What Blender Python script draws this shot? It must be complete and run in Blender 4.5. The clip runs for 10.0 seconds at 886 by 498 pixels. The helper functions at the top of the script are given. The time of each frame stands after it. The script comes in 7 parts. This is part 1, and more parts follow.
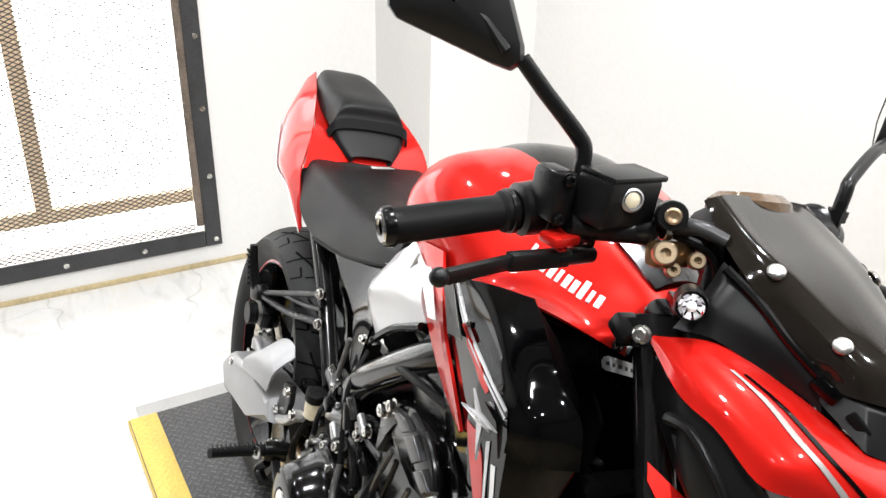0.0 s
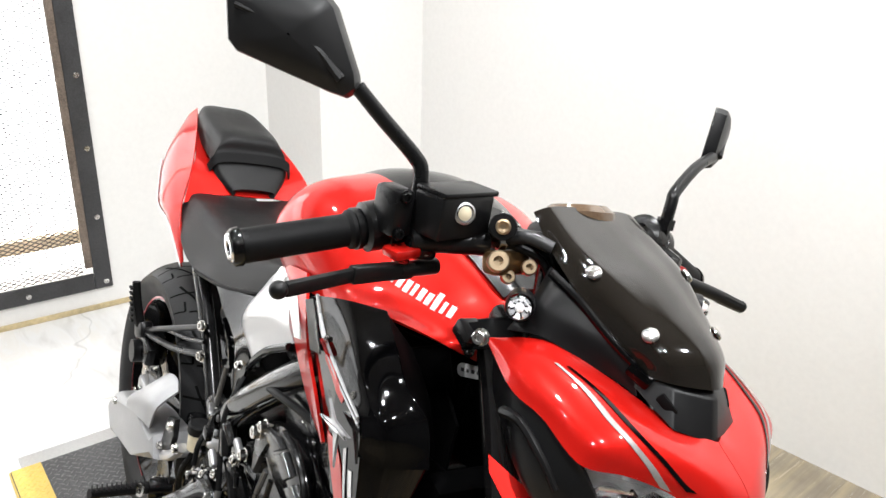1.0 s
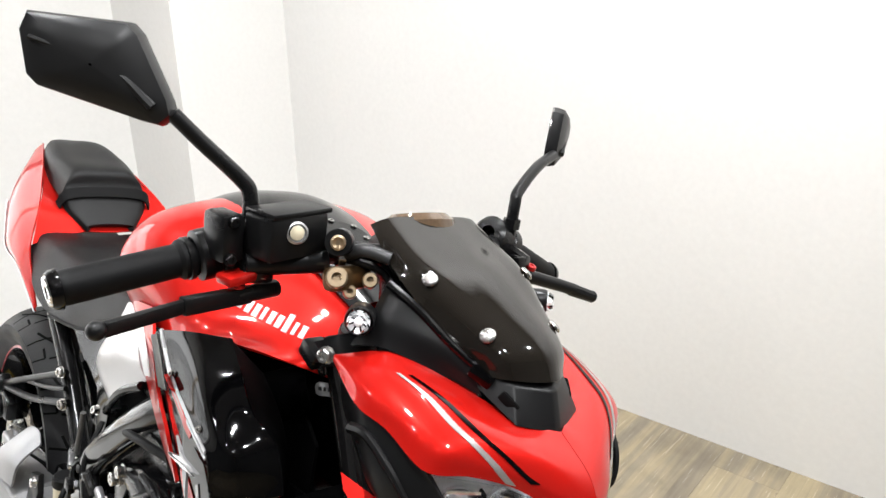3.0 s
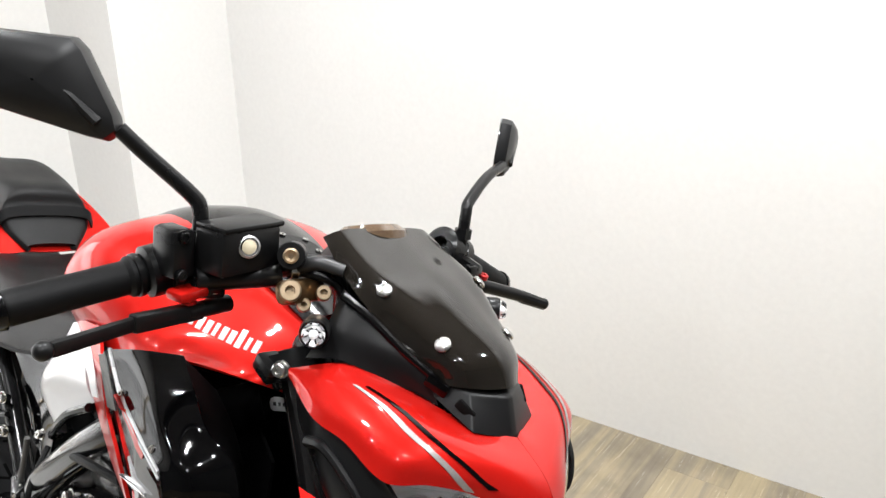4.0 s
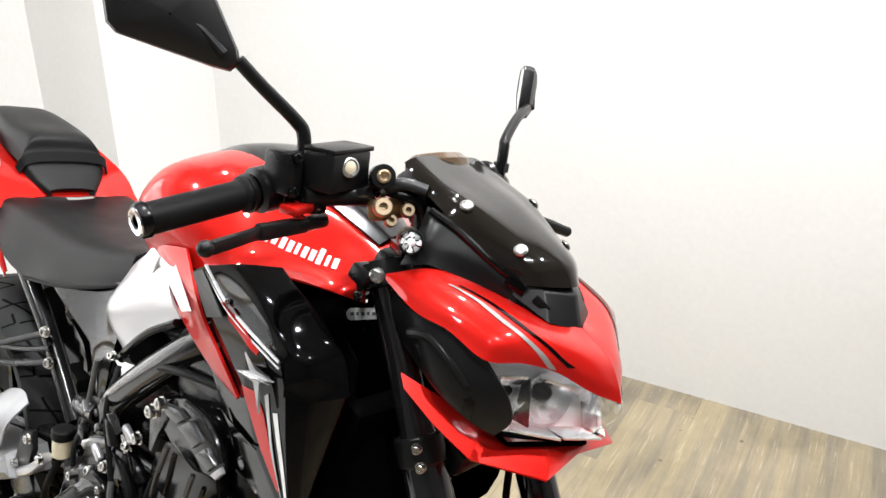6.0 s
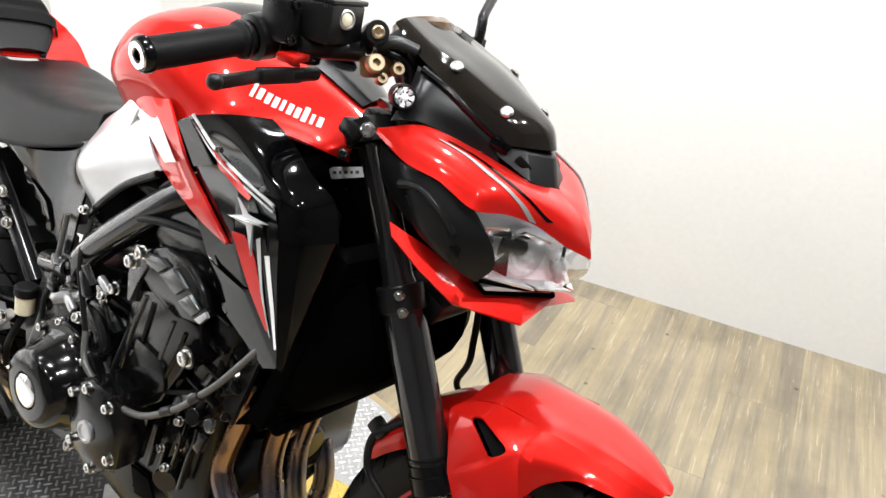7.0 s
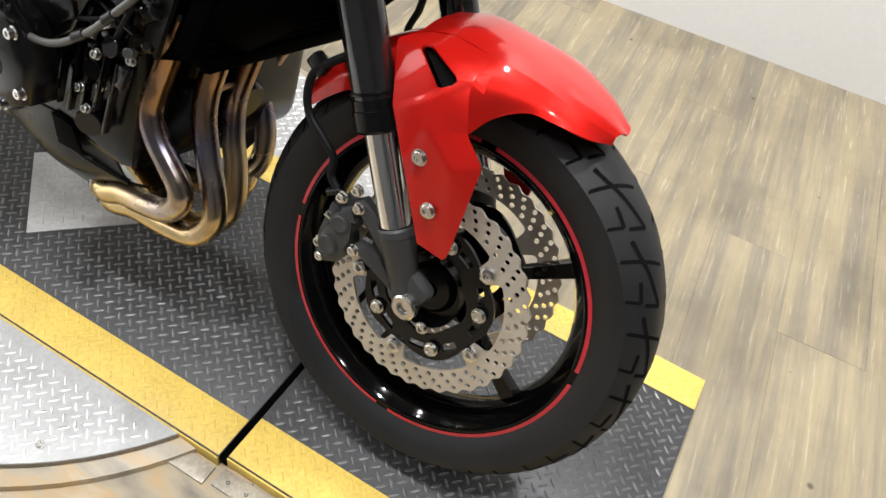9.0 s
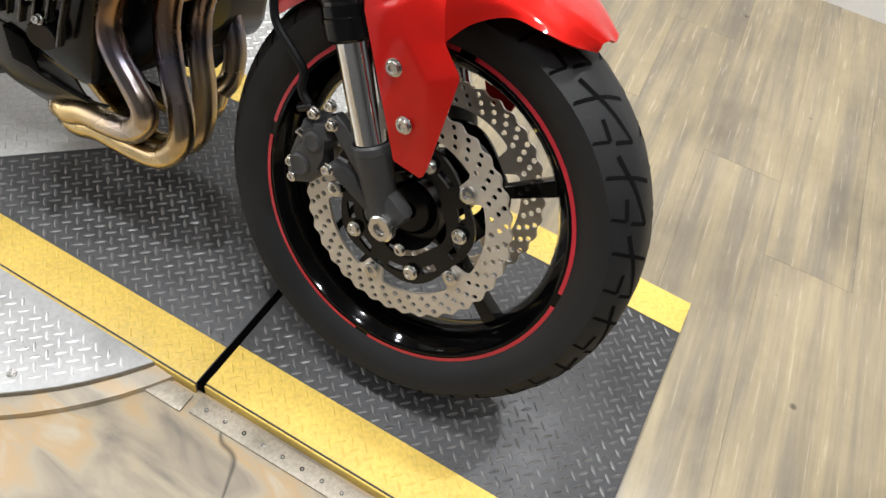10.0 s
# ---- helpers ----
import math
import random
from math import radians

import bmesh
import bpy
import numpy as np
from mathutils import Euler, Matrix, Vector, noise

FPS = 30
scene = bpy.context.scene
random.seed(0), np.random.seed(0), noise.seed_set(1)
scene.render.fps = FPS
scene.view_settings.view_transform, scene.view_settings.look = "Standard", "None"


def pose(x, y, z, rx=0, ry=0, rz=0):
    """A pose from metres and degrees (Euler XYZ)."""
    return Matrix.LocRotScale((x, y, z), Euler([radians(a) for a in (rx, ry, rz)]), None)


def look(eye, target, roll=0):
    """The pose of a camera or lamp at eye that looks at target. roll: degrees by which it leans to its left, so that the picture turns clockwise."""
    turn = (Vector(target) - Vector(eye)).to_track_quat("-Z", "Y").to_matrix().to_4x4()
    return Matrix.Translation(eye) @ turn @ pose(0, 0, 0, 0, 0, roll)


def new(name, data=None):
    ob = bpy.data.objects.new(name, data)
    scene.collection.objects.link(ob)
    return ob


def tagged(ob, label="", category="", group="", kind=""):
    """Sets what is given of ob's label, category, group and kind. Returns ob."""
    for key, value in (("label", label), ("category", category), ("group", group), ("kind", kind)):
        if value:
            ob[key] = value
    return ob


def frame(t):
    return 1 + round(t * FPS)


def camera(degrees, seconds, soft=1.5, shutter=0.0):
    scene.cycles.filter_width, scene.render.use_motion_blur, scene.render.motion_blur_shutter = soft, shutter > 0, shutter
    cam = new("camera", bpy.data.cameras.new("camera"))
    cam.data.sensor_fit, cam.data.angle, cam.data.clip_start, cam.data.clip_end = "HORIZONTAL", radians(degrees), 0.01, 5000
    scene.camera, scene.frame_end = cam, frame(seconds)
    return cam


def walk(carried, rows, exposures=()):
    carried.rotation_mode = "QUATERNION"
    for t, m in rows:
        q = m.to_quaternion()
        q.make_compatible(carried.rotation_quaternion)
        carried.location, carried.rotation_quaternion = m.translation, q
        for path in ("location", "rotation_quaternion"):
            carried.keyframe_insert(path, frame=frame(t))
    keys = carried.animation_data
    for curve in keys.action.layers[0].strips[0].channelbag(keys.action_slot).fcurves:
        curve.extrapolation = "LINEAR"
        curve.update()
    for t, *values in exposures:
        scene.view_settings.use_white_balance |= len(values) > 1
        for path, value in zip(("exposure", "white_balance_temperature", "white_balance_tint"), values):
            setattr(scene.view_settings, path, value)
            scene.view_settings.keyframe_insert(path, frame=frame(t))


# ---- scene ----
cam = camera(60.7, 10.0)
PATH = [
    (0, (0.163, -0.306, 1.301), (-1.388, 0.651, 0.476), 1.5),
    (0.5, (0.226, -0.305, 1.304), (-1.298, 0.744, 0.545), 2.5),
    (1, (0.245, -0.28, 1.304), (-1.208, 0.881, 0.569), 1.7),
    (1.5, (0.257, -0.26, 1.303), (-1.15, 0.952, 0.559), 0.3),
    (2, (0.269, -0.245, 1.304), (-1.12, 0.998, 0.578), -0.9),
    (2.5, (0.283, -0.236, 1.307), (-1.054, 1.072, 0.598), -1.3),
    (2.7, (0.287, -0.23, 1.309), (-1.028, 1.098, 0.597), -1.1),
    (4, (0.292, -0.238, 1.309), (-0.902, 1.215, 0.629), -0.7),
    (4.5, (0.289, -0.233, 1.309), (-0.872, 1.244, 0.623), -0.9),
    (5, (0.291, -0.242, 1.304), (-0.892, 1.222, 0.627), -0.8),
    (5.2, (0.293, -0.256, 1.303), (-0.919, 1.166, 0.59), -0.8),
    (6.3, (0.23, -0.493, 1.293), (-0.713, 1.081, 0.498), 2.7),
    (6.5, (0.227, -0.512, 1.281), (-0.661, 1.07, 0.44), 4.3),
    (7, (0.229, -0.531, 1.252), (-0.592, 1.025, 0.3), 5.9),
    (7.5, (0.23, -0.534, 1.213), (-0.507, 0.965, 0.112), 7.8),
    (8, (0.235, -0.534, 1.176), (-0.413, 0.904, -0.054), 10.0),
    (8.5, (0.247, -0.533, 1.14), (-0.304, 0.843, -0.202), 11.5),
    (9, (0.258, -0.533, 1.099), (-0.2, 0.758, -0.359), 13.2),
    (9.5, (0.261, -0.528, 1.074), (-0.137, 0.705, -0.449), 14.3),
    (10, (0.267, -0.513, 1.061), (-0.082, 0.682, -0.504), 15.2),
]
walk(cam, [(t, look(eye, target, roll)) for t, eye, target, roll in PATH], [(0, 0.12), (2.5, 0.0), (5, 0.02), (6.5, 0.18), (7.5, 0.24), (8.5, 0.18), (10, 0.0)])

# ---- light ----
world = bpy.data.worlds.new("room_world")
scene.world = world
world.use_nodes = True
world.node_tree.nodes["Background"].inputs[0].default_value = (1.0, 0.98, 0.95, 1)
world.node_tree.nodes["Background"].inputs[1].default_value = 0.02
CEIL = 2.75


def downlight(x, y, power, size=0.09):
    """A round lamp set into the ceiling."""
    data = bpy.data.lights.new("downlight", "AREA")
    data.shape, data.size, data.energy, data.color = "DISK", size, power, (0.97, 0.985, 1.0)
    ob = new("downlight_lamp", data)
    ob.location = (x, y, CEIL - 0.03)
    return ob


for lx in (-1.7, -0.4, 0.9):
    for ly in (-1.3, -0.2, 1.05):
        far = lx < -1
        downlight(lx, ly, 11 if ly < -1 else (15 if far else 30) if ly < 1 else (6 if far else 38))

# ---- materials ----
def material(name, base, rough=0.5, metal=0.0, coat=0.0, vary=0.12, scale=6.0, fine=90.0, bump=0.0, rough_vary=0.08,
             object_random=0.0, transmission=0.0, ior=1.45, emit=0.0, spec=0.5):
    """A plain surface with soft stains at one scale, grain at another and fine relief."""
    m = bpy.data.materials.new(name)
    m.use_nodes = True
    nt = m.node_tree
    b = nt.nodes["Principled BSDF"]
    co = nt.nodes.new("ShaderNodeTexCoord")
    n1 = nt.nodes.new("ShaderNodeTexNoise")
    n1.inputs["Scale"].default_value, n1.inputs["Detail"].default_value = scale, 5
    n2 = nt.nodes.new("ShaderNodeTexNoise")
    n2.inputs["Scale"].default_value, n2.inputs["Detail"].default_value = fine, 3
    for n in (n1, n2):
        nt.links.new(co.outputs["Object"], n.inputs["Vector"])
    add = nt.nodes.new("ShaderNodeMath")
    add.operation = "ADD"
    nt.links.new(n1.outputs[0], add.inputs[0])
    nt.links.new(n2.outputs[0], add.inputs[1])
    value = add.outputs[0]
    if object_random:
        info = nt.nodes.new("ShaderNodeObjectInfo")
        mul = nt.nodes.new("ShaderNodeMath")
        mul.operation = "MULTIPLY_ADD"
        mul.inputs[1].default_value = object_random
        nt.links.new(info.outputs["Random"], mul.inputs[0])
        nt.links.new(value, mul.inputs[2])
        value = mul.outputs[0]
    ramp = nt.nodes.new("ShaderNodeMapRange")
    ramp.inputs[1].default_value, ramp.inputs[2].default_value = 0.6, 1.4 + object_random
    ramp.inputs[3].default_value, ramp.inputs[4].default_value = 1 - vary, 1 + vary
    nt.links.new(value, ramp.inputs[0])
    mix = nt.nodes.new("ShaderNodeVectorMath")
    mix.operation = "SCALE"
    mix.inputs[0].default_value = base
    nt.links.new(ramp.outputs[0], mix.inputs["Scale"])
    nt.links.new(mix.outputs[0], b.inputs["Base Color"])
    rr = nt.nodes.new("ShaderNodeMapRange")
    rr.inputs[1].default_value, rr.inputs[2].default_value = 0.3, 0.7
    rr.inputs[3].default_value, rr.inputs[4].default_value = max(0.02, rough - rough_vary), min(1, rough + rough_vary)
    nt.links.new(n1.outputs[0], rr.inputs[0])
    nt.links.new(rr.outputs[0], b.inputs["Roughness"])
    b.inputs["Metallic"].default_value = metal
    b.inputs["Specular IOR Level"].default_value = spec
    b.inputs["Coat Weight"].default_value = coat
    b.inputs["Coat Roughness"].default_value = 0.04
    b.inputs["Transmission Weight"].default_value = transmission
    b.inputs["IOR"].default_value = ior
    if bump:
        bp = nt.nodes.new("ShaderNodeBump")
        bp.inputs["Strength"].default_value, bp.inputs["Distance"].default_value = bump, 0.001
        nt.links.new(n2.outputs[0], bp.inputs["Height"])
        nt.links.new(bp.outputs[0], b.inputs["Normal"])
    if emit:
        b.inputs["Emission Color"].default_value = (*base, 1)
        b.inputs["Emission Strength"].default_value = emit
    return m


RED = material("red_paint", (0.46, 0.009, 0.006), 0.34, 0.35, 0.8, 0.05, 3, 400, rough_vary=0.03, spec=0.05)
RED.node_tree.nodes["Principled BSDF"].inputs["Coat IOR"].default_value = 1.45
GLOSS = material("gloss_black", (0.0012, 0.0012, 0.0014), 0.06, 0, 0.0, 0.1, 3, 300, rough_vary=0.02, spec=0.28)
GLOSSC = material("gloss_cover_black", (0.004, 0.004, 0.0042), 0.16, 0, 0, 0.1, 3, 300, spec=0.4)
SATIN = material("satin_black", (0.0055, 0.0055, 0.0058), 0.32, 0, 0, 0.15, 8, 700, 0.06, spec=0.3)
DARK = material("black_casting", (0.0024, 0.0024, 0.0026), 0.18, 0.0, 0, 0.25, 14, 500, 0.05, spec=0.32)
FRAMEM = material("dark_frame_paint", (0.016, 0.016, 0.0165), 0.18, 0.35, 0.1, 0.1, 8, 400, 0.03, spec=0.4)
RUBBER = material("tyre_rubber", (0.013, 0.013, 0.0137), 0.52, 0, 0, 0.18, 10, 250, 0.3, spec=0.3)
HOSEM = material("grey_hose_sleeve", (0.09, 0.088, 0.084), 0.38, 0.2, 0, 0.2, 30, 400, spec=0.5)
# Near-black that puts the shade of grooves, slots and holes into the colour.
GROOVE_SHADE = material("groove_shade", (0.003, 0.003, 0.003), 0.9, spec=0.1)
GRIP = material("grip_rubber", (0.004, 0.004, 0.0043), 0.55, 0, 0, 0.15, 20, 500, 0.12, spec=0.2)
VINYL = material("seat_vinyl", (0.005, 0.005, 0.0053), 0.40, 0, 0, 0.12, 9, 1200, 0.5, spec=0.28)
ALU = material("cast_aluminium", (0.50, 0.50, 0.51), 0.36, 0.9, 0, 0.12, 12, 600, 0.2)
SILVER = material("silver_paint", (0.60, 0.60, 0.61), 0.28, 0.55, 0.3, 0.03, 3, 500, rough_vary=0.02)
CHROME = material("polished_steel", (0.78, 0.78, 0.79), 0.10, 1.0, 0, 0.05, 20, 300, rough_vary=0.05)
BOLT = material("zinc_bolt", (0.60, 0.59, 0.57), 0.22, 1.0, 0, 0.2, 40, 500)
GOLD = material("gold_anodised", (0.22, 0.13, 0.06), 0.36, 0.9, 0, 0.2)
BRONZE = material("bronze_anodised", (0.50, 0.38, 0.25), 0.30, 0.85, 0, 0.1)
DISC = material("brake_disc_steel", (0.62, 0.57, 0.50), 0.42, 0.75, 0, 0.14, 18, 900, 0.3)
DECAL = material("silver_decal", (0.46, 0.46, 0.47), 0.28, 0.5, 0.5, 0.04)
WHITED = material("white_decal", (0.85, 0.85, 0.85), 0.3, 0, 0.6, 0.03)
SMOKE = material("smoked_screen", (0.012, 0.010, 0.008), 0.06, 0, 0.2, 0.05, 3, 200, rough_vary=0.02, transmission=0.18, spec=0.32)
LENS = material("clear_lens", (0.97, 0.97, 0.97), 0.02, 0, 0, 0.0, 3, 200, rough_vary=0.0, transmission=1.0)
REFL = material("reflector", (0.90, 0.90, 0.91), 0.16, 0.75, 0, 0.05)
FLUID = material("fluid_bottle", (0.74, 0.66, 0.48), 0.45, 0, 0.2, 0.1)
# Matt black taken near zero: the shade of cavities is put into the colour.
VOID = material("shaded_black_plastic", (0.0009, 0.0009, 0.0010), 0.7, 0, 0, 0.2, 8, 300, 0.05, spec=0.015)
COVERM = material("glossy_cover_paint", (0.0025, 0.0025, 0.0027), 0.13, 0, 0.0, 0.25, 14, 500, 0.03, spec=0.5)
SIGREFL = material("signal_reflector", (0.88, 0.88, 0.89), 0.35, 0.15, 0, 0.05)
FORKM = material("black_anodised_gloss", (0.050, 0.048, 0.049), 0.14, 0.85, 0.5, 0.1, 6, 300, rough_vary=0.03, spec=0.6)
TUBEM = material("gloss_frame_paint", (0.010, 0.010, 0.0103), 0.14, 0.0, 0.3, 0.1, 8, 400, 0.02, spec=0.6)
PADM = material("satin_casting_pad", (0.13, 0.13, 0.132), 0.24, 0.8, 0, 0.15, 14, 400, 0.05)
MUFFM = material("brushed_muffler_alloy", (0.36, 0.36, 0.365), 0.40, 0.45, 0, 0.12, 9, 500, 0.1)
PLASTIC = material("satin_grey_plastic", (0.009, 0.009, 0.0094), 0.36, 0, 0, 0.12, 8, 700, 0.06, spec=0.35)
REDANO = material("red_anodised", (0.50, 0.03, 0.03), 0.3, 0.8)
GREEN = material("green_tag", (0.45, 0.75, 0.05), 0.5)
RIMRED = material("red_rim_tape", (0.42, 0.02, 0.03), 0.35, 0, 0.3, 0.1)
CALM = material("grey_caliper_casting", (0.045, 0.045, 0.046), 0.38, 0.25, 0, 0.2, 14, 500, 0.12, spec=0.4)
STRIPEM = material("dull_silver_stripe", (0.26, 0.24, 0.23), 0.35, 0.3, 0.2, 0.15, 30, 500)
METERM = material("tinted_meter_lens", (0.10, 0.065, 0.04), 0.15, 0, 0.3, 0.3, 30, 300)
MIRRORG = material("mirror_glass", (0.9, 0.9, 0.9), 0.02, 1.0)
GREYW = material("grey_wall_paint", (0.10, 0.10, 0.10), 0.7, 0, 0, 0.06, 1.2, 60, 0.12)
WALLM = material("wall_paint", (0.760, 0.748, 0.725), 0.55, 0, 0, 0.035, 1.2, 60, 0.12)
CEILM = material("ceiling_paint", (0.26, 0.25, 0.24), 0.8, 0, 0, 0.03, 1, 40, 0.1)
PLATE = material("black_tread_plate", (0.052, 0.052, 0.054), 0.46, 0.30, 0, 0.35, 7, 120, 0.4, 0.12)
LUG = material("worn_tread_lug", (0.130, 0.128, 0.125), 0.40, 0.35, 0, 0.5, 16, 200, 0.3, 0.12)
YELLOW = material("yellow_floor_paint", (0.70, 0.49, 0.105), 0.50, 0, 0, 0.22, 9, 150, 0.3)
SPLATE = material("bare_tread_plate", (0.46, 0.46, 0.455), 0.40, 0.45, 0, 0.16, 8, 150, 0.3, 0.1)
SLUG = material("bright_tread_lug", (0.66, 0.66, 0.65), 0.34, 0.5, 0, 0.2, 16, 200, 0.3, 0.12)
CPLATE = material("dull_tread_plate", (0.46, 0.46, 0.455), 0.42, 0.35, 0, 0.2, 9, 150, 0.3, 0.1)
FLANGE = material("worn_edge_strip", (0.34, 0.30, 0.24), 0.42, 0.2, 0, 0.35, 14, 200, 0.3, 0.1)
STEEL = material("dull_steel_angle", (0.06, 0.06, 0.062), 0.5, 0.5, 0, 0.3, 12, 200, 0.2)
WIRE = material("galvanised_mesh", (0.07, 0.06, 0.055), 0.5, 0.4)
BATTEN = material("pine_batten", (0.90, 0.72, 0.50), 0.6, 0, 0, 0.15, 9, 80)
RUSTY = material("worn_brown_steel", (0.16, 0.125, 0.10), 0.5, 0.2, 0, 0.5, 14, 200, 0.2)
SKIRT = material("tan_edge_shadow", (0.52, 0.42, 0.24), 0.5, 0, 0, 0.3, 5, 80)
# Emission makes the plain white board glow, standing in for daylight behind it.
GLOW_BACKING = material("glowing_backing_board", (0.86, 0.87, 0.88), 0.5, emit=4.5)


def exhaust_material():
    """Heat-tinted steel: straw, brown and blue bands that wander along the pipe."""
    m = material("heat_tinted_steel", (0.5, 0.4, 0.3), 0.27, 1.0, 0, 0.1, 9, 300)
    nt = m.node_tree
    b = nt.nodes["Principled BSDF"]
    co = nt.nodes.new("ShaderNodeTexCoord")
    sep = nt.nodes.new("ShaderNodeSeparateXYZ")
    nt.links.new(co.outputs["Object"], sep.inputs[0])
    n = nt.nodes.new("ShaderNodeTexNoise")
    n.inputs["Scale"].default_value = 11
    nt.links.new(co.outputs["Object"], n.inputs["Vector"])
    ad = nt.nodes.new("ShaderNodeMath")
    ad.operation = "MULTIPLY_ADD"
    ad.inputs[1].default_value = 0.22
    nt.links.new(n.outputs[0], ad.inputs[0])
    nt.links.new(sep.outputs["Z"], ad.inputs[2])
    r = nt.nodes.new("ShaderNodeValToRGB")
    e = r.color_ramp.elements
    e[0].position, e[0].color = 0.16, (0.62, 0.47, 0.22, 1)
    e[1].position, e[1].color = 0.62, (0.30, 0.17, 0.11, 1)
    for p, c in ((0.30, (0.58, 0.43, 0.21, 1)), (0.38, (0.42, 0.34, 0.27, 1)), (0.45, (0.20, 0.19, 0.24, 1)), (0.54, (0.36, 0.22, 0.12, 1))):
        k = e.new(p)
        k.color = c
    nt.links.new(ad.outputs[0], r.inputs[0])
    nt.links.new(r.outputs[0], b.inputs["Base Color"])
    return m


PIPE = exhaust_material()


def plank_material():
    """Limed-oak plank: soft tan and grey streaks along the board, fine grain, a few cracks and small scuffs."""
    m = bpy.data.materials.new("limed_oak_plank")
    m.use_nodes = True
    nt = m.node_tree
    b = nt.nodes["Principled BSDF"]
    co = nt.nodes.new("ShaderNodeTexCoord")
    info = nt.nodes.new("ShaderNodeObjectInfo")
    off = nt.nodes.new("ShaderNodeVectorMath")
    off.operation = "SCALE"
    off.inputs[0].default_value = (31, 17, 5)
    nt.links.new(info.outputs["Random"], off.inputs["Scale"])

    def noise(scale, detail, distortion=0.0, rough=0.5):
        mp = nt.nodes.new("ShaderNodeVectorMath")
        mp.operation = "MULTIPLY_ADD"
        mp.inputs[1].default_value = scale
        nt.links.new(co.outputs["Object"], mp.inputs[0])
        nt.links.new(off.outputs[0], mp.inputs[2])
        n = nt.nodes.new("ShaderNodeTexNoise")
        n.inputs["Scale"].default_value, n.inputs["Detail"].default_value = 1.0, detail
        n.inputs["Distortion"].default_value, n.inputs["Roughness"].default_value = distortion, rough
        nt.links.new(mp.outputs[0], n.inputs["Vector"])
        return n.outputs[0]

    def remap(value, lo, hi, a, z):
        r = nt.nodes.new("ShaderNodeMapRange")
        r.inputs[1].default_value, r.inputs[2].default_value, r.inputs[3].default_value, r.inputs[4].default_value = lo, hi, a, z
        nt.links.new(value, r.inputs[0])
        return r.outputs[0]

    def times(vec, fac):
        s = nt.nodes.new("ShaderNodeVectorMath")
        s.operation = "SCALE"
        nt.links.new(vec, s.inputs[0])
        nt.links.new(fac, s.inputs["Scale"])
        return s.outputs[0]

    streak = noise((1.3, 20, 1), 4, 0.5, 0.55)
    ramp = nt.nodes.new("ShaderNodeValToRGB")
    e = ramp.color_ramp.elements
    e[0].position, e[0].color = 0.32, (0.204, 0.173, 0.128, 1)
    e[1].position, e[1].color = 0.66, (0.320, 0.263, 0.163, 1)
    for p, c in ((0.44, (0.243, 0.203, 0.142, 1)), (0.54, (0.290, 0.239, 0.156, 1))):
        k = e.new(p)
        k.color = c
    nt.links.new(streak, ramp.inputs[0])
    grain = noise((7, 130, 1), 4, 0.3, 0.6)
    stain = noise((2.6, 4.2, 1), 5, 0.6, 0.6)
    crack = noise((2.4, 34, 1), 2, 0.4)
    col = times(ramp.outputs[0], remap(grain, 0.3, 0.7, 0.90, 1.09))
    col = times(col, remap(stain, 0.30, 0.46, 0.82, 1.02))
    geo = nt.nodes.new("ShaderNodeNewGeometry")
    room_stain = nt.nodes.new("ShaderNodeTexNoise")
    room_stain.inputs["Scale"].default_value, room_stain.inputs["Detail"].default_value, room_stain.inputs["Roughness"].default_value = 2.6, 6, 0.62
    nt.links.new(geo.outputs["Position"], room_stain.inputs["Vector"])
    col = times(col, remap(room_stain.outputs[0], 0.34, 0.58, 0.76, 1.07))
    col = times(col, remap(crack, 0.20, 0.28, 0.78, 1.0))
    col = times(col, remap(info.outputs["Random"], 0, 1, 0.98, 1.02))
    vor = nt.nodes.new("ShaderNodeTexVoronoi")
    vor.inputs["Scale"].default_value = 13.0
    va = nt.nodes.new("ShaderNodeVectorMath")
    nt.links.new(co.outputs["Object"], va.inputs[0])
    nt.links.new(off.outputs[0], va.inputs[1])
    nt.links.new(va.outputs[0], vor.inputs["Vector"])
    few = nt.nodes.new("ShaderNodeSeparateColor")
    nt.links.new(vor.outputs["Color"], few.inputs[0])
    spot = nt.nodes.new("ShaderNodeMath")
    spot.operation = "MAXIMUM"
    nt.links.new(remap(vor.outputs["Distance"], 0.04, 0.11, 0.40, 1.0), spot.inputs[0])
    nt.links.new(remap(few.outputs[0], 0.22, 0.30, 0.0, 1.0), spot.inputs[1])
    col = times(col, spot.outputs[0])
    nt.links.new(col, b.inputs["Base Color"])
    nt.links.new(remap(grain, 0.3, 0.7, 0.19, 0.29), b.inputs["Roughness"])
    bp = nt.nodes.new("ShaderNodeBump")
    bp.inputs["Strength"].default_value, bp.inputs["Distance"].default_value = 0.25, 0.001
    nt.links.new(grain, bp.inputs["Height"])
    nt.links.new(bp.outputs[0], b.inputs["Normal"])
    return m


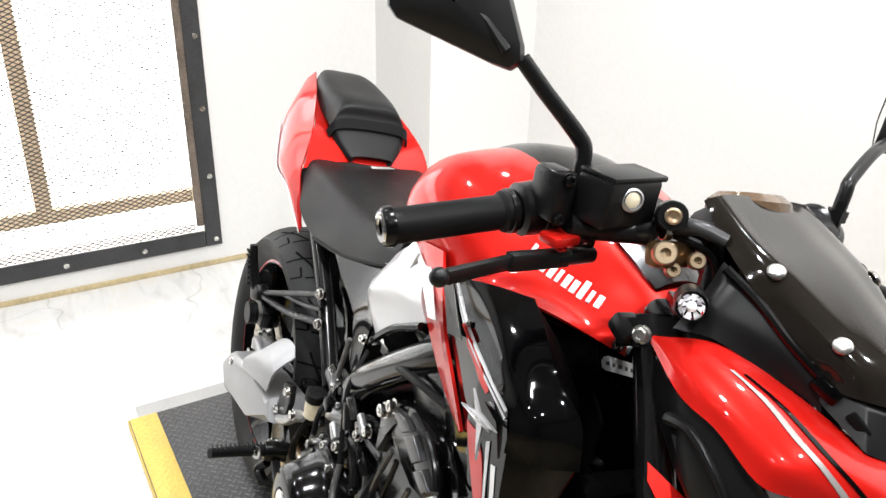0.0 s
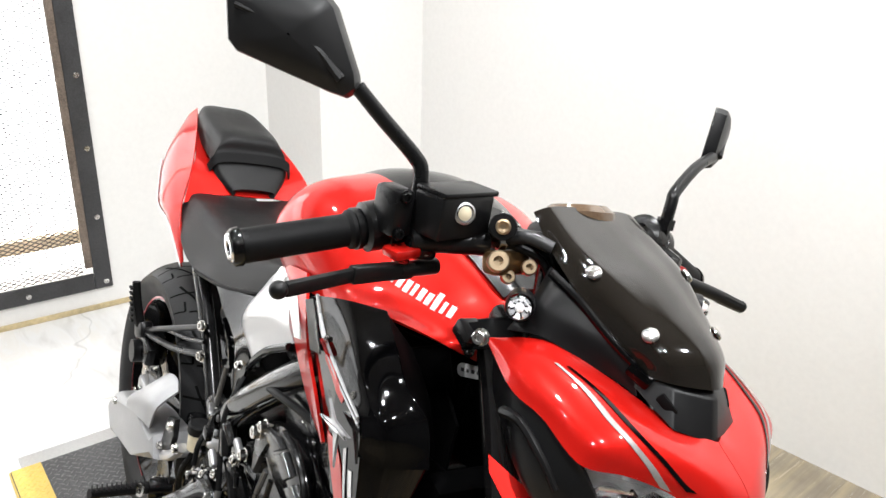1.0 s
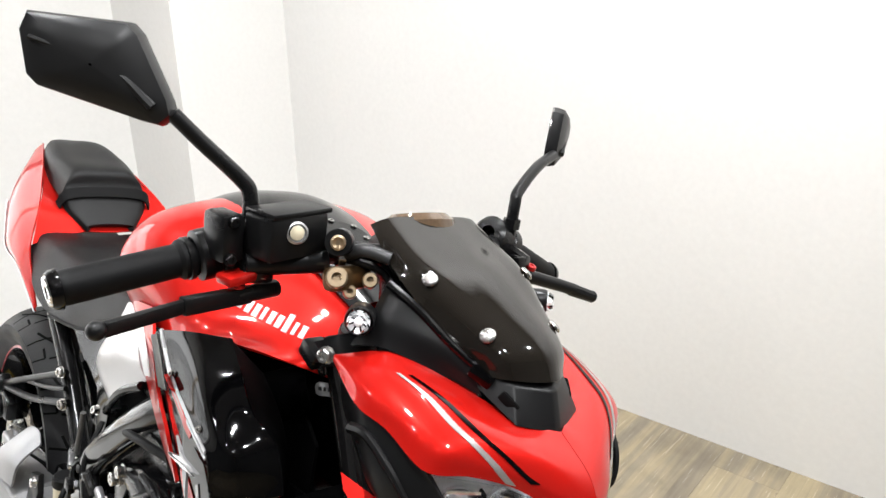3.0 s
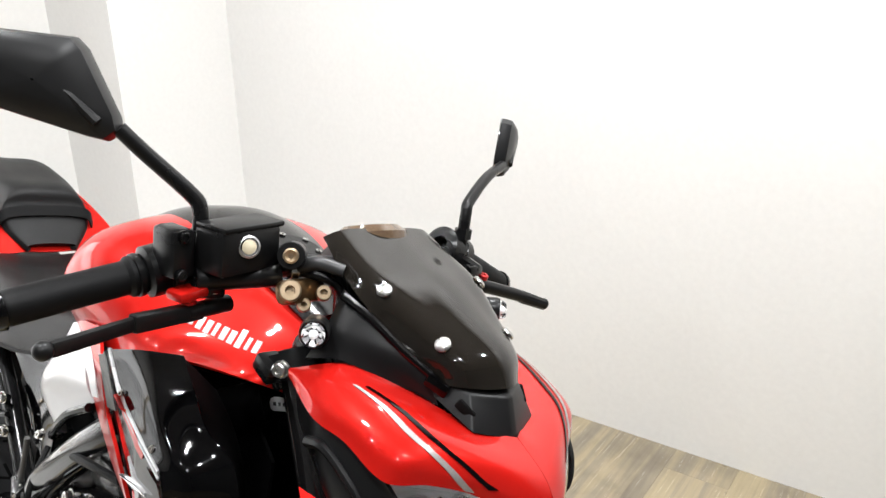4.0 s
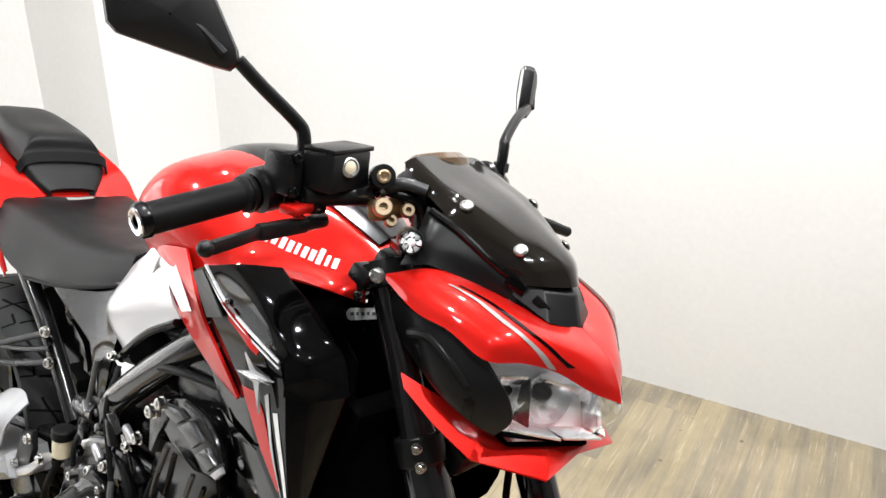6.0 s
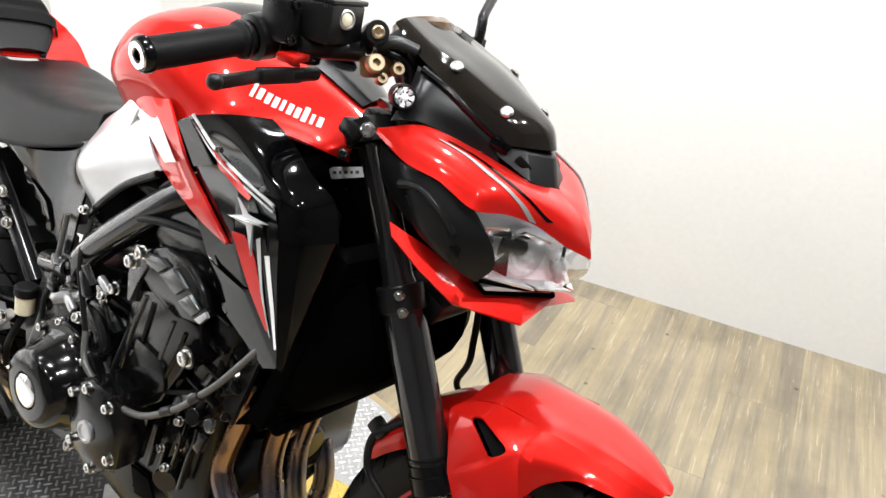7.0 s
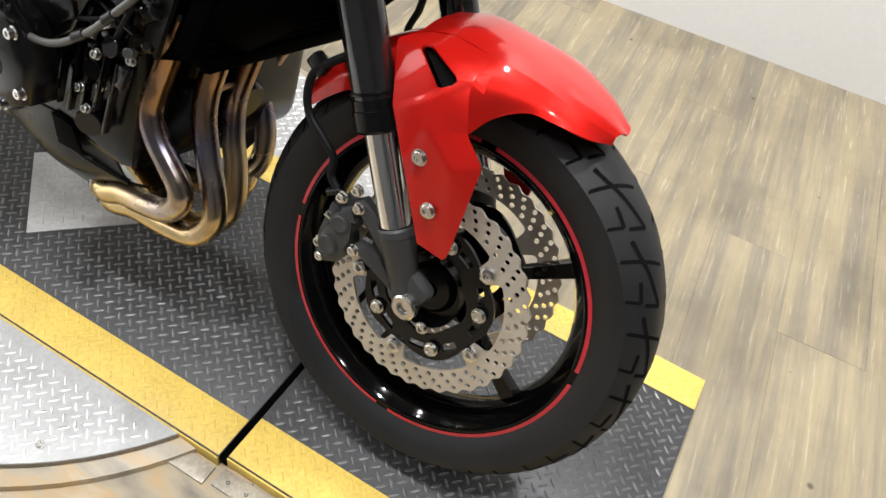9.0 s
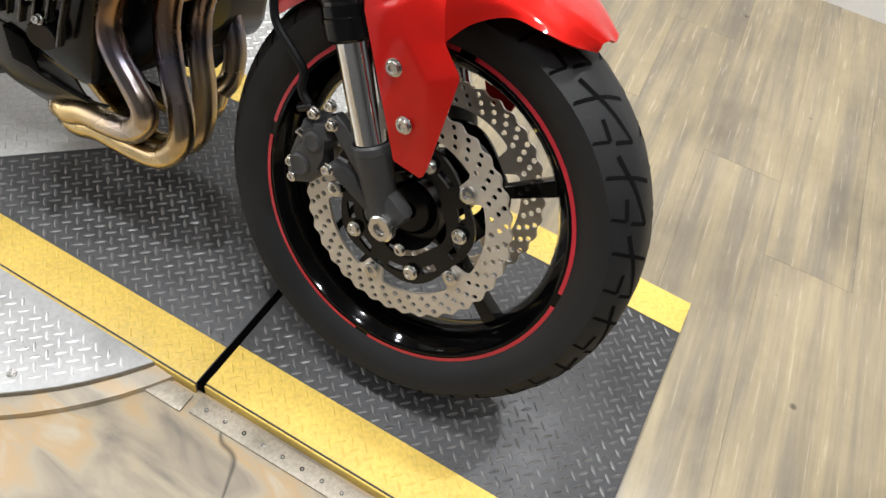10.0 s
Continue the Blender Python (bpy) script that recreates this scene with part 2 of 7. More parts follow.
def slate_material(name, bands, gloss, vein):
    """Stone-look sheet: ochre, grey and rust clouds with dark veins."""
    m = bpy.data.materials.new(name)
    m.use_nodes = True
    nt = m.node_tree
    b = nt.nodes["Principled BSDF"]
    co = nt.nodes.new("ShaderNodeTexCoord")
    mp = nt.nodes.new("ShaderNodeMapping")
    mp.inputs["Scale"].default_value, mp.inputs["Rotation"].default_value = (2.2, 6.5, 1), (0, 0, 0.5)
    nt.links.new(co.outputs["Object"], mp.inputs[0])
    n = nt.nodes.new("ShaderNodeTexNoise")
    n.inputs["Scale"].default_value, n.inputs["Detail"].default_value, n.inputs["Distortion"].default_value = 2.2, 9, 0.9
    nt.links.new(mp.outputs[0], n.inputs["Vector"])
    r = nt.nodes.new("ShaderNodeValToRGB")
    e = r.color_ramp.elements
    e[0].position, e[0].color = bands[0][0], (*bands[0][1], 1)
    e[1].position, e[1].color = bands[-1][0], (*bands[-1][1], 1)
    for p, c in bands[1:-1]:
        k = e.new(p)
        k.color = (*c, 1)
    nt.links.new(n.outputs[0], r.inputs[0])
    v = nt.nodes.new("ShaderNodeTexVoronoi")
    v.feature = "DISTANCE_TO_EDGE"
    v.inputs["Scale"].default_value = 1.7
    wob = nt.nodes.new("ShaderNodeVectorMath")
    wob.operation = "MULTIPLY_ADD"
    wob.inputs[1].default_value = (0.35, 0.35, 0)
    n3 = nt.nodes.new("ShaderNodeTexNoise")
    n3.inputs["Scale"].default_value = 4
    nt.links.new(co.outputs["Object"], n3.inputs["Vector"])
    nt.links.new(n3.outputs["Color"], wob.inputs[0])
    nt.links.new(co.outputs["Object"], wob.inputs[2])
    nt.links.new(wob.outputs[0], v.inputs["Vector"])
    mr = nt.nodes.new("ShaderNodeMapRange")
    mr.inputs[1].default_value, mr.inputs[2].default_value = 0.0, 0.008
    mr.inputs[3].default_value, mr.inputs[4].default_value = vein, 1.0
    nt.links.new(v.outputs[0], mr.inputs[0])
    sc = nt.nodes.new("ShaderNodeVectorMath")
    sc.operation = "SCALE"
    nt.links.new(r.outputs[0], sc.inputs[0])
    nt.links.new(mr.outputs[0], sc.inputs["Scale"])
    nt.links.new(sc.outputs[0], b.inputs["Base Color"])
    b.inputs["Roughness"].default_value = gloss
    return m


PLANK = plank_material()
SLATE = slate_material("slate_look_floor", ((0.30, (0.13, 0.115, 0.10)), (0.42, (0.27, 0.225, 0.165)), (0.52, (0.36, 0.30, 0.21)), (0.60, (0.42, 0.29, 0.15)), (0.72, (0.43, 0.38, 0.29))), 0.36, 0.25)
# Paler copy of the slate sheet, with window glare painted into its colour.
GLARE_STONE = slate_material("glare_stone_floor", ((0.26, (0.60, 0.59, 0.57)), (0.40, (0.70, 0.69, 0.67)), (0.52, (0.75, 0.745, 0.73)), (0.62, (0.74, 0.72, 0.68)), (0.74, (0.78, 0.775, 0.76))), 0.24, 0.78)

from mathutils.bvhtree import BVHTree


# ---- building tools ----
def part(name, bm, mat, parent=None, label="", sharp=35, kind=""):
    """Links a bmesh as one mesh object under a thing or a part."""
    bmesh.ops.remove_doubles(bm, verts=bm.verts, dist=1e-6)
    bmesh.ops.recalc_face_normals(bm, faces=bm.faces)
    me = bpy.data.meshes.new(name)
    bm.to_mesh(me)
    bm.free()
    me.polygons.foreach_set("use_smooth", [True] * len(me.polygons))
    me.set_sharp_from_angle(angle=radians(sharp))
    me.materials.append(mat)
    ob = new(name, me)
    if parent:
        ob.parent = parent
    return tagged(ob, label, kind=kind)


def spline(pts, n):
    """n points evenly along a Catmull-Rom curve through pts."""
    p = [Vector(q) for q in pts]
    if len(p) == 2:
        return [p[0].lerp(p[1], i / (n - 1)) for i in range(n)]
    q = [p[0] * 2 - p[1], *p, p[-1] * 2 - p[-2]]
    out = []
    for i in range(n):
        s = i / (n - 1) * (len(p) - 1)
        k = min(int(s), len(p) - 2)
        t = s - k
        a, b, c, d = q[k : k + 4]
        out.append(0.5 * ((2 * b) + (c - a) * t + (2 * a - 5 * b + 4 * c - d) * t * t + (3 * b - a - 3 * c + d) * t ** 3))
    return out


def grid(bm, rows, wrap=False):
    vs = [[bm.verts.new(p) for p in row] for row in rows]
    for a, b in zip(vs, vs[1:]):
        n = len(a)
        for i in range(n if wrap else n - 1):
            j = (i + 1) % n
            bm.faces.new((a[i], a[j], b[j], b[i]))
    return vs


def skin(rows, nu=16, nv=10, thick=0.003):
    """A smooth panel through rows of control points, with thickness."""
    bm = bmesh.new()
    r = [spline(row, nv) for row in rows]
    cols = [spline([row[i] for row in r], nu) for i in range(nv)]
    grid(bm, cols)
    bmesh.ops.recalc_face_normals(bm, faces=bm.faces)
    if thick:
        bmesh.ops.solidify(bm, geom=bm.faces[:], thickness=thick)
    return bm


def plate(pts, thick, axis=(0, -1, 0), bevel=0.0015, bm=None):
    """A flat or slightly bent sheet: an outline pushed out along axis, edges rounded."""
    own = bmesh.new()
    a = Vector(axis).normalized() * thick
    lo = [own.verts.new(p) for p in pts]
    hi = [own.verts.new(Vector(p) + a) for p in pts]
    n = len(pts)
    own.faces.new(lo[::-1])
    own.faces.new(hi)
    for i in range(n):
        own.faces.new((lo[i], lo[(i + 1) % n], hi[(i + 1) % n], hi[i]))
    if bevel:
        edges = [e for e in own.edges if e.verts[0] in hi and e.verts[1] in hi]
        bmesh.ops.bevel(own, geom=edges, offset=bevel, segments=2, affect="EDGES", profile=0.5)
    return merge(bm, own)


def merge(bm, own):
    if bm is None:
        return own
    me = bpy.data.meshes.new("tmp")
    own.to_mesh(me)
    own.free()
    bm.from_mesh(me)
    bpy.data.meshes.remove(me)
    return bm


def frame_of(d):
    d = Vector(d).normalized()
    up = Vector((0, 0, 1)) if abs(d.z) < 0.9 else Vector((1, 0, 0))
    s = d.cross(up).normalized()
    return s, s.cross(d)


def tube(pts, r, n=24, sides=12, bm=None, caps=True, smooth=True):
    """A round bar or hose along a smooth path; r may be one radius or one for each end."""
    bm = bm or bmesh.new()
    path = spline(pts, n) if smooth else [Vector(p) for p in pts]
    n = len(path)
    r0, r1 = (r, r) if not isinstance(r, tuple) else r
    rows = []
    s = None
    for i, p in enumerate(path):
        d = (path[min(i + 1, n - 1)] - path[max(i - 1, 0)]).normalized()
        if s is None:
            s, _ = frame_of(d)
        s = (s - d * s.dot(d)).normalized()
        u = s.cross(d)
        rr = r0 + (r1 - r0) * i / (n - 1)
        rows.append([p + s * (rr * math.cos(k * math.tau / sides)) + u * (rr * math.sin(k * math.tau / sides)) for k in range(sides)])
    vs = grid(bm, rows, True)
    if caps:
        bm.faces.new(vs[0][::-1])
        bm.faces.new(vs[-1])
    return bm


def lathe(profile, base, axis, n=24, bm=None, cap=False):
    """Turns a profile of (along, radius) about an axis through base."""
    bm = bm or bmesh.new()
    d = Vector(axis).normalized()
    s, u = frame_of(d)
    rows = [[Vector(base) + d * a + s * (r * math.cos(k * math.tau / n)) + u * (r * math.sin(k * math.tau / n)) for k in range(n)] for a, r in profile]
    vs = grid(bm, rows, True)
    if cap:
        bm.faces.new(vs[0][::-1])
        bm.faces.new(vs[-1])
    return bm


def rod(p, q, r, sides=16, bm=None, edge=0.001):
    """A straight cylinder from p to q with softened rims."""
    p, q = Vector(p), Vector(q)
    h = (q - p).length
    e = min(edge, r * 0.4, h * 0.4)
    return lathe([(0, r - e), (e, r), (h - e, r), (h, r - e)], p, q - p, sides, bm, True)


def box(centre, size, bevel=0.004, turn=(0, 0, 0), bm=None, taper=1.0, seg=2):
    """A block with rounded edges; taper narrows its top."""
    own = bmesh.new()
    bmesh.ops.create_cube(own, size=1)
    for v in own.verts:
        k = taper if v.co.z > 0 else 1.0
        v.co = Vector((v.co.x * size[0] * k, v.co.y * size[1] * k, v.co.z * size[2]))
    if bevel:
        bmesh.ops.bevel(own, geom=own.edges[:], offset=bevel, segments=seg, affect="EDGES", profile=0.5)
    own.transform(pose(*centre, *turn))
    return merge(bm, own)


def bolt_head(p, axis, r=0.006, h=0.005, bm=None):
    """A socket-head bolt: washer, round head and a recess."""
    return lathe([(0, r * 1.25), (0.0012, r * 1.25), (0.0012, r), (h - 0.001, r), (h, r * 0.85), (h, r * 0.5), (h - 0.002, r * 0.45), (h - 0.002, 0.0001)], p, axis, 12, bm)


def facets(polys, thick=0.003, bevel=0.0015):
    """A creased panel of flat facets that share corners, with softened creases and thickness."""
    bm = bmesh.new()
    seen = {}
    for poly in polys:
        vs = []
        for p in poly:
            key = tuple(round(c, 5) for c in p)
            if key not in seen:
                seen[key] = bm.verts.new(p)
            if seen[key] not in vs:
                vs.append(seen[key])
        bm.faces.new(vs)
    bmesh.ops.recalc_face_normals(bm, faces=bm.faces)
    if bevel:
        inner = [e for e in bm.edges if len(e.link_faces) == 2]
        bmesh.ops.bevel(bm, geom=inner, offset=bevel, segments=2, affect="EDGES", profile=0.5)
    if thick:
        bmesh.ops.solidify(bm, geom=bm.faces[:], thickness=thick)
    return bm


def mirrored(polys, y):
    """The right-hand facets, or their mirror on the left."""
    return [[(a, -b * y, c) for a, b, c in p] for p in polys]


def laid(ob, rows, out, nu=4, nv=30, lift=0.0012):
    """A thin strip through rows of points, dropped along -out on to the surface of ob and lifted a hair."""
    tree = BVHTree.FromPolygons([v.co.copy() for v in ob.data.vertices], [tuple(p.vertices) for p in ob.data.polygons])
    out = Vector(out).normalized()
    r = [spline(row, nv) for row in rows]
    cols = []
    for i in range(nv):
        col = []
        for p in spline([row[i] for row in r], nu):
            at = tree.ray_cast(p + out * 0.04, -out)[0]
            col.append((at if at and (at - p).length < 0.03 else p) + out * lift)
        cols.append(col)
    bm = bmesh.new()
    grid(bm, cols)
    bmesh.ops.recalc_face_normals(bm, faces=bm.faces)
    bmesh.ops.solidify(bm, geom=bm.faces[:], thickness=0.0006)
    return bm

# ---- the room ----
FLOOR_Z = -0.028
FAR_X0, FAR_X1 = -2.2, 3.2


def far_wall_y(x):
    return 1.712 + 0.078 * x


def slab(name, pts, z0, z1, mat, label, category, parent=None, kind="structure"):
    bm = plate([(x, y, z0) for x, y in pts], z1 - z0, (0, 0, 1), 0)
    ob = part(name, bm, mat, parent)
    return tagged(ob, label, category, kind=kind)


floor = slab("floor", [(-2.9, -3.1), (3.4, -3.1), (3.4, 2.2), (-2.9, 2.2)], -0.20, FLOOR_Z - 0.004, PLANK, "limed oak look plank floor, worn and scuffed", "floor")
ceiling = slab("ceiling", [(-2.9, -3.1), (3.4, -3.1), (3.4, 2.2), (-2.9, 2.2)], CEIL, CEIL + 0.15, CEILM, "plain grey painted ceiling", "ceiling")
slab("wall_far", [(FAR_X0 - 0.5, far_wall_y(FAR_X0 - 0.5)), (FAR_X1, far_wall_y(FAR_X1)), (FAR_X1, 2.15), (FAR_X0 - 0.5, 2.15)], -0.15, CEIL, WALLM, "smooth white painted wall", "wall")
slab("wall_pillar", [(-2.66, 1.08), (-2.2, 1.08), (-2.2, 1.583), (-2.66, 1.555)], -0.15, CEIL, WALLM, "white painted boxed pillar in the room corner", "wall")
slab("wall_east", [(FAR_X1, -3.0), (3.35, -3.0), (3.35, 2.15), (FAR_X1, 2.15)], -0.15, CEIL, GREYW, "grey painted wall", "wall")
slab("wall_south", [(-2.85, -3.1), (3.35, -3.1), (3.35, -2.95), (-2.85, -2.95)], -0.15, CEIL, GREYW, "grey painted wall", "wall")

# wall with the mesh-covered opening: y from OPEN0 to OPEN1, z from 0.10 up
WX = -2.64
OPEN0, OPEN1, OPENZ0, OPENZ1 = -1.75, 0.335, 0.105, 1.95


def wall_block(name, y0, y1, z0, z1, label):
    ob = part(name, box((WX - 0.09, (y0 + y1) / 2, (z0 + z1) / 2), (0.18, y1 - y0, z1 - z0), 0.0), WALLM)
    return tagged(ob, label, "wall", kind="structure")


wall_block("wall_west", OPEN1, 1.30, -0.15, CEIL, "white painted wall beside a meshed opening")
wall_block("wall_west_south", -2.95, OPEN0, -0.15, CEIL, "white painted wall beside a meshed opening")
wall_block("wall_west_sill", OPEN0, OPEN1, -0.15, OPENZ0, "white painted wall below a meshed opening")
wall_block("wall_west_head", OPEN0, OPEN1, OPENZ1, CEIL, "white painted wall above a meshed opening")

window = tagged(new("window_1"), "steel framed opening covered with expanded metal mesh", "window", kind="structure")
part("backing_board", box((WX - 0.15, (OPEN0 + OPEN1) / 2, (OPENZ0 + OPENZ1) / 2), (0.02, OPEN1 - OPEN0, OPENZ1 - OPENZ0), 0.0), GLOW_BACKING, window, "white board behind the mesh, glowing in place of daylight")
for by in (-0.205, -0.95):
    part("batten", box((WX - 0.10, by, 1.1), (0.04, 0.055, 1.69), 0.003), BATTEN, window, "pale pine batten behind the mesh")
part("batten", box((WX - 0.10, (OPEN0 + OPEN1) / 2, 0.245), (0.035, OPEN1 - OPEN0 - 0.01, 0.05), 0.003), BATTEN, window, "pale pine batten behind the mesh")


def angle_bar(y0, y1, z0, z1):
    return box((WX + 0.006, (y0 + y1) / 2, (z0 + z1) / 2), (0.012, y1 - y0, z1 - z0), 0.002)


for a in ((OPEN1 - 0.01, OPEN1 + 0.052, 0.06, 2.02), (OPEN0 - 0.052, OPEN0 + 0.01, 0.06, 2.02), (OPEN0 + 0.012, OPEN1 - 0.012, 0.06, 0.125), (OPEN0 + 0.012, OPEN1 - 0.012, 1.94, 2.02)):
    part("frame_bar", angle_bar(*a), STEEL, window, "dark steel angle frame")
part("inner_strip", box((WX + 0.003, OPEN1 - 0.024, 1.05), (0.02, 0.026, 1.80), 0.002), RUSTY, window, "worn brown strip inside the steel frame")
for k in range(7):
    part("screw", bolt_head((WX + 0.012, OPEN1 + 0.030, 0.085 + 0.26 * k), (1, 0, 0), 0.008, 0.004), BOLT, window)
for k in range(7):
    part("screw", bolt_head((WX + 0.012, OPEN1 - 0.24 - 0.27 * k, 0.088), (1, 0, 0), 0.008, 0.004), BOLT, window)


def expanded_mesh():
    """Diamond wires that cross each other, clipped to the opening."""
    verts, faces = [], []
    y0, y1, z0, z1 = OPEN0 + 0.012, OPEN1 - 0.04, OPENZ0 + 0.02, 1.45
    w, slope = 0.0017, 0.52
    for sgn in (1, -1):
        step = 0.030
        count = int(((y1 - y0) * slope + (z1 - z0)) / (step * slope)) + 2
        for k in range(-2, count):
            c = z0 - (y1 - y0) * slope * (sgn > 0) + k * step * slope
            ya, yb = y0, y1
            za, zb = (c, c + (y1 - y0) * slope) if sgn > 0 else (c, c - (y1 - y0) * slope)
            t0, t1 = 0.0, 1.0
            d = zb - za
            for lim, up in ((z0, 0), (z1, 1)):
                t = (lim - za) / d
                if (d > 0) == (up == 0):
                    t0 = max(t0, t)
                else:
                    t1 = min(t1, t)
            if t1 - t0 < 0.005:
                continue
            p = (ya + (yb - ya) * t0, za + d * t0)
            q = (ya + (yb - ya) * t1, za + d * t1)
            n = len(verts)
            for y, z in (p, q):
                verts += [(WX - 0.006, y, z - w), (WX - 0.004, y, z - w), (WX - 0.004, y, z + w), (WX - 0.006, y, z + w)]
            faces += [(n, n + 1, n + 5, n + 4), (n + 1, n + 2, n + 6, n + 5), (n + 2, n + 3, n + 7, n + 6), (n + 3, n, n + 4, n + 7)]
    me = bpy.data.meshes.new("expanded_mesh")
    me.from_pydata(verts, [], faces)
    me.materials.append(WIRE)
    ob = new("expanded_mesh", me)
    ob.parent = window
    return tagged(ob, "thin expanded metal mesh", kind="stuff")


expanded_mesh()

# floor of stone-look sheet on the near side of the display platform
slab("floor_slate", [(-1.20, -2.0), (1.2, -2.0), (1.2, -0.02), (-1.20, -0.02)], FLOOR_Z - 0.004, FLOOR_Z + 0.0015, SLATE, "stone look floor sheet with rusty clouds and dark veins", "floor")

slab("floor_glare", [(-2.66, -2.95), (-1.20, -2.95), (-1.20, 1.66), (-2.66, 1.60)], FLOOR_Z - 0.004, FLOOR_Z + 0.0018, GLARE_STONE, "glossy stone look floor sheet paled by painted window glare, thin grey veins", "floor")
# Tan strip drawn for the shadow gap where wall and floor meet.
tagged(part("baseboard", box((WX + 0.004, -0.85, FLOOR_Z + 0.012), (0.010, 4.2, 0.020), 0.002), SKIRT), "thin tan strip at the floor edge, for the shadow gap along the wall", "baseboard", kind="structure")

for lx in (-1.7, -0.4, 0.9):
    for ly in (-1.3, -0.2, 1.05):
        lamp = tagged(new("ceiling_light"), "round recessed white ceiling spotlight", "ceiling light", "ceiling lights")
        part("trim_ring", lathe([(0, 0.075), (-0.012, 0.075), (-0.012, 0.06), (0, 0.052)], (lx, ly, CEIL), (0, 0, 1), 24), CEILM, lamp)

# ---- display platform and turntable ----
PX0, PX1, PY0, PY1, SEAM = -1.715, 0.465, -0.143, 0.452, -0.150
YW = 0.073
FY0, FYW = PY0 + 0.007, 0.080  # the front deck stands back a little and has the wider near stripe


def lugs(name, region, mat, parent, z, step=0.0168, size=0.0205, seed=3, label=""):
    """Raised lens-shaped lugs of tread plate on a slanting lattice, turned a quarter from one to the next."""
    rnd = random.Random(seed)
    verts, faces = [], []
    x0, x1, y0, y1, keep = region
    reach = int((x1 - x0 + y1 - y0) / step / math.sqrt(2)) + 2
    h2 = step / math.sqrt(2)
    for i in range(-reach, reach):
        for j in range(-reach, reach):
            x, y = (x0 + x1) / 2 + (i - j) * h2, (y0 + y1) / 2 + (i + j) * h2
            if not (x0 + 0.008 < x < x1 - 0.008 and y0 + 0.006 < y < y1 - 0.006 and keep(x, y)):
                continue
            a = radians(45 if (i + j) % 2 else -45)
            c, s = math.cos(a), math.sin(a)
            l, w, h = size / 2 * rnd.uniform(0.92, 1.05), 0.0026 * rnd.uniform(0.9, 1.1), 0.0012 * rnd.uniform(0.8, 1.1)
            n = len(verts)
            for px, py, pz in ((-l, 0, 0), (-l * 0.45, -w, 0), (l * 0.45, -w, 0), (l, 0, 0), (l * 0.45, w, 0), (-l * 0.45, w, 0), (-l * 0.55, 0, h), (l * 0.55, 0, h)):
                verts.append((x + px * c - py * s, y + px * s + py * c, z + pz))
            faces += [(n, n + 1, n + 6), (n + 1, n + 2, n + 7, n + 6), (n + 2, n + 3, n + 7), (n + 3, n + 4, n + 7), (n + 4, n + 5, n + 6, n + 7), (n + 5, n, n + 6)]
    me = bpy.data.meshes.new(name)
    me.from_pydata(verts, [], faces)
    me.materials.append(mat)
    ob = new(name, me)
    ob.parent = parent
    return tagged(ob, label, kind="stuff")


TC, TR = (-0.72, 0.16), 0.577
SQ = 0.155


def in_square(x, y, r=SQ):
    return abs(x - TC[0]) + abs(y - TC[1]) < r


platform = tagged(new("display_platform"), "black tread plate display platform with worn yellow edge stripes", "platform")
part("deck", box(((PX0 + SEAM - 0.006) / 2, (PY0 + PY1) / 2, -0.0135), (SEAM - 0.006 - PX0, PY1 - PY0, 0.0268), 0.0015), PLATE, platform, "black painted tread plate")
part("deck", box(((PX1 + SEAM + 0.006) / 2, (FY0 + PY1) / 2, -0.0135), (PX1 - SEAM - 0.006, PY1 - FY0, 0.0268), 0.0015), PLATE, platform, "black painted tread plate")
for x0, x1, y0, yw in ((PX0, SEAM - 0.0065, PY0, YW), (SEAM + 0.0065, PX1, FY0, FYW), (PX0, SEAM - 0.0065, PY1 - YW - 0.0015, YW), (SEAM + 0.0065, PX1, PY1 - YW - 0.0015, YW)):
    part("edge_stripe", box(((x0 + x1) / 2, y0 + yw / 2 + 0.0008, 0.0003), (x1 - x0 - 0.001, yw - 0.002, 0.0012), 0.0003), YELLOW, platform, "worn yellow paint stripe")
for x0, x1, y0 in ((PX0, SEAM - 0.006, PY0 - 0.0018), (SEAM + 0.006, PX1, FY0 - 0.0018), (PX0, SEAM - 0.006, PY1 + 0.0018), (SEAM + 0.006, PX1, PY1 + 0.0018)):
    part("side_flange", box(((x0 + x1) / 2, y0, -0.0145), (x1 - x0, 0.003, 0.026), 0.001), YELLOW, platform, "worn yellow painted side edge")
part("rear_ramp", plate([(PX0 - 0.09, PY0 + 0.03, FLOOR_Z), (PX0, PY0 + 0.03, FLOOR_Z), (PX0, PY0 + 0.03, -0.001), (PX0 - 0.09, PY0 + 0.03, FLOOR_Z + 0.004)], PY1 - PY0 - 0.06, (0, 1, 0), 0), SPLATE, platform, "short bare metal ramp")
# Black strip fills the open joint, with the gap's shade in its colour.
part("seam_strip", box((SEAM, (PY0 + PY1) / 2, -0.0120), (0.0125, PY1 - PY0 - 0.004, 0.020), 0), VOID, platform, "black strip filling the joint in place of its shade")
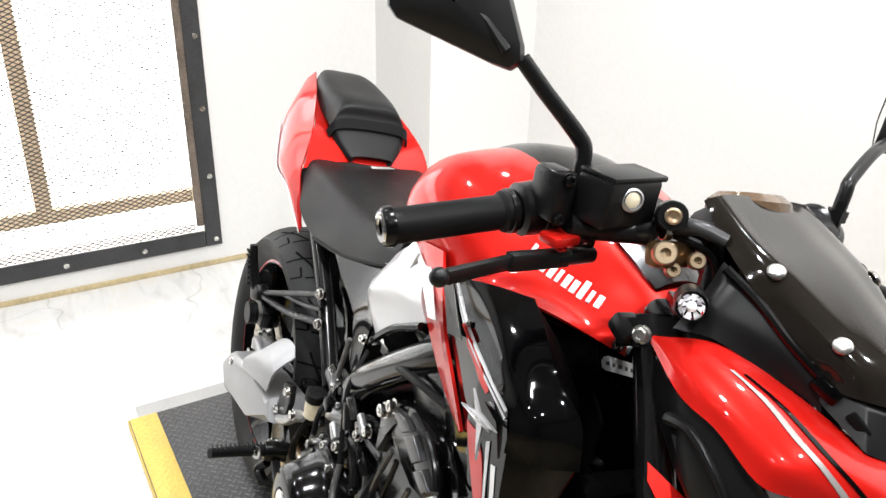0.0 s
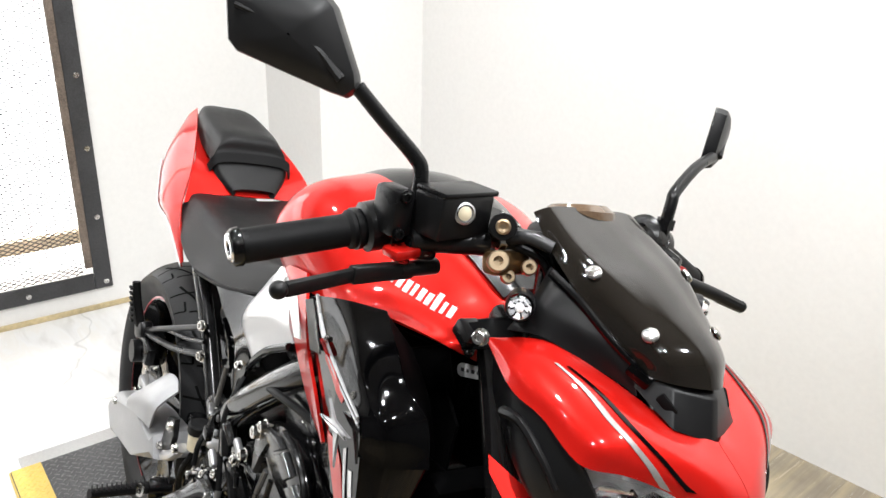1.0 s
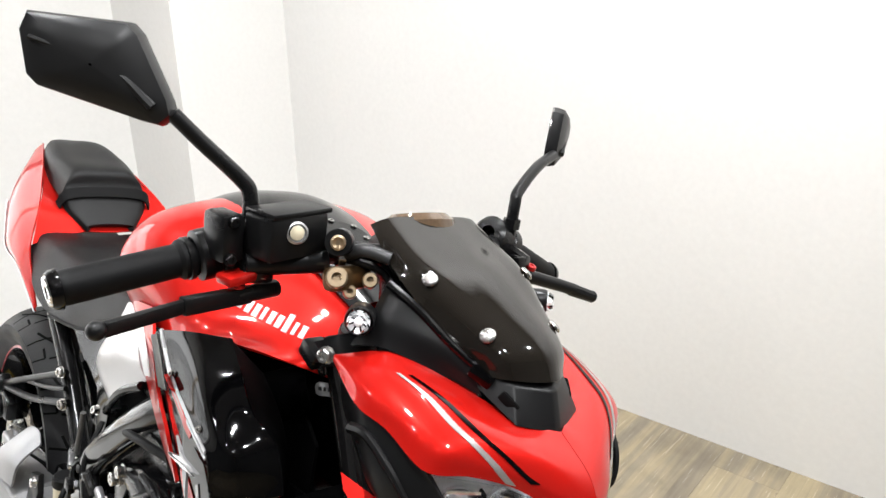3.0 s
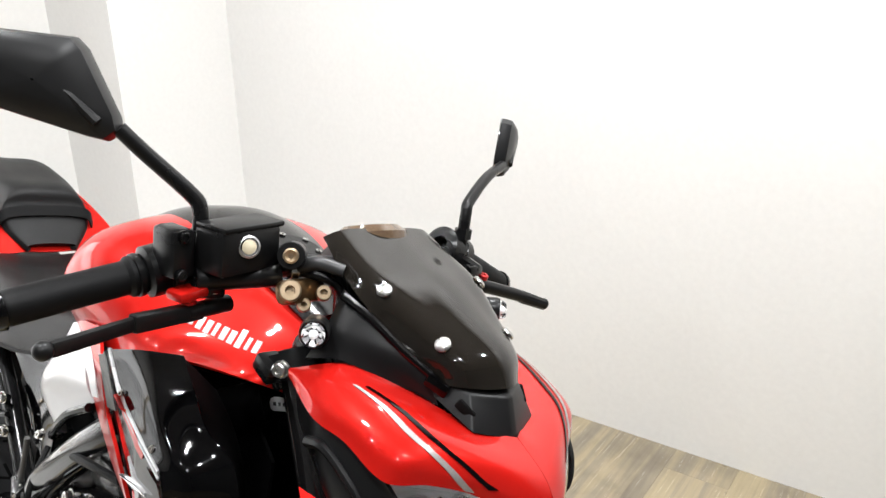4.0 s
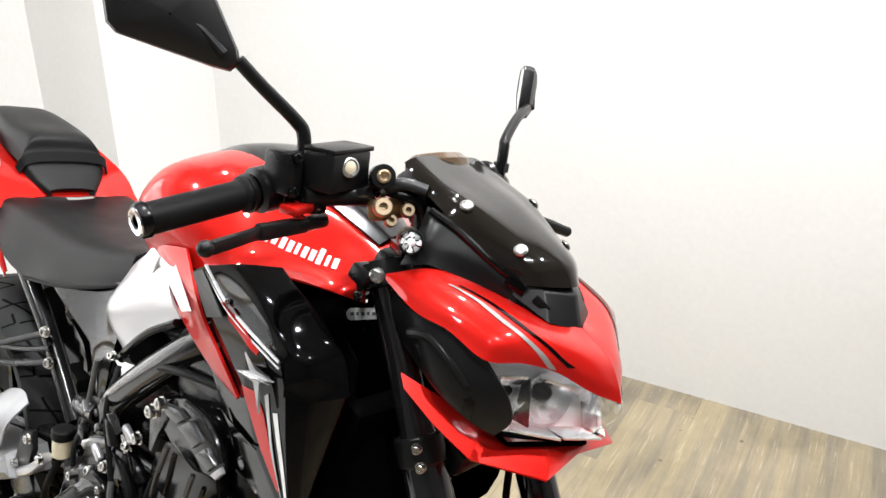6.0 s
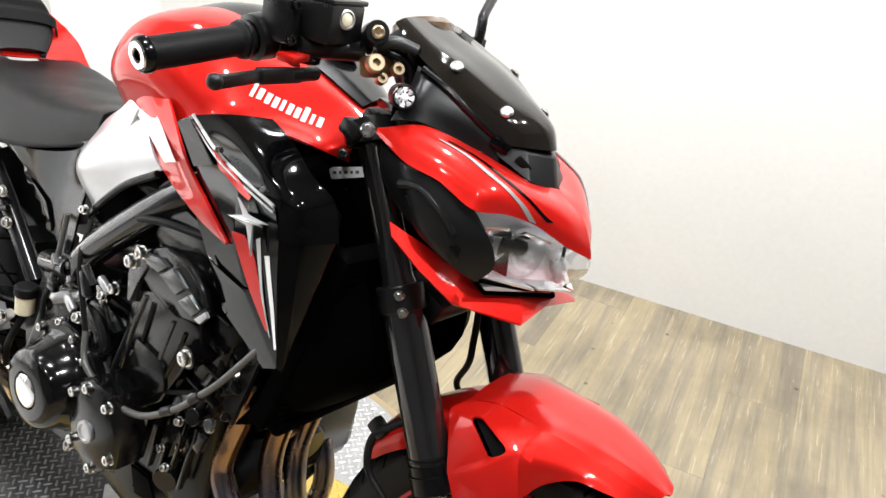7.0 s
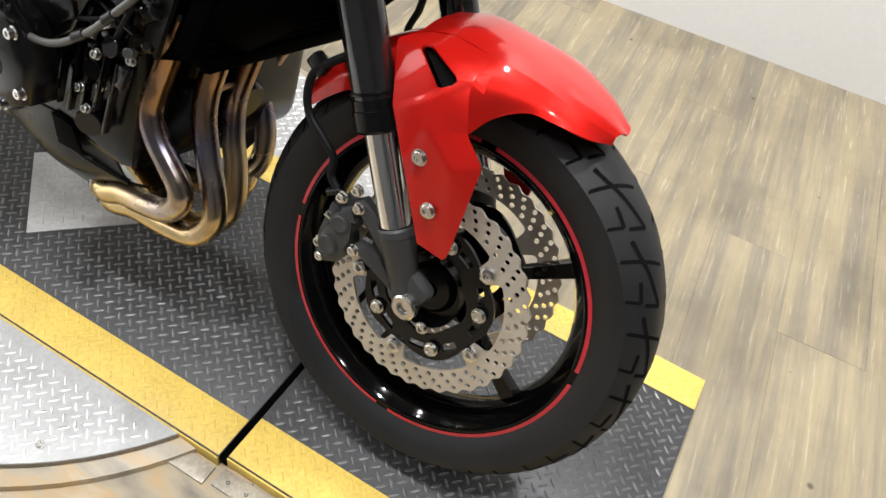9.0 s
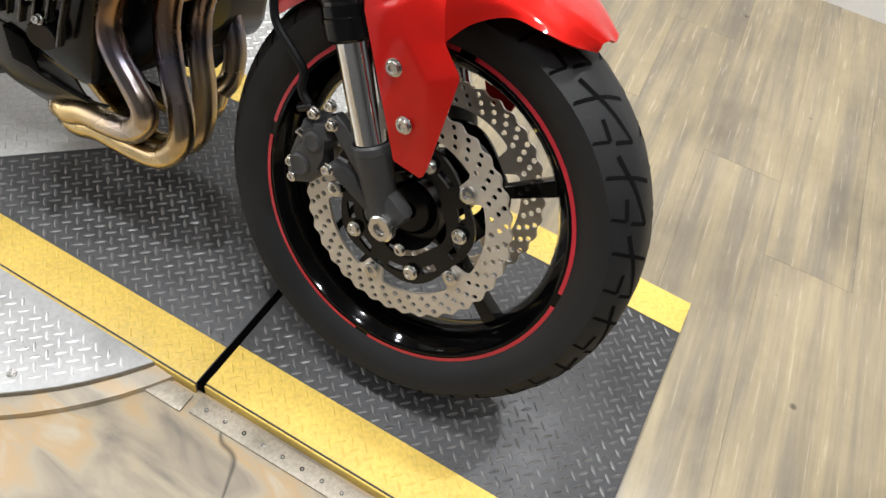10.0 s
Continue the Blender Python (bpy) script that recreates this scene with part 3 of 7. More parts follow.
for x0, x1, y0 in ((-0.30, SEAM - 0.006, PY0), (SEAM + 0.006, PX1, FY0)):
    strip = part("edge_strip", plate([(x0, y0 - 0.0085, FLOOR_Z + 0.002), (x1, y0 - 0.0085, FLOOR_Z + 0.002), (x1, y0 - 0.040, FLOOR_Z + 0.002), (x0, y0 - 0.040, FLOOR_Z + 0.002)], 0.004, (0, 0, 1), 0.001), FLANGE, platform, "worn grey edging strip")
    for k in range(int((x1 - x0) / 0.034)):
        if math.hypot(x0 + 0.02 + 0.034 * k + 0.72, PY0 - 0.184) > 0.64:
            part("strip_stud", bolt_head((x0 + 0.02 + 0.034 * k, y0 - 0.025, FLOOR_Z + 0.0058), (0, 0, 1), 0.0028, 0.0016), BOLT, platform)
lugs("tread_lug", (PX0, PX1, PY0 + YW, PY1 - YW, lambda x, y: not in_square(x, y, SQ + 0.012) and abs(x - SEAM) > 0.016 and (x < SEAM or y > FY0 + FYW + 0.006)), LUG, platform, -0.0001, label="worn grey raised tread lugs")
for k, (x0, x1, y0, yw) in enumerate(((PX0, SEAM, PY0, YW), (SEAM, PX1, FY0, FYW), (PX0, PX1, PY1 - YW, YW))):
    lugs("stripe_lug", (x0, x1, y0 + 0.004, y0 + yw, lambda x, y: abs(x - SEAM) > 0.016), YELLOW, platform, 0.0008, seed=5 + k, label="yellow raised tread lugs")
square = plate([(TC[0] - SQ, TC[1], 0.0002), (TC[0], TC[1] - SQ, 0.0002), (TC[0] + SQ, TC[1], 0.0002), (TC[0], TC[1] + SQ, 0.0002)], 0.002, (0, 0, 1), 0.0006)
part("centre_plate", square, CPLATE, platform, "bare metal square plate")
lugs("centre_lug", (TC[0] - SQ, TC[0] + SQ, TC[1] - SQ, TC[1] + SQ, lambda x, y: in_square(x, y, SQ - 0.015)), SPLATE, platform, 0.0021, seed=9, label="bright raised tread lugs")

table = tagged(new("turntable"), "round bare metal tread plate turntable under the platform", "turntable")
part("table_top", lathe([(0, 0.01), (0, TR - 0.001), (-0.0015, TR)], (*TC, -0.003), (0, 0, 1), 96), SPLATE, table)
part("table_rim", lathe([(-0.0016, TR + 0.0005), (-0.024, TR + 0.0005)], (*TC, -0.003), (0, 0, 1), 96), FLANGE, table, "dull metal rim band")
part("table_trim", lathe([(-0.010, TR + 0.001), (-0.0085, TR + 0.003), (-0.013, TR + 0.028), (-0.022, TR + 0.030)], (*TC, -0.003), (0, 0, 1), 96), SLATE, table, "stone look trim ring round the turntable")
lugs("table_lug", (TC[0] - TR, TC[0] + TR, TC[1] - TR, TC[1] + TR, lambda x, y: math.hypot(x - TC[0], y - TC[1]) < TR - 0.012 and not PY0 - 0.02 < y < PY1 + 0.02), SLUG, table, -0.0031, seed=11, label="bright raised tread lugs")
for k in range(18):
    a = math.tau * (k + 0.42) / 18
    p = (TC[0] + (TR - 0.03) * math.cos(a), TC[1] + (TR - 0.03) * math.sin(a), -0.003)
    if not PY0 - 0.02 < p[1] < PY1 + 0.02:
        part("rivet", bolt_head(p, (0, 0, 1), 0.006, 0.003), BOLT, table)

# ---- motorcycle (its own frame: x ahead, y to its left, z up, front axle above the origin) ----
bike = tagged(new("motorcycle"), "red and black naked sport motorcycle leaning on its side stand", "motorcycle")
bike.matrix_basis = pose(0.03, 0.075, 0.0) @ pose(0, 0, 0, 0, 0, -5.9) @ pose(0, 0, 0, -13.2, 0, 0)


# -- wheels, built about the x-z plane with the axle along y, the bike's right at -y --
def tyre_mesh(radius, half, bead, n=96):
    prof = []
    crown = radius
    for k in range(-9, 10):
        a = k / 9
        prof.append((a * half, crown - (radius - bead) * 0.42 * abs(a) ** 2.6))
    side = [(half * 0.99, bead + (radius - bead) * 0.42), (half * 0.93, bead + (radius - bead) * 0.2), (half * 0.80, bead + 0.004), (half * 0.74, bead - 0.003)]
    prof = [(-a, r) for a, r in side[::-1]] + prof + side
    return lathe(prof, (0, 0, 0), (0, 1, 0), n)


def tread_strips(radius, half, bead, count):
    """Short angled dark strips laid along the tread on both sides, staggered, with groove shade in their colour."""
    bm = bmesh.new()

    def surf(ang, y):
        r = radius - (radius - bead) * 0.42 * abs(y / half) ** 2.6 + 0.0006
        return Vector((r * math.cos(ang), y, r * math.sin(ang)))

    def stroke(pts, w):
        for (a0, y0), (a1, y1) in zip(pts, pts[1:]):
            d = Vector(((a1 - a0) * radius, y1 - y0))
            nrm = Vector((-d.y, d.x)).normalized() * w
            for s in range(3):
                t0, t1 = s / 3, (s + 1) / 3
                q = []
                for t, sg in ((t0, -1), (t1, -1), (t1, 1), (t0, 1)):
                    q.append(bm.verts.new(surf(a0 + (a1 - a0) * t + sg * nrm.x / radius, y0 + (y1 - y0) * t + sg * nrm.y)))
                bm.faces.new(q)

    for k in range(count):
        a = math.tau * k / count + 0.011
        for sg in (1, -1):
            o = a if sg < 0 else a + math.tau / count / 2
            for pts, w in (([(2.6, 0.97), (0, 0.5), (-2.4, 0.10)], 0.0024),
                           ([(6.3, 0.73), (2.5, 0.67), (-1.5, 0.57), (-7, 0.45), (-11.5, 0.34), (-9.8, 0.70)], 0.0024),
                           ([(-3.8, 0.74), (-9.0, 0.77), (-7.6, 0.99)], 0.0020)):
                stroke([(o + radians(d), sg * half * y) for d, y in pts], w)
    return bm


def rim_mesh(bead, half, n=72):
    prof = [(-half * 0.74, bead + 0.004), (-half * 0.76, bead + 0.002), (-half * 0.76, bead - 0.010), (-half * 0.66, bead - 0.014), (-half * 0.5, bead - 0.024), (-half * 0.2, bead - 0.034),
            (half * 0.2, bead - 0.034), (half * 0.5, bead - 0.024), (half * 0.66, bead - 0.014), (half * 0.76, bead - 0.010), (half * 0.76, bead + 0.002), (half * 0.74, bead + 0.004)]
    return lathe(prof, (0, 0, 0), (0, 1, 0), n)


def spoke(bead, hub, a, sp, width):
    """One limb of a forked cast spoke from hub to rim."""
    bm = bmesh.new()
    a0, a1 = a + sp * 0.10, a + sp * 0.26
    r0, r1 = hub * 0.9, bead - 0.028
    p0 = Vector((r0 * math.cos(a0), 0, r0 * math.sin(a0)))
    p1 = Vector((r1 * math.cos(a1), 0, r1 * math.sin(a1)))
    d = p1 - p0
    t = Vector((-d.z, 0, d.x)).normalized()
    rows = []
    for f, w, h in ((0, 0.010, width), (0.5, 0.0075, width * 0.75), (1, 0.011, width * 0.9)):
        c = p0 + d * f
        rows.append([c + t * w + Vector((0, -h, 0)), c + t * w * 1.1, c + t * w + Vector((0, h, 0)), c - t * w + Vector((0, h, 0)), c - t * w * 1.1, c - t * w + Vector((0, -h, 0))])
    grid(bm, rows, True)
    return bm


TABS, CARRIER_BOLTS, SPOKES = 47, 11, 34  # degrees at which the first tab, bolt and spoke stand


def petal_disc(y, r_out, r_in, thick):
    """A wave-edged brake disc with five inward tabs and drilled holes, cut right through."""
    bm = bmesh.new()

    def ring(pts):
        vs = [bm.verts.new((x, y, z)) for x, z in pts]
        return [bm.edges.new((vs[i], vs[(i + 1) % len(vs)])) for i in range(len(vs))]

    def inner(t):
        d = (math.degrees(t) - TABS + 36) % 72 - 36
        return r_in - 0.022 * max(0.0, min(1.0, (9.5 - abs(d)) / 2.5))

    n = 240
    edges = ring([((r_out - 0.0022 + 0.0022 * math.cos(36 * t)) * math.cos(t), (r_out - 0.0022 + 0.0022 * math.cos(36 * t)) * math.sin(t)) for t in (math.tau * k / n for k in range(n))])
    edges += ring([(inner(t) * math.cos(t), inner(t) * math.sin(t)) for t in (math.tau * k / 180 for k in range(180))])
    for k in range(114):
        t = math.tau * k / 114
        r = (r_in + 0.0075, r_in + (r_out - r_in) * 0.50, r_out - 0.0085)[k % 3]
        edges += ring([(r * math.cos(t) + 0.0040 * math.cos(q), r * math.sin(t) + 0.0040 * math.sin(q)) for q in (math.tau * i / 8 for i in range(8))])
    bmesh.ops.triangle_fill(bm, use_beauty=True, use_dissolve=False, edges=edges)
    bmesh.ops.recalc_face_normals(bm, faces=bm.faces)
    bmesh.ops.solidify(bm, geom=bm.faces[:], thickness=thick)
    return bm


def carrier(y, r_out):
    """The dark inner star of a floating disc: a lobed ring with slots between its arms."""
    bm = bmesh.new()

    def ring(pts):
        vs = [bm.verts.new((x, y, z)) for x, z in pts]
        return [bm.edges.new((vs[i], vs[(i + 1) % len(vs)])) for i in range(len(vs))]

    def around(fn, n):
        return [(fn(t) * math.cos(t), fn(t) * math.sin(t)) for t in (math.tau * k / n for k in range(n))]

    edges = ring(around(lambda t: r_out - 0.004 - 0.004 * math.cos(5 * (t - radians(TABS))), 120))
    edges += ring(around(lambda t: r_out * 0.60 + 0.003 * math.cos(5 * t), 60))
    for k in range(5):
        a = radians(CARRIER_BOLTS + 72 * k)
        for lo, hi in ((10, 26), (-26, -10)):
            arc_out = [((r_out - 0.014) * math.cos(a + radians(d)), (r_out - 0.014) * math.sin(a + radians(d))) for d in np.linspace(lo, hi, 6)]
            arc_in = [((r_out - 0.024) * math.cos(a + radians(d)), (r_out - 0.024) * math.sin(a + radians(d))) for d in np.linspace(hi, lo, 6)]
            edges += ring(arc_out + arc_in)
    bmesh.ops.triangle_fill(bm, use_beauty=True, use_dissolve=False, edges=edges)
    bmesh.ops.recalc_face_normals(bm, faces=bm.faces)
    bmesh.ops.solidify(bm, geom=bm.faces[:], thickness=0.005)
    return bm


def wheel(name, m, radius, half, bead, cuts, label, discs):
    tyre = part(name, tyre_mesh(radius, half, bead), RUBBER, bike, label)
    tyre.matrix_basis = m
    part("groove_shade", tread_strips(radius, half, bead, cuts), GROOVE_SHADE, tyre, "dark strips laid on the tread for the shade of grooves", kind="stuff")
    rim = part("rim", rim_mesh(bead, half), GLOSS, bike, "gloss black cast rim")
    rim.matrix_basis = m
    for k in range(5):
        part("spoke", spoke(bead, 0.045, radians(SPOKES) + math.tau * k / 5, 0.15, 0.013), GLOSS, rim)
    part("hub", lathe([(-0.05, 0.012), (-0.05, 0.030), (-0.03, 0.045), (0.03, 0.045), (0.05, 0.030), (0.05, 0.012)], (0, 0, 0), (0, 1, 0), 32), DARK, rim)
    for sg in (-1, 1):
        for s in range(4):
            bm = bmesh.new()
            rows = []
            for k in range(23):
                t = math.tau * (s + 0.03 + 0.94 * k / 22) / 4
                y = sg * (half * 0.762 + 0.0006)
                rows.append([((bead - 0.0005) * math.cos(t), y, (bead - 0.0005) * math.sin(t)), ((bead - 0.0058) * math.cos(t), y + sg * 0.0004, (bead - 0.0058) * math.sin(t))])
            grid(bm, rows)
            part("rim_tape", bm, RIMRED, rim, "thin red reflective rim tape")
    for y, ro, ri in discs:
        d = part("brake_disc", petal_disc(y, ro, ri, 0.0045), DISC, bike, "drilled wave edged steel brake disc")
        d.matrix_basis = m
        sg = -1 if y < 0 else 1
        part("carrier", carrier(y - sg * 0.001, ri - 0.014), GLOSSC, d, "gloss black slotted disc carrier")
        for k in range(5):
            a = radians(TABS) + math.tau * k / 5
            rb = ri - 0.013
            part("bobbin", lathe([(0, 0.0105), (sg * 0.006, 0.0105), (sg * 0.007, 0.009), (sg * 0.007, 0.005), (sg * 0.003, 0.0042), (sg * 0.003, 0.0002)], (rb * math.cos(a), y + sg * 0.001, rb * math.sin(a)), (0, 1, 0), 16), BOLT, d, "silver floating disc rivet")
            a = radians(CARRIER_BOLTS) + math.tau * k / 5
            rb = ri * 0.715
            part("bolt", bolt_head((rb * math.cos(a), y + sg * 0.003, rb * math.sin(a)), (0, sg, 0), 0.0085, 0.006), BOLT, d)
        part("carrier_hub", lathe([(y, 0.052), (y - sg * 0.022, 0.050), (y - sg * 0.022, 0.030)], (0, 0, 0), (0, 1, 0), 32), DARK, d)
    return tyre


FW = Vector((0.0, -0.012, 0.3045))
right = Vector((0.033, -1.0, 0.10)).normalized()
ahead = Vector((1, 0.02, 0)).normalized()
ahead = (ahead - right * ahead.dot(right)).normalized()
FRONT_M = Matrix((ahead, -right, ahead.cross(-right))).transposed().to_4x4()
FRONT_M.translation = FW
wheel("front_wheel", FRONT_M, 0.300, 0.064, 0.226, 19, "worn black front motorcycle tyre", [(-0.062, 0.150, 0.115), (0.062, 0.150, 0.115)])
REAR_M = pose(-1.40, -0.065, 0.285)
wheel("rear_wheel", REAR_M, 0.315, 0.092, 0.232, 15, "wide black rear motorcycle tyre", [(-0.075, 0.125, 0.092)])

# -- fork --
FK = Vector((0.463, 0, -0.886))  # down along the fork


def fork_at(z, y=-0.107):
    return Vector((-0.229 - 0.523 * (z - 0.741), y, z))


def fork_leg(y):
    s = -1 if y < 0 else 1
    leg = part("fork_tube", lathe([(0, 0.0185), (0.001, 0.0195), (0.195, 0.0205), (0.222, 0.0265), (0.236, 0.0275), (0.447, 0.0275), (0.448, 0.0265)], fork_at(0.932, y), FK, 28), FORKM, bike, "gloss black stepped upper fork tube")
    part("fork_cap", rod(fork_at(0.938, y), fork_at(0.931, y), 0.021, 20), SATIN, leg)
    part("dust_seal", lathe([(0, 0.0295), (0.012, 0.0295), (0.013, 0.031), (0.036, 0.031), (0.04, 0.027)], fork_at(0.548, y), FK, 28), DARK, leg)
    part("seal_band", lathe([(0, 0.0300), (0.002, 0.0306), (0.004, 0.0300)], fork_at(0.556, y), FK, 28), DARK, leg)
    part("stanchion", rod(fork_at(0.52, y), fork_at(0.385, y), 0.0205, 28), CHROME, leg, "bright chromed lower fork tube")
    part("fork_foot", lathe([(0, 0.0225), (0.003, 0.0255), (0.012, 0.0260), (0.014, 0.0245), (0.030, 0.0245), (0.034, 0.0230), (0.10, 0.0185)], fork_at(0.405, y), FK, 24), CALM, leg, "dark grey cast fork foot")
    part("axle_clamp", box((-0.004, y, 0.326), (0.046, 0.028, 0.060), 0.012, (0, 28, 0)), CALM, leg)
    part("axle_nut", lathe([(0, 0.018), (0.008, 0.018), (0.010, 0.0155), (0.010, 0.009), (0.004, 0.008), (0.004, 0.0005)], (0.002, y + s * 0.014, 0.315), (0, s, 0), 6 if y > 0 else 24), BOLT, leg, "bright axle end")
    part("pinch_bolt", bolt_head((0.032, y + s * 0.012, 0.296), (0, s, 0), 0.007), BOLT, leg)
    return leg


fork_leg(-0.107)
fork_leg(0.107)

lower_clamp = part("lower_fork_clamp", box((-0.214, 0, 0.734), (0.070, 0.17, 0.036), 0.008, (0, 24, 0)), SATIN, bike, "black lower fork clamp")
for y in (-0.107, 0.107):
    s = -1 if y < 0 else 1
    d = part("clamp_ring", lathe([(-0.017, 0.022), (-0.017, 0.0290), (-0.015, 0.0305), (0.015, 0.0305), (0.017, 0.0290), (0.017, 0.022)], fork_at(0.735, y), FK, 28), SATIN, lower_clamp)
    for k in (-1, 1):
        part("clamp_bolt", bolt_head(fork_at(0.735 + 0.0095 * k, y) + Vector((0.018, s * 0.025, 0.004)), (0.6, s, 0), 0.0055, 0.008), BOLT, lower_clamp)
upper_clamp = part("upper_fork_clamp", box((-0.325, 0, 0.924), (0.07, 0.19, 0.026), 0.008, (0, 24, 0)), SATIN, bike, "black upper fork clamp")
for y in (-0.107, 0.107):
    s = -1 if y < 0 else 1
    part("clamp_ring", lathe([(-0.014, 0.028), (-0.014, 0.036), (0.014, 0.036), (0.014, 0.028)], fork_at(0.922, y), FK, 28), SATIN, upper_clamp)
    part("pinch_ear", box((-0.326, y + s * 0.032, 0.924), (0.030, 0.026, 0.020), 0.004, (0, 24, 0)), SATIN, upper_clamp)
    part("clamp_bolt", bolt_head((-0.304, y + s * 0.034, 0.930), (0.6, s, 0.1), 0.0075, 0.010), BOLT, upper_clamp)
part("steering_nut", lathe([(0, 0.024), (0.012, 0.024), (0.014, 0.02), (0.014, 0.008)], (-0.325, 0, 0.963), (-0.41, 0, 0.91), 6), GOLD, upper_clamp, "gold steering stem nut")
for y in (-0.05, 0.05):
    part("bar_riser", lathe([(0, 0.021), (0.05, 0.018), (0.062, 0.022), (0.075, 0.022)], (-0.312, y, 0.955), (-0.2, 0, 1), 20), DARK, upper_clamp)
    part("riser_bolt", bolt_head((-0.312, y * 1.15, 1.032), (0.5, -0.5, 0.7), 0.008, 0.007), GOLD, upper_clamp, "gold bar clamp bolt")
part("bar_clamp", box((-0.338, -0.104, 1.000), (0.026, 0.054, 0.026), 0.007, (0, -15, 10)), GOLD, upper_clamp, "bronze anodised bar clamp")
for p, r in (((-0.326, -0.126, 1.004), 0.0115), ((-0.322, -0.086, 1.000), 0.0085), ((-0.330, -0.104, 0.986), 0.0075)):
    part("adjuster", lathe([(0, r), (0.010, r), (0.012, r * 0.85), (0.012, r * 0.45), (0.004, r * 0.4), (0.004, 0.0003)], p, (0.75, -0.55, 0.35), 20), BRONZE, upper_clamp, "bronze fork adjuster")
part("clamp_barrel", rod((-0.352, -0.108, 1.036), (-0.326, -0.130, 1.042), 0.0145, 18), SATIN, upper_clamp)
part("clamp_barrel_bolt", lathe([(0, 0.008), (0.004, 0.008), (0.005, 0.006), (0.002, 0.003), (0.002, 0.0003)], (-0.326, -0.130, 1.042), (0.76, -0.6, 0.15), 16), BRONZE, upper_clamp)

# -- front brake --
HOSE = [(-0.155, -0.085, 0.598), (-0.175, -0.085, 0.580), (-0.194, -0.100, 0.563), (-0.219, -0.105, 0.537), (-0.223, -0.108, 0.509), (-0.212, -0.110, 0.481), (-0.181, -0.110, 0.458), (-0.164, -0.108, 0.442), (-0.162, -0.108, 0.417), (-0.146, -0.108, 0.402)]
for y in (-1, 1):
    face = [(-0.154, 0.300), (-0.158, 0.320), (-0.146, 0.353), (-0.136, 0.370), (-0.132, 0.390), (-0.114, 0.396), (-0.103, 0.378), (-0.112, 0.352), (-0.105, 0.330), (-0.118, 0.303), (-0.140, 0.291)]
    caliper = part("brake_caliper", plate([(x, y * 0.088, z) for x, z in face], 0.030, (0, y, 0), 0.006), CALM, bike, "grey cast radial brake caliper")
    part("caliper_bridge", box((-0.152, y * 0.075, 0.340), (0.026, 0.050, 0.070), 0.008, (0, 10, 0)), CALM, caliper)
    for c, r in (((-0.136, 0.324), 0.0155), ((-0.124, 0.366), 0.0135)):
        part("piston_boss", lathe([(0, r), (0.003, r), (0.005, r - 0.003), (0.004, r - 0.006), (0.004, 0.0003)], (c[0], y * 0.117, c[1]), (0, y, 0), 20), CALM, caliper)
    for arm in ([(-0.118, 0.404), (-0.104, 0.416), (-0.086, 0.406), (-0.040, 0.372), (-0.010, 0.340), (-0.022, 0.326), (-0.066, 0.364), (-0.092, 0.388)], [(-0.106, 0.336), (-0.096, 0.350), (-0.074, 0.352), (-0.022, 0.326), (-0.024, 0.308), (-0.080, 0.334)]):
        part("mount_arm", plate([(x, y * 0.100, z) for x, z in arm], 0.013, (0, y, 0), 0.003), CALM, caliper)
    for p in ((-0.134, 0.401), (-0.114, 0.423), (-0.106, 0.400), (-0.098, 0.337), (-0.152, 0.318), (-0.145, 0.298)):
        part("caliper_bolt", bolt_head((p[0], y * 0.112, p[1]), (0, y, 0), 0.0068, 0.008), BOLT, caliper)
    part("bleed_nipple", rod((-0.140, y * 0.112, 0.362), (-0.150, y * 0.120, 0.370), 0.004, 10), BOLT, caliper)
    if y > 0:
        part("brake_hose", tube([(-0.150, y * 0.10, 0.395), (-0.175, y * 0.105, 0.42), (-0.195, y * 0.115, 0.50), (-0.225, y * 0.10, 0.545), (-0.20, y * 0.07, 0.60), (-0.19, y * 0.05, 0.64), (-0.205, y * 0.055, 0.72), (-0.27, y * 0.07, 0.82)], 0.0052, 48, 10), GRIP, caliper, "black rubber brake hose")
    part("hose_union", rod((-0.160, y * 0.108, 0.392), (-0.140, y * 0.108, 0.406), 0.006, 12), DARK, caliper)
part("hose_loop", tube(HOSE, 0.0056, 44, 10), GRIP, bike, "black rubber brake hose looping behind the fork")
part("hose_guide", box((-0.219, -0.100, 0.545), (0.028, 0.018, 0.022), 0.005, (0, 30, 0)), SATIN, bike, "black hose guide clip")

# -- front mudguard --
def arc(r, deg, y):
    a = radians(deg)
    return (FW.x + r * math.cos(a), y, FW.z + r * math.sin(a))


def guard_row(deg, r, half, drop):
    """One cross row of the guard from right edge over the crown to left edge."""
    return [arc(r - drop, deg, -half), arc(r - drop * 0.35, deg, -half * 0.94), arc(r, deg, -half * 0.55), arc(r + 0.006, deg, 0), arc(r, deg, half * 0.55), arc(r - drop * 0.35, deg, half * 0.94), arc(r - drop, deg, half)]


CREST = [(-0.118, -0.062, 0.628), (-0.075, -0.062, 0.642), (-0.016, -0.064, 0.641), (0.013, -0.063, 0.640), (0.043, -0.060, 0.637), (0.073, -0.054, 0.630), (0.102, -0.045, 0.621), (0.134, -0.024, 0.609)]
CROWN = [(-0.116, 0, 0.640), (-0.072, 0, 0.654), (-0.014, 0, 0.652), (0.016, 0, 0.650), (0.048, 0, 0.645), (0.079, 0, 0.638), (0.110, 0, 0.627), (0.141, 0, 0.609)]
FOLDL, FOLDC, FOLDR, KNEE, KNEE2, ARCHL = (-0.084, -0.124, 0.562), (-0.054, -0.120, 0.588), (-0.017, -0.104, 0.618), (-0.033, -0.127, 0.552), (0.001, -0.126, 0.522), (-0.002, -0.106, 0.563)
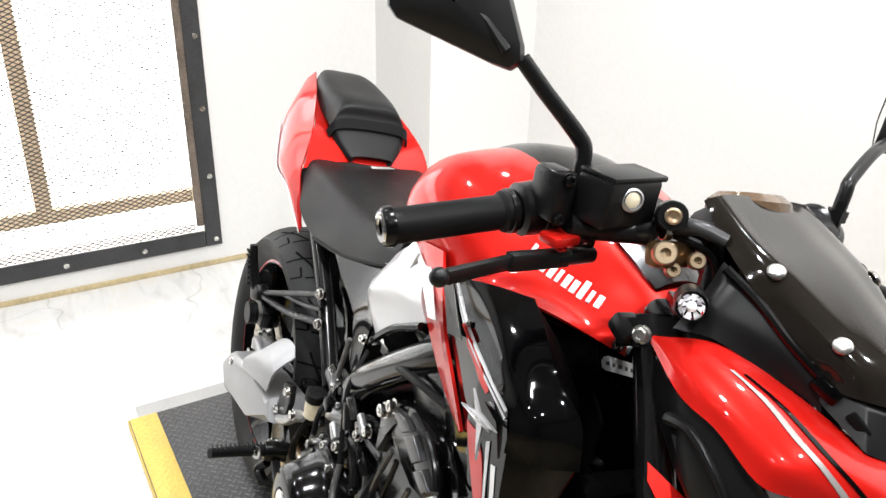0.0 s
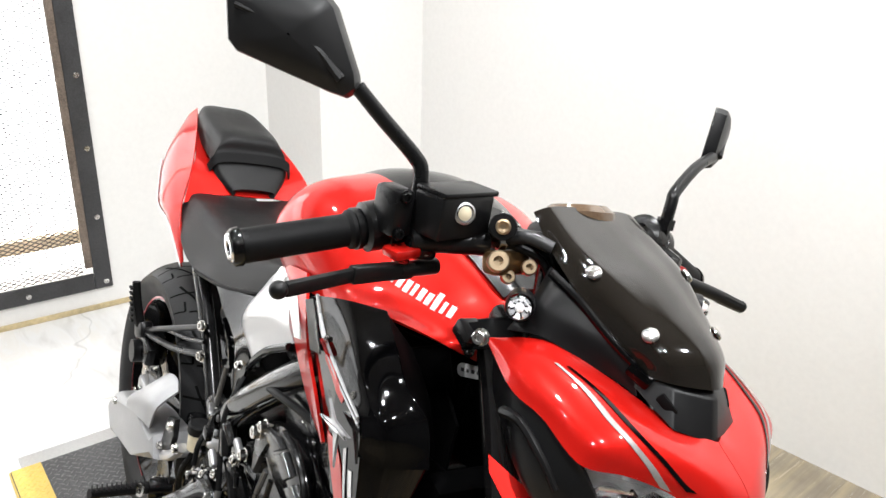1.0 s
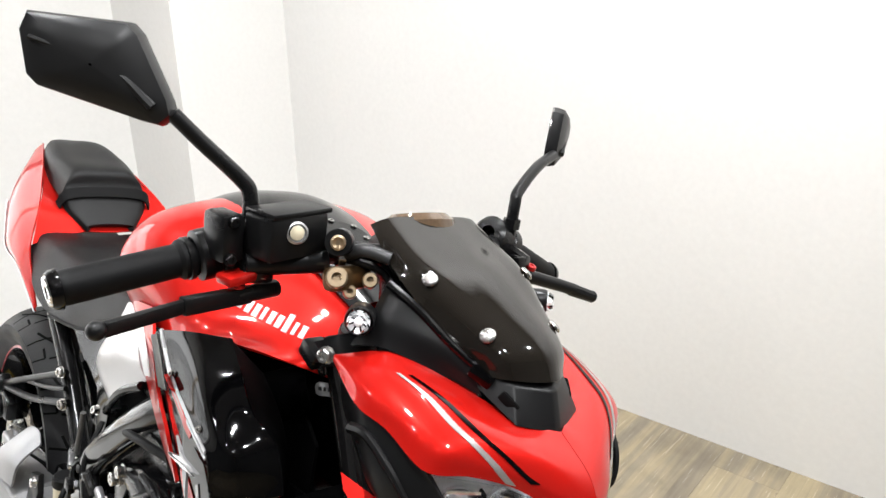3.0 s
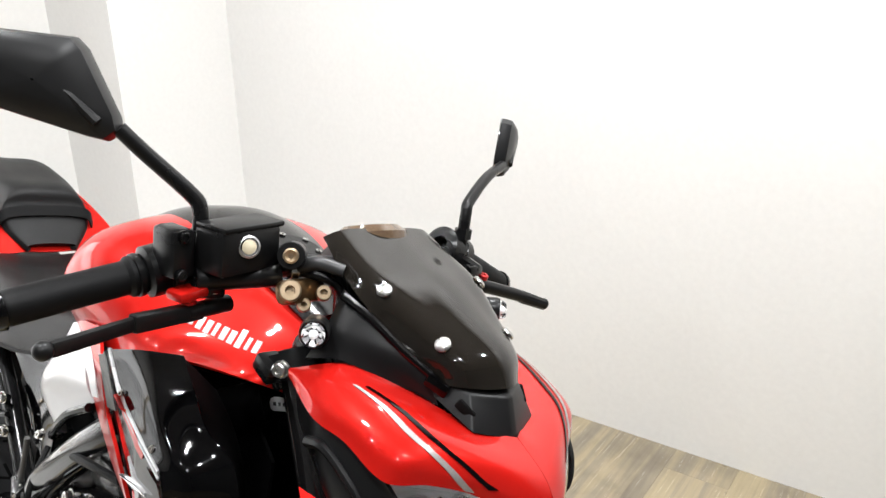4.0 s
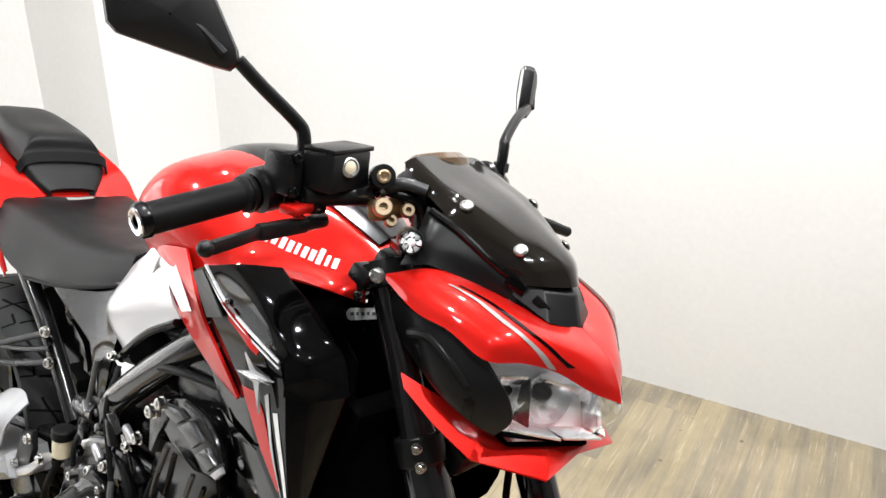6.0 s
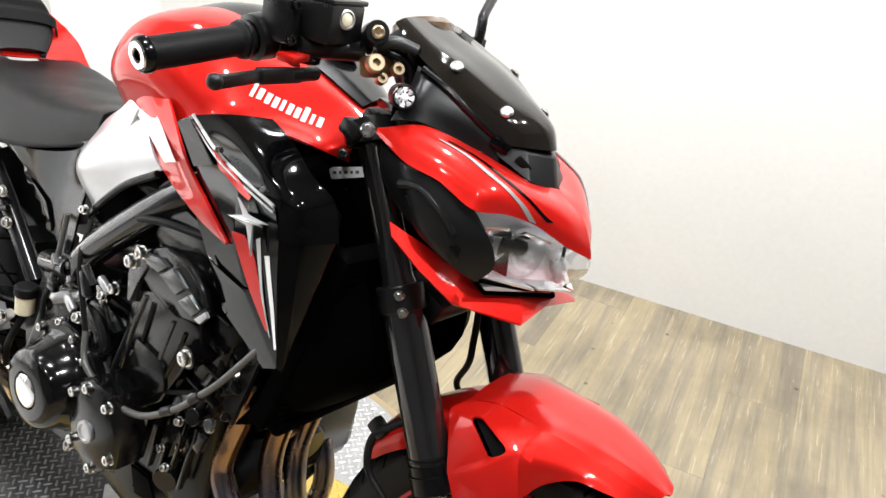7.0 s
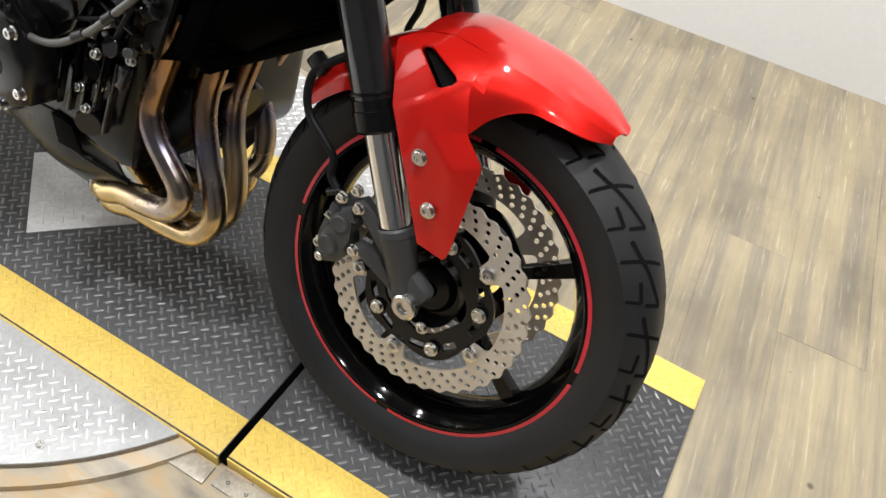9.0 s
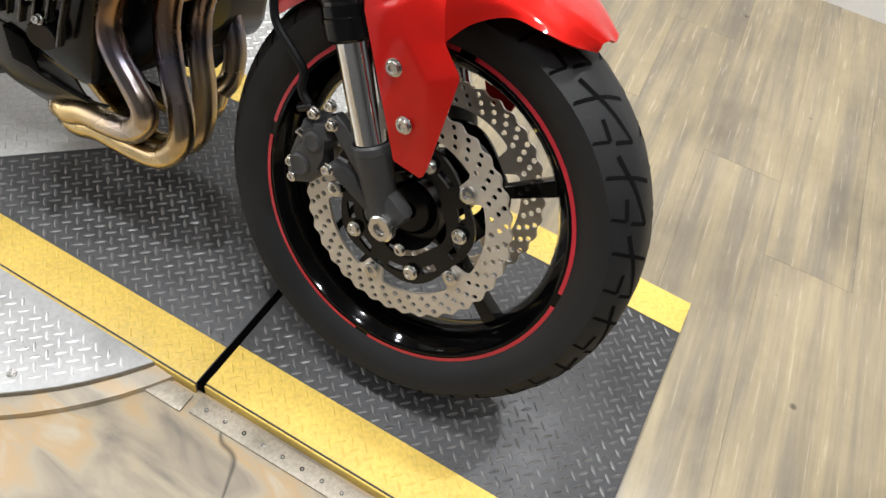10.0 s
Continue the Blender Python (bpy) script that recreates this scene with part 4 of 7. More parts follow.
FLANK = [FOLDR, (0.012, -0.091, 0.620), (0.045, -0.079, 0.623), (0.075, -0.068, 0.620), (0.106, -0.054, 0.613), (0.1345, -0.0255, 0.604)]
ARCH = [ARCHL, (0.016, -0.093, 0.590), (0.048, -0.084, 0.611), (0.079, -0.075, 0.611), (0.113, -0.058, 0.606), (0.1335, -0.026, 0.599)]
STRUT, VTL, VTR, VBR, VBL = (-0.130, -0.090, 0.618), (-0.096, -0.098, 0.627), (-0.083, -0.094, 0.633), (-0.031, -0.104, 0.614), (-0.049, -0.114, 0.597)
BR2, TIP, BL = (0.032, -0.116, 0.541), (0.030, -0.117, 0.404), (-0.012, -0.120, 0.408)
guard_top = []
for edge, mid in zip(CREST, CROWN):
    half = [edge, (edge[0] * 0.5 + mid[0] * 0.5, edge[1] * 0.52, (edge[2] + mid[2]) / 2 + 0.0035)]
    guard_top.append(half + [mid] + [(x, -v, z) for x, v, z in half[::-1]])
guard_side = [[STRUT, CREST[0], CREST[1], VTR, VTL], [CREST[1], CREST[2], FOLDR, VBR, VTR], [STRUT, VTL, VBL, FOLDC, FOLDL], [VBL, VBR, FOLDR, FOLDC],
              [FOLDL, FOLDC, KNEE], [FOLDC, FOLDR, ARCHL, KNEE], [KNEE, ARCHL, BR2, KNEE2], [FOLDL, KNEE, KNEE2, TIP, BL], [KNEE2, BR2, TIP]]
guard = part("front_mudguard", skin(guard_top, 40, 24, 0.003), RED, bike, "glossy red front mudguard", 60)
part("rear_section", skin([guard_row(109, 0.334, 0.080, 0.05), guard_row(120, 0.330, 0.078, 0.046), guard_row(134, 0.326, 0.074, 0.040), guard_row(146, 0.322, 0.068, 0.03)], 18, 18, 0.003), RED, guard)
for y in (-1, 1):
    flank = [[(a, -b * y, c) for a, b, c in row] for row in (CREST[2:], FLANK, ARCH)]
    part("guard_flank", skin(flank, 14, 34, 0.003), RED, guard, "", 60)
    blade = part("guard_blade", facets(mirrored(guard_side, y), 0.003, 0.005), RED, guard, "red creased mudguard side blade", 60)
    # Dark plate just inside the vent opening stands in for its shade.
    part("vent_slot", plate([(p[0], -y * (p[1] + 0.010), p[2]) for p in (VTL, VTR, VBR, VBL)], 0.003, (0, -y, 0), 0), GROOVE_SHADE, blade, "dark plate in the vent opening, for its shade")
    for p in ((-0.041, 0.518), (-0.010, 0.461)):
        part("guard_bolt", bolt_head((p[0], y * 0.1245, p[1]), (0, y, 0), 0.0085, 0.006), BOLT, blade)

# -- headlight, nose cowl and screen --
CA, CB, CC, CT, CD, CE, CG = (-0.232, -0.158, 0.840), (-0.150, -0.104, 0.800), (-0.128, -0.082, 0.774), (-0.071, -0.078, 0.7585), (-0.138, -0.135, 0.770), (-0.182, -0.151, 0.797), (-0.226, -0.157, 0.824)
CM, CN, CS, CQ = (-0.074, 0, 0.776), (-0.079, 0, 0.763), (-0.150, -0.085, 0.776), (-0.125, 0, 0.772)
CP = (-0.098, -0.044, 0.777)
CHIN = [[CA, CB, CD, CE, CG], [CB, CC, CP, CT, CD], [CP, CM, CN, CT], [CB, CS, CQ, CM, CP, CC]]
for y in (-1, 1):
    def half(row):
        return [(a, y * b, c) for a, b, c in row]

    cowl = [half(((-0.288, 0.144, 0.930), (-0.228, 0.156, 0.912), (-0.185, 0.151, 0.905), (-0.137, 0.142, 0.886), (-0.112, 0.108, 0.885), (-0.090, 0.070, 0.875), (-0.062, 0.035, 0.855), (-0.040, 0.0003, 0.842))),
            half(((-0.288, 0.144, 0.934), (-0.233, 0.148, 0.930), (-0.183, 0.140, 0.924), (-0.134, 0.126, 0.910), (-0.110, 0.097, 0.900), (-0.085, 0.060, 0.887), (-0.062, 0.030, 0.872), (-0.049, 0.0003, 0.862))),
            half(((-0.289, 0.143, 0.936), (-0.240, 0.132, 0.944), (-0.188, 0.113, 0.939), (-0.142, 0.092, 0.925), (-0.112, 0.068, 0.913), (-0.090, 0.042, 0.902), (-0.075, 0.020, 0.893), (-0.066, 0.0003, 0.886))),
            half(((-0.288, 0.142, 0.937), (-0.246, 0.107, 0.951), (-0.195, 0.070, 0.937), (-0.150, 0.043, 0.921), (-0.130, 0.030, 0.915), (-0.117, 0.018, 0.912), (-0.109, 0.008, 0.911), (-0.105, 0.0003, 0.910)))]
    c = part("nose_cowl", skin(cowl, 20, 44, 0.003), RED, bike, "glossy red headlight cowl half", 50)
    stripe = [half(((-0.214, 0.124, 0.946), (-0.176, 0.120, 0.940), (-0.138, 0.114, 0.922), (-0.104, 0.094, 0.898), (-0.094, 0.082, 0.885))),
              half(((-0.212, 0.121, 0.946), (-0.172, 0.115, 0.940), (-0.132, 0.108, 0.924), (-0.099, 0.087, 0.899), (-0.088, 0.074, 0.885)))]
    part("cowl_stripe", laid(c, stripe, (0.35, y * 0.35, 1), 4, 40), STRIPEM, c, "silver cowl stripe")
    stripe2 = [half(((-0.206, 0.115, 0.946), (-0.166, 0.107, 0.938), (-0.126, 0.098, 0.922), (-0.094, 0.076, 0.899), (-0.082, 0.062, 0.884))),
               half(((-0.205, 0.112, 0.946), (-0.162, 0.102, 0.938), (-0.121, 0.092, 0.922), (-0.088, 0.069, 0.899), (-0.077, 0.054, 0.884)))]
    part("cowl_stripe", laid(c, stripe2, (0.35, y * 0.35, 1), 4, 40), GLOSS, c, "black cowl stripe")
    pod = [half(((-0.285, 0.136, 0.918), (-0.232, 0.152, 0.909), (-0.186, 0.147, 0.902), (-0.139, 0.138, 0.883))),
           half(((-0.277, 0.133, 0.885), (-0.212, 0.155, 0.874), (-0.160, 0.149, 0.864), (-0.113, 0.127, 0.854))),
           half(((-0.258, 0.131, 0.862), (-0.198, 0.152, 0.846), (-0.148, 0.143, 0.832), (-0.106, 0.118, 0.824))),
           half(((-0.245, 0.128, 0.850), (-0.190, 0.146, 0.832), (-0.145, 0.137, 0.812), (-0.124, 0.118, 0.799)))]
    p = part("headlight_side_pod", skin(pod, 20, 20, 0.004), SATIN, bike, "satin black headlight side pod")
    rim_in = half(((-0.232, 0.1545, 0.886), (-0.205, 0.155, 0.890), (-0.172, 0.151, 0.872), (-0.150, 0.146, 0.852)))
    part("pod_ridge", tube(rim_in, (0.0060, 0.0035), 20, 8), SATIN, p, "raised black pod rim")
    inset = [half(((-0.222, 0.1545, 0.876), (-0.192, 0.1535, 0.880), (-0.162, 0.1480, 0.858), (-0.140, 0.1420, 0.836))),
             half(((-0.205, 0.1530, 0.858), (-0.180, 0.1525, 0.860), (-0.158, 0.1470, 0.842), (-0.142, 0.1410, 0.824))),
             half(((-0.186, 0.1490, 0.840), (-0.170, 0.1480, 0.838), (-0.155, 0.1440, 0.826), (-0.144, 0.1390, 0.814)))]
    part("pod_inset", skin(inset, 12, 14, 0.003), DARK, p, "raised black pod inset")
    part("chin_fin", facets(mirrored(CHIN, y), 0.003, 0.002), RED, bike, "red faceted lower headlight fin", 45)
    part("chin_lip", tube([(a, -y * v, z) for a, v, z in ((-0.150, -0.103, 0.802), (-0.128, -0.081, 0.777), (-0.098, -0.043, 0.780), (-0.0745, -0.001, 0.779))], 0.0030, 4, 8, smooth=False), VOID, bike, "thin black gasket below the lamp")
    # signal
    ax = Vector((0.72, y * 0.66, 0.08)).normalized()
    root = Vector((-0.291, y * 0.113, 0.977))
    sig = part("turn_signal", lathe([(0, 0.0120), (0.010, 0.0142), (0.030, 0.0150), (0.036, 0.0150), (0.040, 0.0138)], root, ax, 28), SATIN, bike, "round front indicator with clear lens")
    base = root + ax * 0.040
    part("signal_lens", lathe([(0, 0.0116), (0.004, 0.0112), (0.008, 0.0085), (0.0095, 0.0002)], base, ax, 24), LENS, sig, "clear dome lens").visible_shadow = False
    for k in range(8):
        t = math.tau * k / 8
        a, b = frame_of(ax)
        tri = [base + a * (r * math.cos(t + q)) + b * (r * math.sin(t + q)) - ax * h for r, q, h in ((0.0110, -0.30, 0.0), (0.0110, 0.30, 0.0), (0.0030, 0.2, 0.006), (0.0030, -0.2, 0.006))]
        part("signal_facet", plate(tri, 0.0008, ax, 0), (SIGREFL, DECAL)[k % 2], sig, "silver reflector facet")
    part("signal_bulb", lathe([(-0.006, 0.0040), (0.001, 0.0040), (0.004, 0.0026), (0.005, 0.0002)], base, ax, 12), SIGREFL, sig, "small clear bulb")
    part("signal_stalk", tube([(-0.284, y * 0.119, 0.976), (-0.280, y * 0.095, 0.968), (-0.27, y * 0.06, 0.960)], 0.012, 10, 12), SATIN, sig)
    inner = [half(((-0.290, 0.086, 1.014), (-0.268, 0.092, 1.008), (-0.245, 0.086, 0.998), (-0.210, 0.070, 0.978), (-0.172, 0.048, 0.952))),
             half(((-0.282, 0.108, 0.982), (-0.262, 0.108, 0.982), (-0.235, 0.094, 0.972), (-0.205, 0.074, 0.960), (-0.176, 0.054, 0.944))),
             half(((-0.282, 0.130, 0.948), (-0.250, 0.112, 0.954), (-0.212, 0.082, 0.942), (-0.190, 0.064, 0.935), (-0.168, 0.052, 0.928)))]
    part("fairing_lip", tube([(a, y * b, c) for a, b, c in ((-0.275, 0.098, 1.012), (-0.240, 0.086, 0.996), (-0.205, 0.070, 0.972), (-0.172, 0.051, 0.951))], (0.0050, 0.0035), 20, 8), DARK, bike, "black edge rib below the screen")
    part("inner_fairing", skin(inner, 10, 24, 0.004), SATIN, bike, "satin black meter fairing side")

bowl = skin([[(-0.146, -0.137, 0.890), (-0.116, -0.080, 0.886), (-0.070, 0, 0.852), (-0.116, 0.080, 0.886), (-0.146, 0.137, 0.890)],
             [(-0.160, -0.120, 0.842), (-0.160, -0.060, 0.840), (-0.140, 0, 0.826), (-0.160, 0.060, 0.840), (-0.160, 0.120, 0.842)],
             [(-0.132, -0.112, 0.800), (-0.112, -0.055, 0.786), (-0.085, 0, 0.784), (-0.112, 0.055, 0.786), (-0.132, 0.112, 0.800)]], 10, 26, 0.003)
head = part("headlight", bowl, SIGREFL, bike, "clear faceted headlight with bright reflectors")
for s in (-1, 1):
    # main bowl, side bowl and the polished shelves between them
    for at, ax, r in (((-0.104, s * 0.052, 0.836), (1, s * 0.55, 0.05), 0.031), ((-0.128, s * 0.100, 0.842), (1, s * 0.95, 0.05), 0.021)):
        part("lamp_bowl", lathe([(0, r), (-0.004, r * 0.99), (-0.012, r * 0.88), (-0.022, r * 0.60), (-0.027, r * 0.30), (-0.028, 0.0003)], at, ax, 24), REFL, head, "polished lamp bowl")
        part("bulb_shield", lathe([(0, r * 0.36), (0.010, r * 0.34), (0.013, r * 0.2), (0.013, 0.0002)], Vector(at) - Vector(ax).normalized() * 0.020, ax, 16), DARK, head, "dark bulb shield")
    for q in (((-0.126, 0.122, 0.868), (-0.110, 0.094, 0.868), (-0.120, 0.086, 0.856), (-0.134, 0.116, 0.856)), ((-0.098, 0.076, 0.866), (-0.078, 0.044, 0.856), (-0.096, 0.040, 0.850), (-0.112, 0.070, 0.858))):
        part("reflector_shelf", plate([(a, s * b, c) for a, b, c in q], 0.003, (0, 0, -1), 0.0006), CHROME, head)
    for q in (((-0.122, 0.108, 0.806), (-0.080, 0.048, 0.795), (-0.108, 0.044, 0.797), (-0.140, 0.100, 0.808)), ((-0.078, 0.044, 0.796), (-0.052, 0.004, 0.796), (-0.084, 0.004, 0.798), (-0.106, 0.040, 0.798))):
        part("reflector_shelf", plate([(a, s * b, c) for a, b, c in q], 0.003, (0, 0, -1), 0.0006), REFL, head)
    part("lamp_divider", plate([(a, s * b, c) for a, b, c in ((-0.112, 0.084, 0.862), (-0.122, 0.080, 0.862), (-0.128, 0.078, 0.808), (-0.106, 0.080, 0.808))], 0.004, (0, s, 0), 0.001), DARK, head, "black lamp divider")
    part("lamp_bezel", tube([(a, s * b, c) for a, b, c in ((-0.122, 0.112, 0.801), (-0.090, 0.050, 0.792), (-0.064, 0.002, 0.793))], 0.0032, 16, 8), VOID, head, "black lamp bezel")
part("position_lamp", box((-0.088, 0, 0.846), (0.010, 0.044, 0.012), 0.003, (0, 20, 0)), SIGREFL, head, "small centre position lamp")
glass = skin([[(-0.137, -0.138, 0.882), (-0.090, -0.068, 0.872), (-0.043, 0, 0.841), (-0.090, 0.068, 0.872), (-0.137, 0.138, 0.882)],
              [(-0.118, -0.126, 0.850), (-0.077, -0.062, 0.840), (-0.042, 0, 0.822), (-0.077, 0.062, 0.840), (-0.118, 0.126, 0.850)],
              [(-0.122, -0.112, 0.803), (-0.090, -0.050, 0.794), (-0.064, 0, 0.795), (-0.090, 0.050, 0.794), (-0.122, 0.112, 0.803)]], 14, 34, 0.002)
gl = part("headlight_glass", glass, LENS, head, "clear headlight lens")
gl.visible_shadow = False

SCREEN = [[(-0.342, 0.080, 1.057), (-0.338, 0.066, 1.064), (-0.337, 0.043, 1.067), (-0.331, 0, 1.068)], [(-0.304, 0.082, 1.030), (-0.292, 0.072, 1.043), (-0.289, 0.040, 1.047), (-0.284, 0, 1.049)],
          [(-0.260, 0.085, 1.009), (-0.247, 0.069, 1.026), (-0.241, 0.036, 1.030), (-0.235, 0, 1.032)], [(-0.218, 0.072, 0.982), (-0.204, 0.059, 1.001), (-0.197, 0.031, 1.008), (-0.190, 0, 1.010)],
          [(-0.180, 0.053, 0.959), (-0.158, 0.046, 0.972), (-0.148, 0.025, 0.980), (-0.142, 0, 0.983)], [(-0.162, 0.049, 0.950), (-0.146, 0.040, 0.952), (-0.131, 0.020, 0.953), (-0.124, 0, 0.954)]]
screen_rows = [[(x, -v, z) for x, v, z in row] + [(x, v, z) for x, v, z in row[-2::-1]] for row in SCREEN]
screen = part("windscreen", skin(screen_rows, 40, 36, 0.003), SMOKE, bike, "dark smoked fly screen", 40)
for p in ((-0.245, 0.0715, 1.0235), (-0.176, 0.049, 0.987)):
    for y in (-1, 1):
        part("screen_bolt", lathe([(0, 0.0085), (0.002, 0.0082), (0.004, 0.0060), (0.005, 0.0003)], (p[0], y * p[1], p[2]), (0.3, y * 0.6, 0.7), 16), BOLT, screen, "domed screen bolt")
visor = []
for s in (-1, 1):
    A, B, T = (-0.184, s * 0.056, 0.940), (-0.124, s * 0.046, 0.917), (-0.108, s * 0.004, 0.9075)
    A1, B1, T1 = (-0.186, s * 0.052, 0.952), (-0.142, s * 0.038, 0.947), (-0.122, s * 0.004, 0.945)
    A2, B2, T2 = (-0.206, s * 0.040, 0.972), (-0.166, s * 0.026, 0.962), (-0.140, s * 0.004, 0.954)
    visor += [[A, B, B1, A1], [B, T, T1, B1], [A1, B1, B2, A2], [B1, T1, T2, B2]]
visor += [[(x, -v, z), (x, v, z), (a, v, c), (a, -v, c)] for (x, v, z), (a, b, c) in ((T, T1), (T1, T2))]
nose_visor = part("nose_visor", facets(visor, 0.004, 0.002), SATIN, bike, "satin black nose visor", 40)
for s in (-1, 1):
    part("visor_clip", box((-0.172, s * 0.052, 0.948), (0.026, 0.012, 0.014), 0.003, (0, 25, -32 * s)), GLOSS, nose_visor)
    part("visor_slot", box((-0.140, s * 0.043, 0.933), (0.022, 0.006, 0.010), 0.002, (0, 34, -30 * s)), GROOVE_SHADE, nose_visor)
meter = part("meter", box((-0.342, 0, 1.015), (0.055, 0.11, 0.080), 0.014, (0, -38, 0)), SATIN, bike, "black instrument pod behind the screen")
part("meter_hood", lathe([(0, 0.044), (0.018, 0.042), (0.026, 0.032), (0.028, 0.001)], (-0.352, 0.0, 1.040), (-0.3, 0, 1), 28), METERM, meter, "brown tinted meter lens")
part("tag", box((-0.297, -0.060, 0.992), (0.008, 0.003, 0.006), 0.001), GREEN, bike, "small green cable tag")

# -- handlebar and controls --
BAR = [(-0.4312, -0.358, 0.9745), (-0.428, -0.300, 0.990), (-0.418, -0.220, 1.008), (-0.385, -0.140, 1.022), (-0.335, -0.075, 1.026), (-0.328, 0, 1.026)]
BARL = [(-0.325, 0.075, 1.026), (-0.375, 0.140, 1.022), (-0.408, 0.210, 1.008), (-0.420, 0.290, 0.976), (-0.427, 0.345, 0.954)]
bar = part("handlebar", tube(BAR + BARL, 0.0115, 64, 14), SATIN, bike, "black tapered handlebar")
for y in (-1, 1):
    e0, e1 = (Vector((-0.4308, -0.3590, 0.9742)), Vector((-0.4245, -0.250, 1.000))) if y < 0 else (Vector((-0.426, 0.335, 0.958)), Vector((-0.412, 0.225, 1.003)))
    grip = part("grip", lathe([(0, 0.0165), (0.003, 0.0175)] + [(0.006 + 0.0012 * k, 0.0173 + 0.00025 * (k % 2)) for k in range(int(((e1 - e0).length - 0.012) / 0.0012))] + [((e1 - e0).length - 0.004, 0.0175), ((e1 - e0).length, 0.021), ((e1 - e0).length + 0.004, 0.021)], e0, e1 - e0, 24), GRIP, bar, "ribbed black rubber grip")
    part("bar_end", lathe([(0.007, 0.006), (0.0072, 0.0165), (0.010, 0.0190), (0.017, 0.0198), (0.018, 0.017)], e0 - (e1 - e0).normalized() * 0.018, e1 - e0, 20), DARK, bar, "dark bar end weight")
    part("bar_end_cap", lathe([(0, 0.0150), (-0.002, 0.0140), (-0.002, 0.0085), (0, 0.0075)], e0 - (e1 - e0).normalized() * 0.0105, e1 - e0, 20), CHROME, bar, "bright bar end cap")
    d = (e1 - e0).normalized()
    part("throttle_flange", lathe([(0, 0.020), (0.001, 0.0225), (0.006, 0.0225), (0.007, 0.019), (0.016, 0.018)], e1 + d * 0.004, d, 24), SATIN, bar)
    sw = lathe([(0, 0.020), (0.003, 0.0265), (0.020, 0.027), (0.021, 0.0255), (0.023, 0.0255), (0.024, 0.027), (0.052, 0.0265), (0.056, 0.021), (0.056, 0.012)], e1 + d * 0.012 + Vector((0.004, 0, 0.002)), d, 28)
    switch = part("switch_housing", sw, SATIN, bar, "black switch housing")
    part("switch_hole", lathe([(0, 0.0045), (0.0012, 0.004), (0.0012, 0.0002)], e1 + d * 0.050 + Vector((0.024, 0, 0.018)), (0.8, 0, 0.6), 12), GROOVE_SHADE, switch)
    part("kill_switch", box((-0.372, -0.214, 0.996) if y < 0 else e1 + d * 0.062 + Vector((0.014, 0, -0.026)), (0.026, 0.034, 0.011), 0.004, (8, 0, 10)), RED if y < 0 else DARK, switch, "red engine stop switch" if y < 0 else "")
# brake master cylinder and lever
res = part("brake_reservoir", box((-0.367, -0.166, 1.042), (0.042, 0.078, 0.046), 0.005, (4, 0, 12)), SATIN, bike, "black front brake reservoir with sight glass")
part("reservoir_lid", box((-0.367, -0.1650, 1.0665), (0.0435, 0.0795, 0.006), 0.002, (4, 0, 12)), SATIN, res)
sg_ax = Vector((0.97, -0.20, 0.12)).normalized()
part("sight_glass", lathe([(0, 0.0115), (0.003, 0.0115), (0.004, 0.0095), (0.002, 0.0088), (0.002, 0.0002)], (-0.344, -0.169, 1.048), sg_ax, 24), ALU, res, "round fluid sight glass")
part("sight_fluid", lathe([(0, 0.0075), (0.001, 0.0060), (0.0012, 0.0002)], (-0.3412, -0.1696, 1.0483), sg_ax, 20), FLUID, res)
part("perch_clamp", box((-0.392, -0.222, 1.034), (0.040, 0.026, 0.050), 0.006, (4, 0, 6)), SATIN, res, "black lever clamp")
for z in (1.014, 1.052):
    part("clamp_bolt", bolt_head((-0.372, -0.223, z), (1, -0.1, 0.1), 0.0055, 0.006), DARK, res)
part("master_cylinder", rod((-0.376, -0.205, 1.008), (-0.354, -0.122, 1.014), 0.0125, 18), SATIN, res)
part("banjo", bolt_head((-0.350, -0.113, 1.020), (0.3, 0.9, 0), 0.009, 0.010), BOLT, res)
part("banjo_hose", tube([(-0.372, -0.108, 1.014), (-0.349, -0.104, 1.021), (-0.322, -0.098, 1.034), (-0.300, -0.080, 1.030)], (0.0085, 0.0070), 20, 12), CALM, res, "grey sleeved brake hose")
part("brake_line", tube([(-0.345, -0.105, 1.02), (-0.315, -0.075, 1.01), (-0.305, -0.06, 0.97), (-0.31, -0.04, 0.90), (-0.27, -0.02, 0.80)], 0.0048, 30, 10), GRIP, res)
